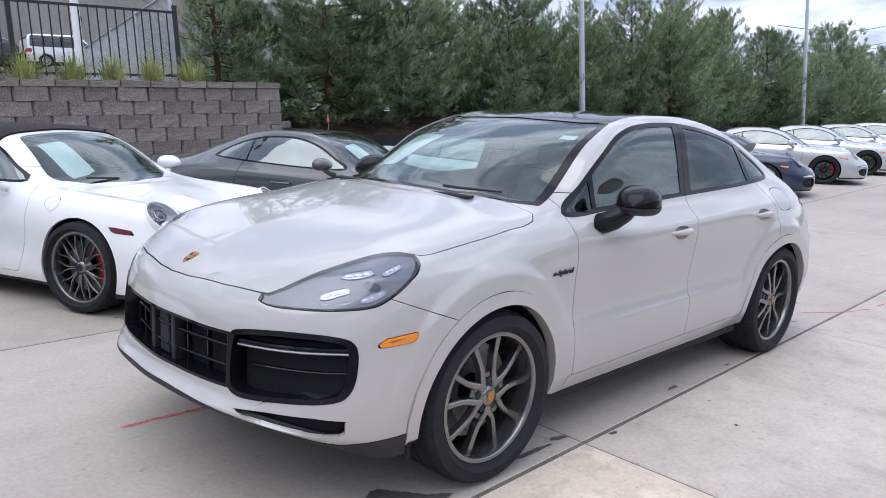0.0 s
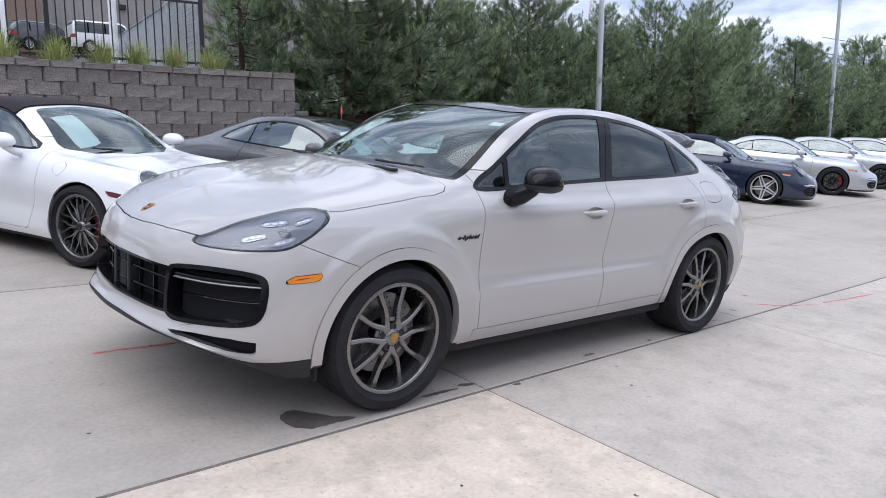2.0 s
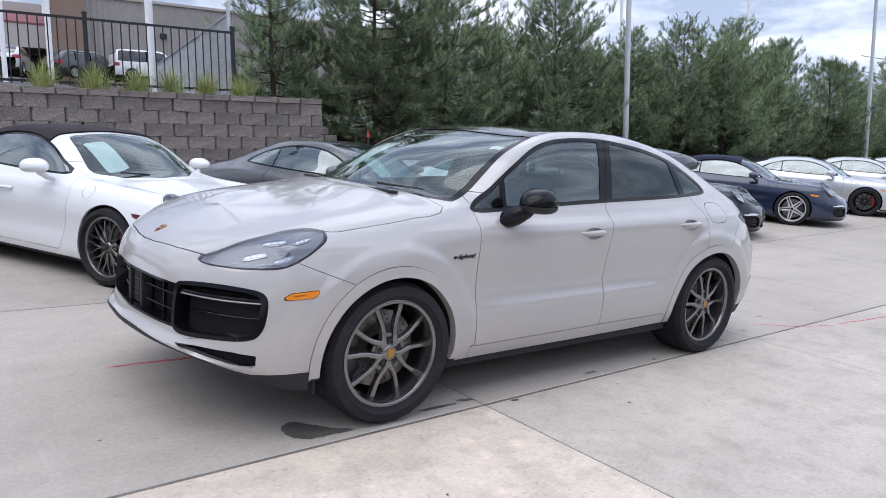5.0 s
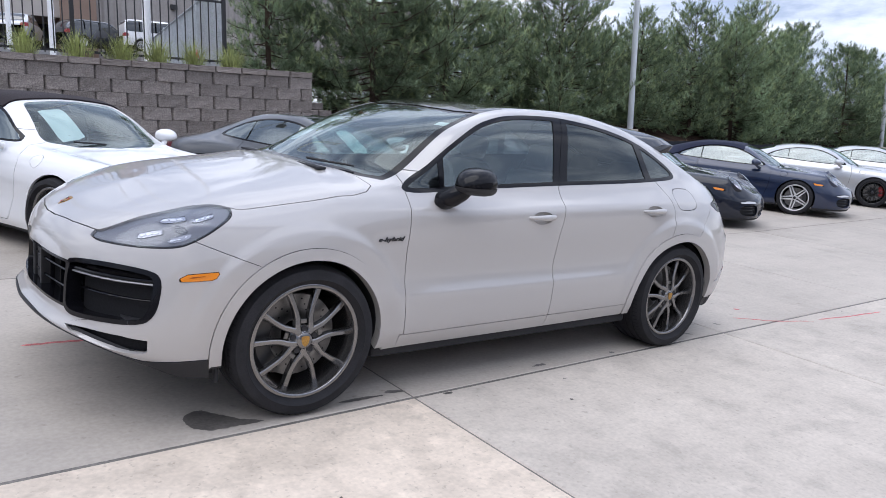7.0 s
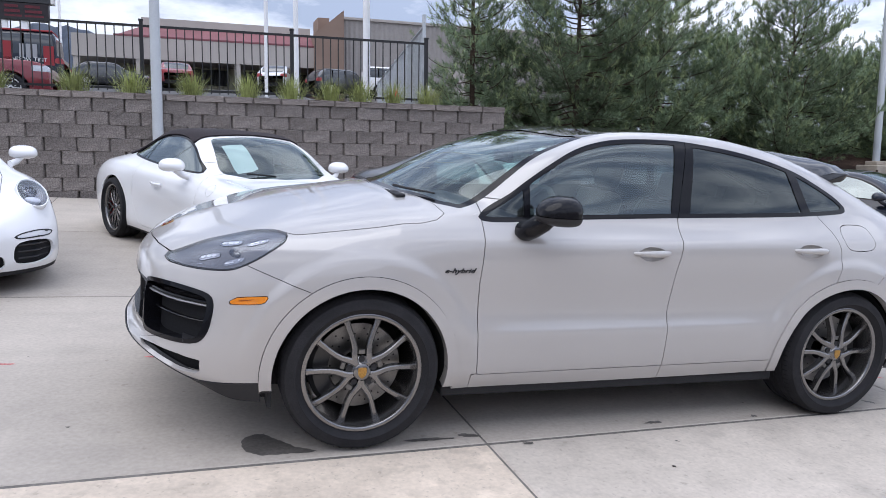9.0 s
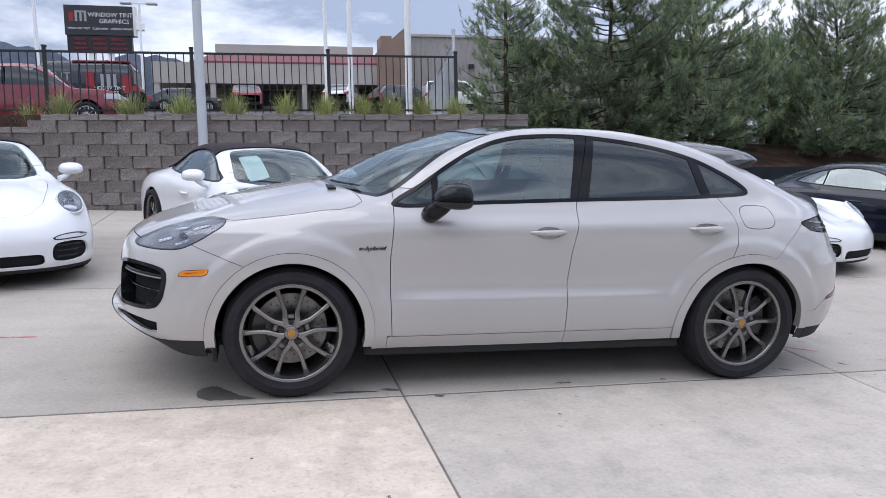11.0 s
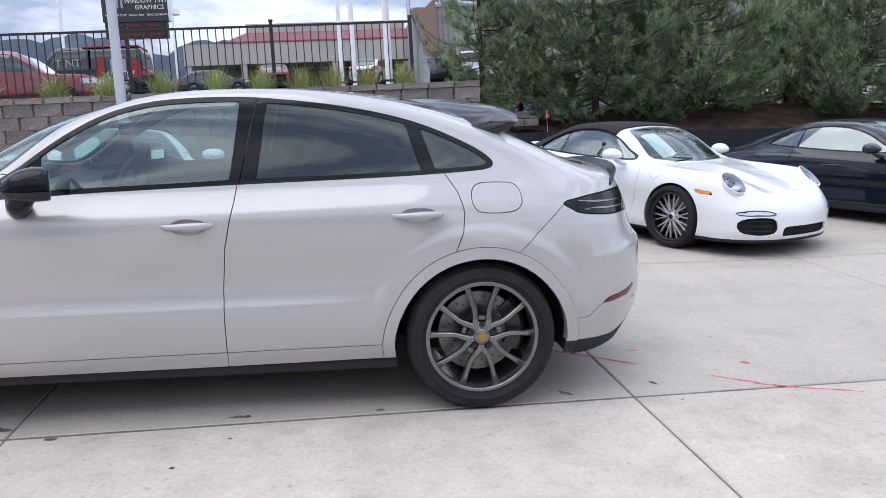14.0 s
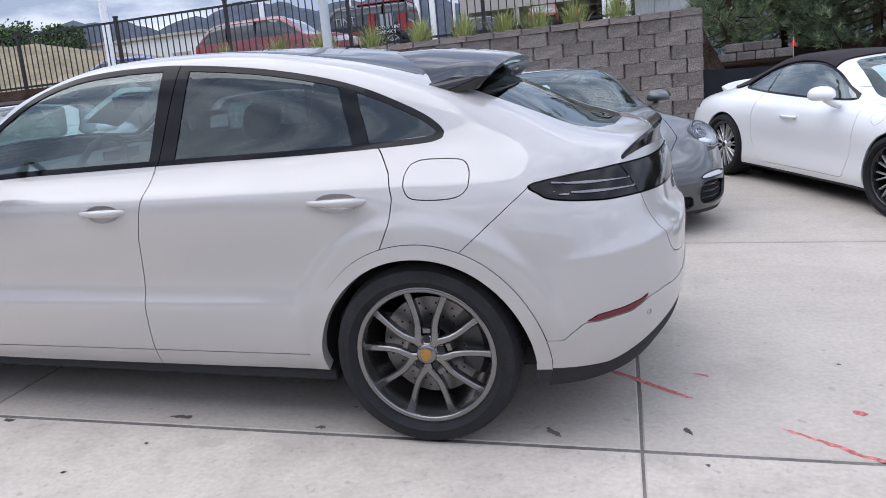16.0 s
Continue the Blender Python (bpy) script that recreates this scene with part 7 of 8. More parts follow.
def sign_tower():
    e = thing("roadside_sign", Matrix.Identity(4), "black roadside sign with white lettering over a red LED board", "sign")
    Y = 52.0
    face = at_box("sign_face", -15.05, -10.55, Y, Y + 0.7, 11.66, 13.70, "sign_black", e)
    at_box("sign_edge", -10.55, -10.35, Y, Y + 0.7, 11.66, 13.70, "white_ink", e)
    board = at_box("led_board", -14.95, -10.70, Y + 0.05, Y + 0.6, 10.50, 11.62, "led_board", e)
    for x in (-13.4, -12.2):
        at_box("post", x - 0.2, x + 0.2, Y + 0.15, Y + 0.55, 5.5, 10.5, "white_pole", e)
    at_box("floodlight", -10.3, -9.8, Y - 0.3, Y + 0.3, 12.05, 12.5, "white_pole", e)
    for body, x, z, size, name in (("WINDOW TINT", -12.02, 13.06, 0.41, "lettering"), ("GRAPHICS", -11.80, 12.62, 0.43, "lettering"), ("WINDOW TINT   CLEAR BRA   VEHICLE WRAPS", -12.72, 12.10, 0.20, "lettering")):
        o = obj(name, text_mesh(body, size, 0.01), "white_ink", face)
        o.matrix_basis = Matrix.Translation((x, Y - 0.02, z)) @ Matrix.Rotation(radians(90), 4, "X")
    for x0, x1, mk in ((-14.75, -14.45, "sign_red"), (-14.35, -14.2, "grey_ink"), (-14.05, -13.9, "grey_ink"), (-13.75, -13.6, "grey_ink")):
        at_box("logo_bar", x0, x1, Y - 0.03, Y, 12.6, 13.2, mk, face)
    at_box("logo_bar", -14.35, -13.6, Y - 0.03, Y, 13.2, 13.32, "grey_ink", face)
    for k in range(3):
        for x0, x1 in ((-14.5, -13.6), (-13.3, -12.3), (-12.1, -11.0)):
            at_box("led_line", x0, x1 - 0.1 * k, Y + 0.02, Y + 0.05, 10.66 + 0.32 * k, 10.84 + 0.32 * k, "led_dots", board)


sign_tower()


def plain_car(name, label, x, y, z, turn, L, W, H, belt, hood, ws, tail, paint, wheel=0.33):
    """A car seen from afar: ws and tail give the screen's foot and head and the rear's head and foot along it."""
    car = thing(name, pose(x, y, z, 0, 0, turn), label, "car", "cars beyond the fence")
    a, b = -L / 2, L / 2
    xs = [a, a + 0.10, a + 0.5, ws[0], ws[1], (ws[1] + tail[0]) / 2, tail[0], tail[1], b - 0.08, b]
    top = [0.60 * hood, hood * 0.88, hood * 0.97, hood, H, H + 0.02, H - 0.03, belt + 0.03, belt * 0.98, belt * 0.8]
    n = len(xs)
    wid = [0.72, 0.90, 0.98, 1, 1, 1, 1, 1, 0.94, 0.80]
    up = [max(0.0, t - belt) for t in top]
    net = [[(x, W / 2 * k * 0.95, 0.28) for x, k in zip(xs, wid)], [(x, W / 2 * k, min(0.62, t * 0.8)) for x, k, t in zip(xs, wid, top)],
           [(x, W / 2 * k * 0.96, min(belt, t * 0.97)) for x, k, t in zip(xs, wid, top)],
           [(x, W / 2 * k * (0.80 if u > 0.3 else 0.86), t - 0.05 * (u > 0.3)) for x, k, t, u in zip(xs, wid, top, up)], [(x, 0, t) for x, t in zip(xs, top)]]
    skin = grid_skin(net, 5, 5)
    fx, rx = a + 0.88, b - 0.95
    for q in (fx, rx):
        skin = skin.keep(lambda V, q=q: wheel + 0.06 - np.hypot(V[:, 0] - q, V[:, 2] - wheel))
    low, high = belt + 0.04, H - 0.09
    poly = [(ws[0] + 0.15, low), (ws[1] + 0.05, high), (tail[0] - 0.02, high), (tail[1] - 0.12, low)]
    win, skin = skin.carve(both(inside(poly), beyond(1, 0.3)))
    mid = (ws[1] + tail[0]) / 2
    for u, v in ((-9, mid - 0.35), (mid - 0.27, mid + 0.55), (mid + 0.63, 9)):
        panels(win.keep(lambda V: np.maximum(u - V[:, 0], V[:, 0] - v)), "side_window", "car_glass", car, 0.0, proud=-0.01)
    for u, v, nm in ((ws[0] + 0.08, ws[1] - 0.05, "windscreen"), (tail[0] + 0.05, tail[1] - 0.05, "rear_window")):
        g, skin = skin.carve(lambda V: np.maximum(np.maximum(u - V[:, 0], V[:, 0] - v), np.maximum(V[:, 1] - W * 0.36, belt + 0.02 - V[:, 2])))
        panel(whole(g), nm, "car_glass", car, 0.0, proud=-0.008)
    lamp, skin = skin.carve(both(lambda V: np.maximum(V[:, 0] - (a + 0.42), np.abs(V[:, 2] - hood * 0.80) - 0.07), beyond(1, W * 0.27)))
    panels(lamp, "headlight", "reflector", car, 0.01)
    rear, skin = skin.carve(both(lambda V: np.maximum((b - 0.28) - V[:, 0], np.abs(V[:, 2] - belt * 0.85) - 0.10), beyond(1, W * 0.30)))
    panels(rear, "tail_light", "sign_red", car, 0.01)
    panel(whole(skin), "body_shell", paint, car, 0.02)
    part("underbody", box_bm(L - 0.7, W - 0.35, 0.2, 0, 0, 0.32), "matt_black", car)
    for q in (fx, rx):
        for s in (-1, 1):
            add_wheel(car, "five", q, s * (W / 2 - 0.12), wheel, wheel * 0.66, 0.2, {"rim": "rim_silver", "caliper": "caliper_dark", "cap": "satin_black"}, 0, s > 0)
    return car


plain_car("suv", "red SUV parked behind the iron fence", -7.70, 17.0, 2.70, 180, 4.85, 1.85, 1.68, 1.08, 1.05, (-1.25, -0.35), (1.75, 2.30), "red_paint", 0.35)
plain_car("van", "white delivery van before the ribbed building", 10.5, 42.0, 5.62, 180, 4.4, 1.8, 1.75, 1.02, 0.98, (-1.35, -0.55), (1.95, 2.12), "white_paint")
plain_car("suv", "dark SUV beside the white van", 7.3, 43.2, 5.62, 200, 4.5, 1.85, 1.6, 1.0, 0.98, (-1.2, -0.4), (1.6, 2.15), "dark_car")
plain_car("car", "grey car before the shop bays", 3.3, 42.5, 5.60, 250, 4.4, 1.8, 1.5, 0.98, 0.95, (-1.2, -0.3), (1.3, 1.9), "silver_paint")
plain_car("car", "red car before the shop bays", -2.8, 43.0, 5.55, 275, 4.4, 1.8, 1.5, 0.98, 0.95, (-1.2, -0.3), (1.3, 1.9), "red_paint")
plain_car("car", "dark car before the shop", -6.4, 43.0, 5.45, 190, 4.4, 1.8, 1.45, 0.95, 0.92, (-1.2, -0.3), (1.2, 1.9), "dark_car")
plain_car("car", "blue car behind the iron fence", -15.3, 21.0, 2.85, 200, 4.4, 1.8, 1.45, 0.95, 0.92, (-1.2, -0.3), (1.2, 1.9), "car_blue")
plain_car("car", "white car behind the iron fence", -12.6, 25.0, 3.3, 185, 4.4, 1.8, 1.45, 0.95, 0.92, (-1.2, -0.3), (1.2, 1.9), "white_paint")


def wrapped_truck():
    """The black service truck with red panels and white lettering."""
    car = plain_car("truck", "black service truck with red panels and white lettering", -8.8, 28.0, 4.05, 0, 4.6, 1.9, 2.05, 1.15, 1.2, (-1.75, -1.2), (1.95, 2.1), "black_paint", 0.40)
    at_box("red_panel", -0.2, 1.95, -0.80, 0.80, 2.03, 2.10, "sign_red", car, "red roof panel", 0.02)
    at_box("red_panel", 0.30, 0.62, -0.965, -0.93, 0.75, 1.62, "sign_red", car)
    at_box("red_panel", -1.4, 0.2, -0.965, -0.93, 0.86, 0.96, "sign_red", car)
    at_box("red_panel", 1.65, 2.0, -0.955, -0.93, 0.80, 1.50, "sign_red", car)
    o = obj("lettering", text_mesh("TINT", 0.45, 0.01), "grey_ink", car)
    o.matrix_basis = Matrix.Translation((-0.75, -0.90, 1.42)) @ Matrix.Rotation(radians(90), 4, "X")
    for k in range(3):
        at_box("logo_bar", 0.85 + 0.22 * k, 1.0 + 0.22 * k, -0.93, -0.90, 1.05, 1.55, "grey_ink", car)
    for body, z in (("WINDOW TINT", 0.98), ("GRAPHICS", 0.80)):
        o = obj("lettering", text_mesh(body, 0.20, 0.01), "white_ink", car)
        o.matrix_basis = Matrix.Translation((1.05, -0.955, z)) @ Matrix.Rotation(radians(90), 4, "X")


wrapped_truck()


def mast(x, y, z, h, r, label, heads=False):
    e = thing("white_mast", pose(x, y, z), label, "mast", "white masts beyond the fence")
    bm = bmesh.new()
    add_cyl(bm, r, r * 0.75, (0, 0, 0), (0, 0, h), 16)
    part("pole", bm, "white_pole", e, "", True)
    part("base", box_bm(r * 5, r * 5, 0.25, 0, 0, 0.05, 0.02), "white_pole", e)
    if heads:
        part("arm", box_bm(1.3, 0.08, 0.08, 0, 0, h), "white_pole", e)
        for s in (-1, 1):
            part("lamp_head", box_bm(0.7, 0.4, 0.14, s * 0.8, 0, h, 0.03), "galv", e)


mast(2.24, 14.67, 2.55, 12, 0.095, "white flagpole just behind the iron fence")
mast(1.60, 23.0, 3.2, 14, 0.095, "white flagpole beyond the iron fence")
mast(1.23, 29.7, 4.0, 15, 0.095, "white flagpole farther beyond the fence")
mast(-12.1, 15.0, 2.7, 9, 0.11, "white mast behind the iron fence")
mast(-11.8, 24.0, 3.6, 12, 0.10, "white mast beyond the iron fence")
mast(-12.6, 36.0, 5.0, 14, 0.10, "white mast beyond the iron fence")
mast(27.4, 20.5, 1.6, 10.5, 0.09, "white mast behind the pines", True)
mast(39.4, 20.5, 1.2, 13.5, 0.10, "white mast behind the pines")
mast(-9.46, 47.8, 5.8, 7.2, 0.10, "white light mast with two heads", True)


def ridge():
    """The far wooded mountains as a relief that fades into the plain."""
    V, F = [], []
    n = 150
    for k in range(n + 1):
        az = radians(-75 + 100 * k / n)
        a = math.degrees(az)
        top = 8.6 + 0.5 * math.sin(a * 0.23 + 1.0) + 0.35 * math.sin(a * 0.61) + 0.18 * math.sin(a * 1.7 + 0.4) + 0.10 * math.sin(a * 3.9) + 0.06 * math.sin(a * 8.3)
        top += 0.9 * math.exp(-((a + 15) / 3.0) ** 2) + 0.7 * math.exp(-((a + 9) / 2.0) ** 2)
        top *= min(1.0, max(0.25, (30 - a) / 22))
        for d, f in ((700, 0.0), (1000, 0.45 + 0.08 * math.sin(a * 2.1)), (1300, 0.78 + 0.06 * math.sin(a * 3.3 + 1)), (1600, 1.0), (1900, 0.6)):
            V.append((d * math.sin(az), d * math.cos(az), d * math.tan(radians(top)) * f - 20 * (f == 0)))
    for k in range(n):
        for i in range(4):
            a = 5 * k + i
            F.append((a, a + 5, a + 6, a + 1))
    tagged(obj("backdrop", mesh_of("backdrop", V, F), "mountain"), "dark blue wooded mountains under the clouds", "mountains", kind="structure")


ridge()


def far_bank():
    """The dry bank and the white warehouse that close the view past the wall's low end."""
    V, F = [], []
    xs = np.linspace(-95, -24, 37)
    for x in xs:
        top = float(np.interp(x, (-95, -50, -44, -36, -30, -24), (10.4, 9.9, 9.5, 8.2, 6.8, 5.2))) + 0.12 * math.sin(x * 1.3)
        for y, f in ((26, 0.0), (33, 0.35), (40, 0.78), (45, 1.0), (50, 1.0), (58, 0.7)):
            base = ground_h(x, y) - 0.3
            V.append((x, y, base + max(0, top - base) * f + 0.15 * math.sin(x * 0.9 + y)))
    for k in range(len(xs) - 1):
        for i in range(5):
            a = 6 * k + i
            F.append((a, a + 6, a + 7, a + 1))
    tagged(obj("dry_bank", mesh_of("dry_bank", V, F), "hill_grass"), "dry brown grass bank beyond the fence", "bank", kind="structure")
    e = thing("warehouse", Matrix.Identity(4), "long low white warehouse behind the dry bank", "building")
    at_box("wall", -54.0, -36.5, 60, 72, 5.5, 10.85, "white_ink", e)
    at_box("roof", -54.3, -36.2, 59.7, 72.3, 10.85, 11.10, "stucco", e)
    for k in range(4):
        at_box("door", -52 + 4 * k, -50 + 4 * k, 59.93, 60.0, 6.5, 9.3, "stucco", e)


far_bank()


def broad_tree(x, y, z, top, r, seed):
    """A round-headed tree: trunk with forking limbs, and a crown of many small leaves in clumps."""
    rnd = random.Random(seed)
    e = thing("broadleaf_tree", pose(x, y, z), "green broad-leaved tree beyond the dry bank", "tree", "trees beyond the bank")
    bm = bmesh.new()
    h = top - z
    add_cyl(bm, 0.22, 0.12, (0, 0, -0.3), (0.1, 0, h * 0.5), 8)
    V, F = [], []
    for _ in range(26):
        d = Vector((rnd.gauss(0, 1), rnd.gauss(0, 1), rnd.gauss(0, 0.8))).normalized()
        c = Vector((0, 0, h - r)) + Vector((d.x * r, d.y * r, d.z * r * 0.9)) * rnd.uniform(0.4, 0.85)
        add_cyl(bm, 0.05, 0.02, (0.1, 0, h * 0.45), c, 5)
        for _ in range(120):
            p = c + Vector((rnd.gauss(0, 1), rnd.gauss(0, 1), rnd.gauss(0, 0.8))) * r * 0.20
            u = Vector((rnd.gauss(0, 1), rnd.gauss(0, 1), rnd.gauss(0, 1))).normalized() * 0.16
            v = u.orthogonal() * 0.6
            i = len(V)
            V += [p - u, p - v, p + u, p + v]
            F.append((i, i + 1, i + 2, i + 3))
    part("trunk", bm, "bark", e)
    tagged(obj("crown", mesh_of("crown", V, F, False), "leaf", e), kind="stuff")


broad_tree(-57.0, 59, 8.0, 14.2, 2.6, 1)
broad_tree(-60.5, 60, 8.0, 13.4, 2.4, 2)
broad_tree(-52.0, 58.5, 8.0, 13.1, 1.7, 3)
broad_tree(-49.8, 58, 8.0, 12.9, 1.5, 4)


# ---- grasses along the wall, marker flags, stones ----
def grass_mesh(seed):
    rnd = random.Random(seed)
    V, F = [], []
    for _ in range(260):
        a, r = rnd.uniform(0, 6.3), rnd.uniform(0, 0.27)
        b = Vector((r * math.cos(a), r * math.sin(a) * 0.7, 0))
        lean = Vector((math.cos(a), math.sin(a), 0)) * rnd.uniform(0.02, 0.34)
        h, w = rnd.uniform(0.20, 0.50) * (1.1 - 1.4 * r), Vector((-math.sin(a), math.cos(a), 0)) * 0.0045
        i = len(V)
        V += [b - w, b + w, b + lean * 0.35 + Vector((0, 0, h * 0.6)) + w * 0.8, b + lean * 0.35 + Vector((0, 0, h * 0.6)) - w * 0.8, b + lean + Vector((0, 0, h))]
        F += [(i, i + 1, i + 2, i + 3), (i + 3, i + 2, i + 4)]
    return mesh_of("foliage", V, F, False)


TUFTS = [grass_mesh(s) for s in (1, 2, 3)]
for k, x in enumerate((-7.6, -6.8, -5.5, -5.0, -3.86, -3.0, -2.08, -1.17, -0.44, 0.25, 0.80, 1.41, 2.09)):
    low = x < -4.9
    e = thing("grass_tuft", pose(x, 8.98 + 0.05 * math.sin(7 * x), TOP + 0.04 - (0.2 if x < -5.2 else 0), 0, 0, 40 * k), "clump of green ornamental grass on the wall", "grass", "grass clumps along the wall")
    o = obj("foliage", TUFTS[k % 3], "grass", e)
    tagged(o, kind="stuff")


def pin_flag(x, y, z):
    e = thing("marker_flag", pose(x, y, z), "small red marker flag on a wire", "flag", "red marker flags")
    bm = bmesh.new()
    add_cyl(bm, 0.004, 0.004, (0, 0, -0.3), (0, 0, 0.16), 6)
    part("wire", bm, "galv", e)
    bm = bmesh.new()
    v = [bm.verts.new(p) for p in ((0, 0, 0.17), (0.02, -0.01, 0.02), (0.055, 0.01, -0.01), (-0.03, 0.01, 0.0))]
    bm.faces.new((v[0], v[1], v[2]))
    bm.faces.new((v[0], v[3], v[1]))
    part("flag", bm, "flag_red", e)


p = lot(4.58, 8.87, 1.26)
pin_flag(p.x, p.y, p.z)
pin_flag(1.45, 8.9, TOP + 0.16)
pin_flag(-5.35, 8.9, TOP + 0.0)


def stone_stack():
    e = thing("stone_stack", pose(4.4, 10.8, 1.70, 0, 0, -4), "low stack of grey-brown wall blocks on the bank", "stones")
    rnd = random.Random(4)
    for row in range(2):
        for k in range(4 - row):
            part("block", box_bm(0.30, 0.22, 0.15, -0.46 + 0.31 * k + 0.12 * row, rnd.uniform(-0.02, 0.02), 0.02 + 0.16 * row, 0.018), "block", e)


stone_stack()


def cables():
    e = thing("overhead_cable", Matrix.Identity(4), "thin overhead cables high beyond the pines", "cable")
    for k, (z0, z1) in enumerate(((19.5, 27.0), (16.6, 22.3), (15.9, 21.3))):
        pts = [(150 + 90 * t, 60.0, z0 + (z1 - z0) * t - 2.2 * math.sin(math.pi * t)) for t in np.linspace(0, 1, 14)]
        V, F = tube(pts, 0.07, 5)
        obj("wire", mesh_of("wire", V, F), "cable", e)


cables()


# ---- stains and paint marks on the slabs ----
def blot(name, pts, material, label, category, z=0.0015):
    """A flat mark with an uneven edge, lying on the slabs."""
    rnd = random.Random(int(abs(pts[0][0]) * 1000))
    loop = smooth_loop(pts, 6)
    loop = [(x + rnd.uniform(-1, 1) * 0.006, y + rnd.uniform(-1, 1) * 0.006) for x, y in loop]
    bm = bmesh.new()
    bm.faces.new([bm.verts.new((x, y, lift(x, y) + z)) for x, y in loop])
    o = part(name, bm, material, None)
    o.matrix_basis = LOT.copy()
    return tagged(o, label, category)


def stroke(pts, w, label):
    a = [Vector(p) for p in pts]
    left, right = [], []
    for k, p in enumerate(a):
        d = (a[min(k + 1, len(a) - 1)] - a[max(k - 1, 0)]).normalized()
        n = Vector((-d.y, d.x)) * w * (0.55 if k in (0, len(a) - 1) else 1)
        left.append(p + n)
        right.append(p - n)
    blot("paint_mark", [tuple(q) for q in left + right[::-1]], "red_mark", label, "paint mark")


RED = "faded red spray line on the concrete"
stroke([(2.05, -0.13), (2.2, -0.235), (2.35, -0.345), (2.48, -0.44)], 0.013, RED)
stroke([(2.52, -0.19), (2.58, -0.21)], 0.012, RED)
stroke([(2.84, -0.69), (3.0, -0.795), (3.13, -0.88), (3.5, -1.01)], 0.011, RED)
stroke([(3.72, -1.02), (4.2, -1.07), (4.7, -1.10)], 0.014, RED)
stroke([(5.26, -1.07), (5.5, -1.03), (5.76, -1.01)], 0.012, RED)
stroke([(-2.44, 0.51), (-2.25, 0.505), (-2.0, 0.49), (-1.8, 0.48)], 0.016, RED)
stroke([(-3.6, 0.46), (-3.38, 0.45), (-3.17, 0.45)], 0.014, RED)
blot("paint_spot", [(3.115, -0.505), (3.13, -0.485), (3.16, -0.495), (3.168, -0.52), (3.14, -0.53)], "red_mark", "faded red spray spot on the concrete", "paint mark")
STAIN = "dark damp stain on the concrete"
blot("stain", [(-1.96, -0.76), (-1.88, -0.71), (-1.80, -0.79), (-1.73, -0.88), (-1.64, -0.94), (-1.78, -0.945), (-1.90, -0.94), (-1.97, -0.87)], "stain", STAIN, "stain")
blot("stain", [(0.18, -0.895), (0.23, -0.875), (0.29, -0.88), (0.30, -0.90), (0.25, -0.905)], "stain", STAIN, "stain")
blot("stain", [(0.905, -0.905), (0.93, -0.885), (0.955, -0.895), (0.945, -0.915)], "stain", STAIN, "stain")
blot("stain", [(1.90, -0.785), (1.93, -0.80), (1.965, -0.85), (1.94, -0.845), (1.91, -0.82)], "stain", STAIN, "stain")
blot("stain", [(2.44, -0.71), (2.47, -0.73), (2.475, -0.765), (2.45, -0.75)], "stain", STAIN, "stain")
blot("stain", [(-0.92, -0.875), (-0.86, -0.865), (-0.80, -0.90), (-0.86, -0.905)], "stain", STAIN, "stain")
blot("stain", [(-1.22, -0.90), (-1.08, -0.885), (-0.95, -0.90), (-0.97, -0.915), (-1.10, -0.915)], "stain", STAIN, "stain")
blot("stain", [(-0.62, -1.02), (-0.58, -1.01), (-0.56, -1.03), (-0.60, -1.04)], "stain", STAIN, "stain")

rnd_s = random.Random(21)
for k in range(16):
    x, y, r = rnd_s.uniform(-4.2, 4.6), rnd_s.uniform(-3.6, 0.9), rnd_s.uniform(0.003, 0.008)
    pts = [(x + r * rnd_s.uniform(0.6, 1.4) * math.cos(a), y + r * rnd_s.uniform(0.6, 1.4) * math.sin(a)) for a in (0, 1.1, 2.2, 3.3, 4.4, 5.4)]
    blot("spot", pts, "stain", "small dark spot on the concrete", "stain")

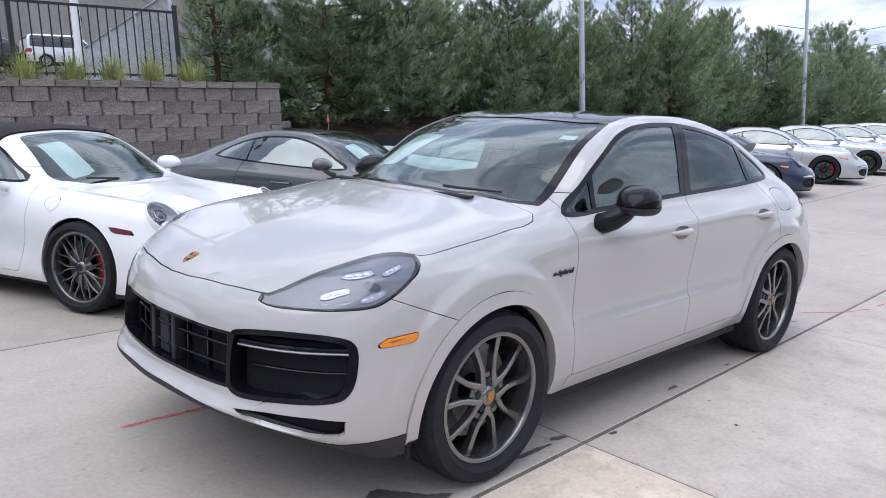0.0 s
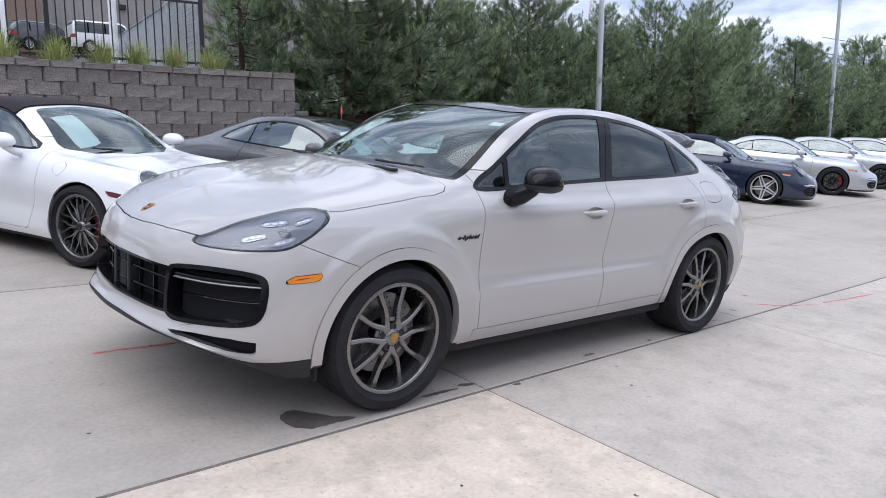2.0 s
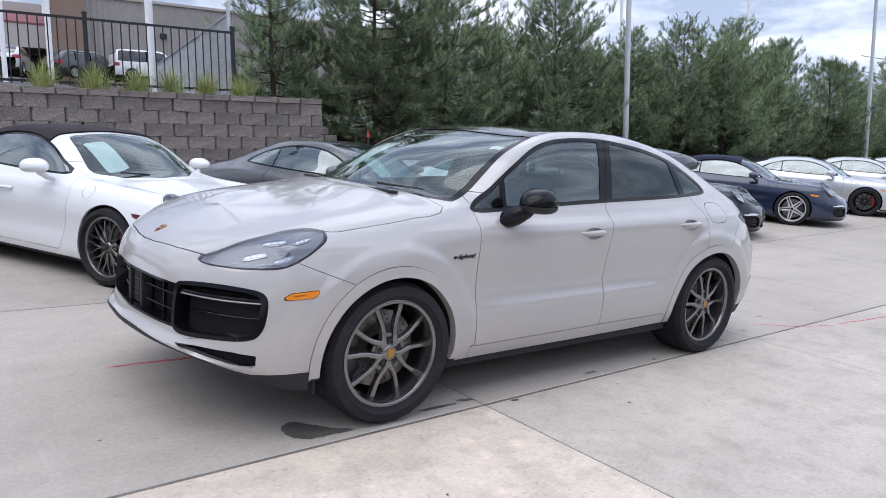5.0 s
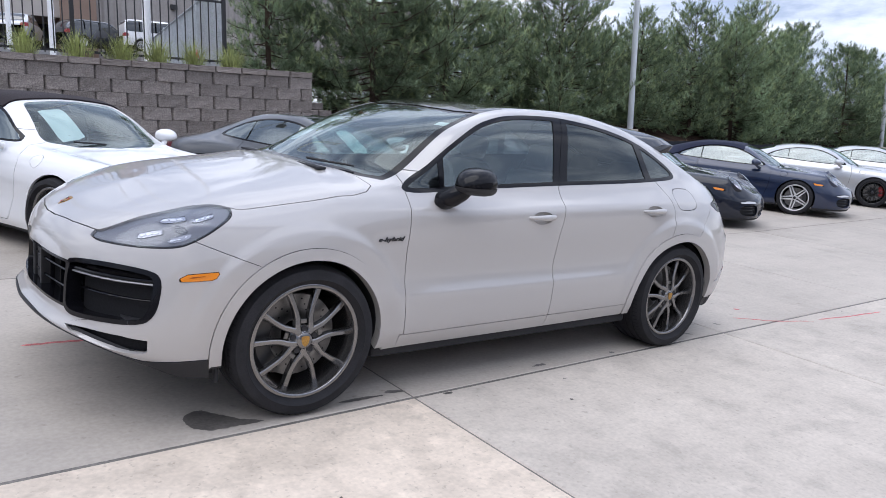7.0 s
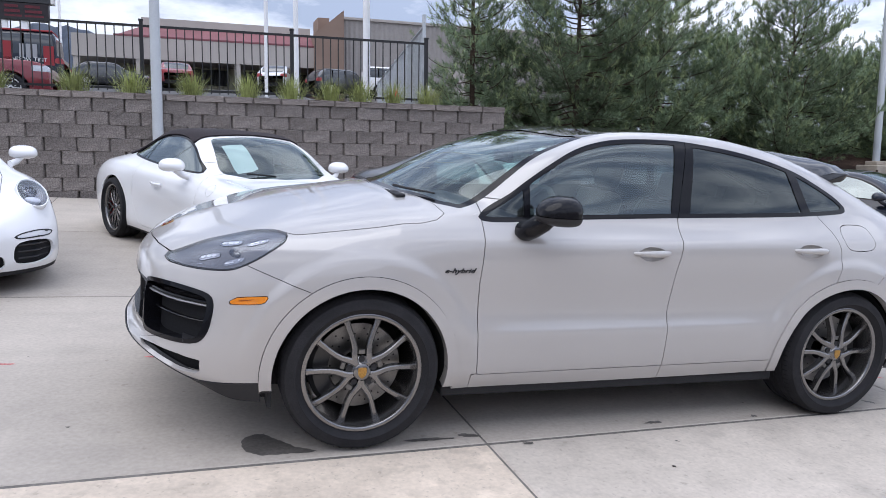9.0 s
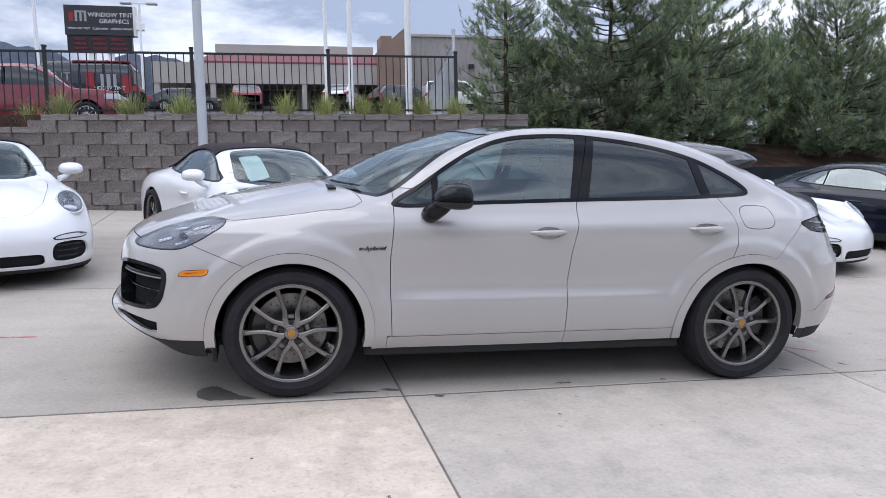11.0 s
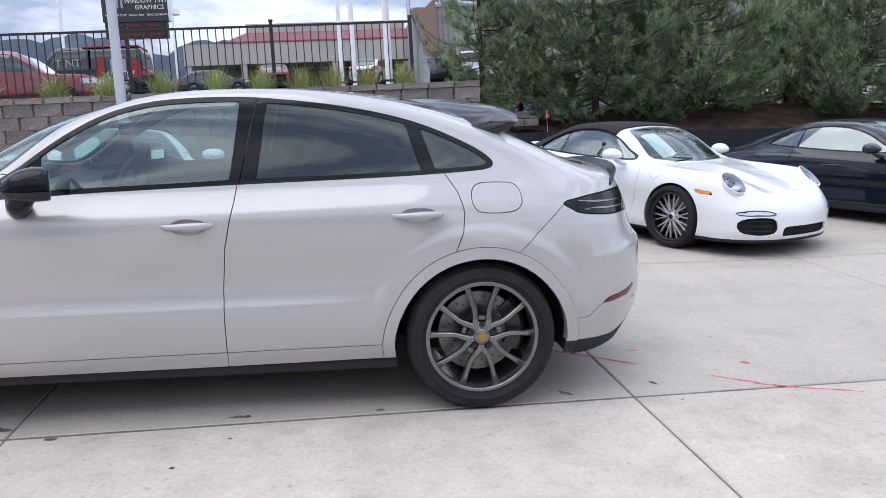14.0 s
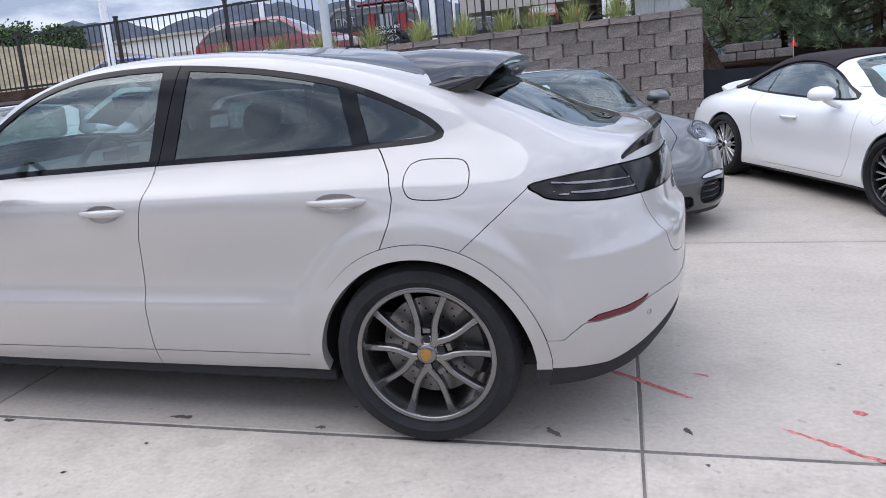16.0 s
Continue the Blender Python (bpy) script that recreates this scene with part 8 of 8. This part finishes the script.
# ---- the pieces of the setting: wall blocks and concrete slabs ----
def rough_block(seed, w, h, d, amp):
    """A split-faced block: its front is broken stone."""
    rnd = random.Random(seed)
    us, vs = [0, 0.045, 0.16, 0.34, 0.52, 0.70, 0.86, 0.955, 1], [0, 0.05, 0.34, 0.66, 0.95, 1]
    nx, nz = len(us) - 1, len(vs) - 1
    V, F = [], []
    lean, tip = rnd.uniform(-0.5, 0.5), rnd.uniform(-0.4, 0.4)
    for j, v in enumerate(vs):
        for i, u in enumerate(us):
            # the split face stands proud and falls back to deep notches at its ends
            side, flat = i in (0, nx), j in (0, nz)
            y = -amp * (0.7 + 1.6 * lean * (u - 0.5) + tip * (v - 0.5)) + rnd.uniform(-0.007, 0.007)
            y = 0.022 + rnd.uniform(-0.008, 0.010) if side else (0.9 * y if flat else y)
            du = 0 if side else rnd.uniform(-0.006, 0.006)
            V.append(((u - 0.5) * w + du, y, (v - 0.5) * h + (0 if flat else rnd.uniform(-0.005, 0.005))))
    for j in range(nz):
        for i in range(nx):
            a = j * (nx + 1) + i
            F.append((a, a + 1, a + nx + 2, a + nx + 1))
    b = len(V)
    V += [(-w / 2, d, -h / 2), (w / 2, d, -h / 2), (w / 2, d, h / 2), (-w / 2, d, h / 2)]
    F += [(b, b + 3, b + 2, b + 1)]
    bot, top = list(range(nx + 1)), list(range(nz * (nx + 1), (nz + 1) * (nx + 1)))
    F += [tuple(bot[::-1] + [b, b + 1])[::-1] if False else tuple([b + 1] + bot[::-1] + [b]), tuple([b + 3] + top + [b + 2])]
    lft, rgt = [j * (nx + 1) for j in range(nz + 1)], [j * (nx + 1) + nx for j in range(nz + 1)]
    F += [tuple([b] + lft + [b + 3]), tuple([b + 2] + rgt[::-1] + [b + 1])]
    return mesh_of("block", V, F, False)


def block_wall():
    a, b = lot(WALL_END, WALL_Y, 1.93), lot(-5.19, 8.45, 1.54)
    d = Vector((b.x - a.x, b.y - a.y, 0)).normalized()
    face = Vector((-d.y, d.x, 0)) if -d.y * 0 + d.x < 0 else Vector((d.y, -d.x, 0))
    face = face if face.y < 0 else -face
    turn = math.degrees(math.atan2(-face.x, face.y) + math.pi)
    wall = thing("wall_blocks", Matrix.Identity(4), "retaining wall of brown-grey split-face concrete blocks", "wall", kind="structure")
    W, H = 0.457, 0.203
    meshes = [rough_block(s, W - 0.003, H - 0.002, 0.30, 0.026) for s in range(6)]
    half = [rough_block(s + 20, W / 2 - 0.005, H - 0.004, 0.30, 0.02) for s in range(3)]
    caps = [rough_block(s + 40, 0.44, 0.095, 0.36, 0.012) for s in range(3)]
    rnd = random.Random(9)
    o = Vector((a.x, a.y, 0))
    for row in range(10):
        z = TOP - 0.10 - H * (row + 0.5)
        n = 37
        for k in range(n):
            s = (k + 0.5) * W - (W / 2 if row % 2 else 0)
            me = rnd.choice(meshes)
            if k == 0 and row % 2:
                me, s = rnd.choice(half), W / 4
            p = o + d * s + face * rnd.uniform(-0.009, 0.009)
            if row == 0 and s > 8.5:
                continue
            if z + H / 2 < ground_h(WALL_END - s, 8.3) - 0.02:
                continue
            ob = obj("block", me, "block", wall, m=pose(p.x, p.y, z, 0, 0, turn))
    for k in range(36):
        s = 0.22 + 0.446 * k
        p = o + d * s + face * 0.03
        z = TOP - 0.05 - (H if s > 8.5 else 0)
        obj("cap_block", rnd.choice(caps), "cap_block", wall, m=pose(p.x, p.y, z, 0, 0, turn))
    # the return at the wall's end
    for row in range(10):
        z = TOP - 0.10 - H * (row + 0.5)
        for k in range(5):
            p = o - face * (0.32 + W * (k + (0.0 if row % 2 else 0.5))) + d * (0.012 * row * 0)
            obj("block", rnd.choice(meshes), "block", wall, m=pose(p.x, p.y, z, 0, 0, turn + 90))
    for k in range(4):
        p = o - face * (0.5 + 0.446 * k) - d * 0.02
        obj("cap_block", rnd.choice(caps), "cap_block", wall, m=pose(p.x, p.y, TOP - 0.05, 0, 0, turn + 90))


block_wall()


def slabs():
    pave = thing("pavement", LOT.copy(), "pale concrete slabs of the car lot with dark joints", "pavement", kind="structure")
    g, gy2 = 0.006, 0.011
    for i in range(-8, 15):
        for j in range(-7, 3):
            V = []
            for di, dj in ((0, 0), (1, 0), (1, 1), (0, 1)):
                y = joint_y(j + dj, joint_x(i + di, 0))
                x = joint_x(i + di, y)
                y = min(joint_y(j + dj, x), 8.36)
                V.append([x + (g if di == 0 else -g), y + (gy2 if dj == 0 else -gy2), lift(x, y)])
            top = [tuple(v) for v in V]
            inner = [(x + (0.006 if k in (0, 3) else -0.006), y + (0.006 if k in (0, 1) else -0.006), z) for k, (x, y, z) in enumerate(top)]
            edge = [(x, y, z - 0.005) for x, y, z in top]
            low = [(x, y, z - 0.12) for x, y, z in top]
            allv = inner + edge + low
            F = [(0, 1, 2, 3)] + [(k + 4, (k + 1) % 4 + 4, (k + 1) % 4, k) for k in range(4)] + [(k + 8, (k + 1) % 4 + 8, (k + 1) % 4 + 4, k + 4) for k in range(4)]
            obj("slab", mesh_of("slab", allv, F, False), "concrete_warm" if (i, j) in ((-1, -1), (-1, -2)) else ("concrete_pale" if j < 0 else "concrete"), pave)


slabs()


def joint_fillers():
    """Sealant strips in the joints between the slabs."""
    fill = thing("joint_sealant", LOT.copy(), "dark sealant in the joints between the slabs", "joint", kind="structure")
    for j in range(-6, 3):
        V, F = [], []
        for i in range(-16, 31):
            x = joint_x(i / 2, 0)
            y = joint_y(j, x)
            V += [(x, y - 0.014, lift(x, y) - 0.004), (x, y + 0.014, lift(x, y) - 0.004)]
        F = [(2 * k, 2 * k + 2, 2 * k + 3, 2 * k + 1) for k in range(len(V) // 2 - 1)]
        obj("sealant_strip", mesh_of("sealant_strip", V, F, False), "joint", fill)
    for i in range(-7, 15):
        V = []
        for j in range(-14, 7):
            y = min(8.3, joint_y(j / 2, joint_x(i, 0)))
            x = joint_x(i, y)
            V += [(x - 0.009, y, lift(x, y) - 0.005), (x + 0.009, y, lift(x, y) - 0.005)]
        F = [(2 * k, 2 * k + 1, 2 * k + 3, 2 * k + 2) for k in range(len(V) // 2 - 1)]
        obj("sealant_strip", mesh_of("sealant_strip", V, F, False), "joint", fill)


joint_fillers()
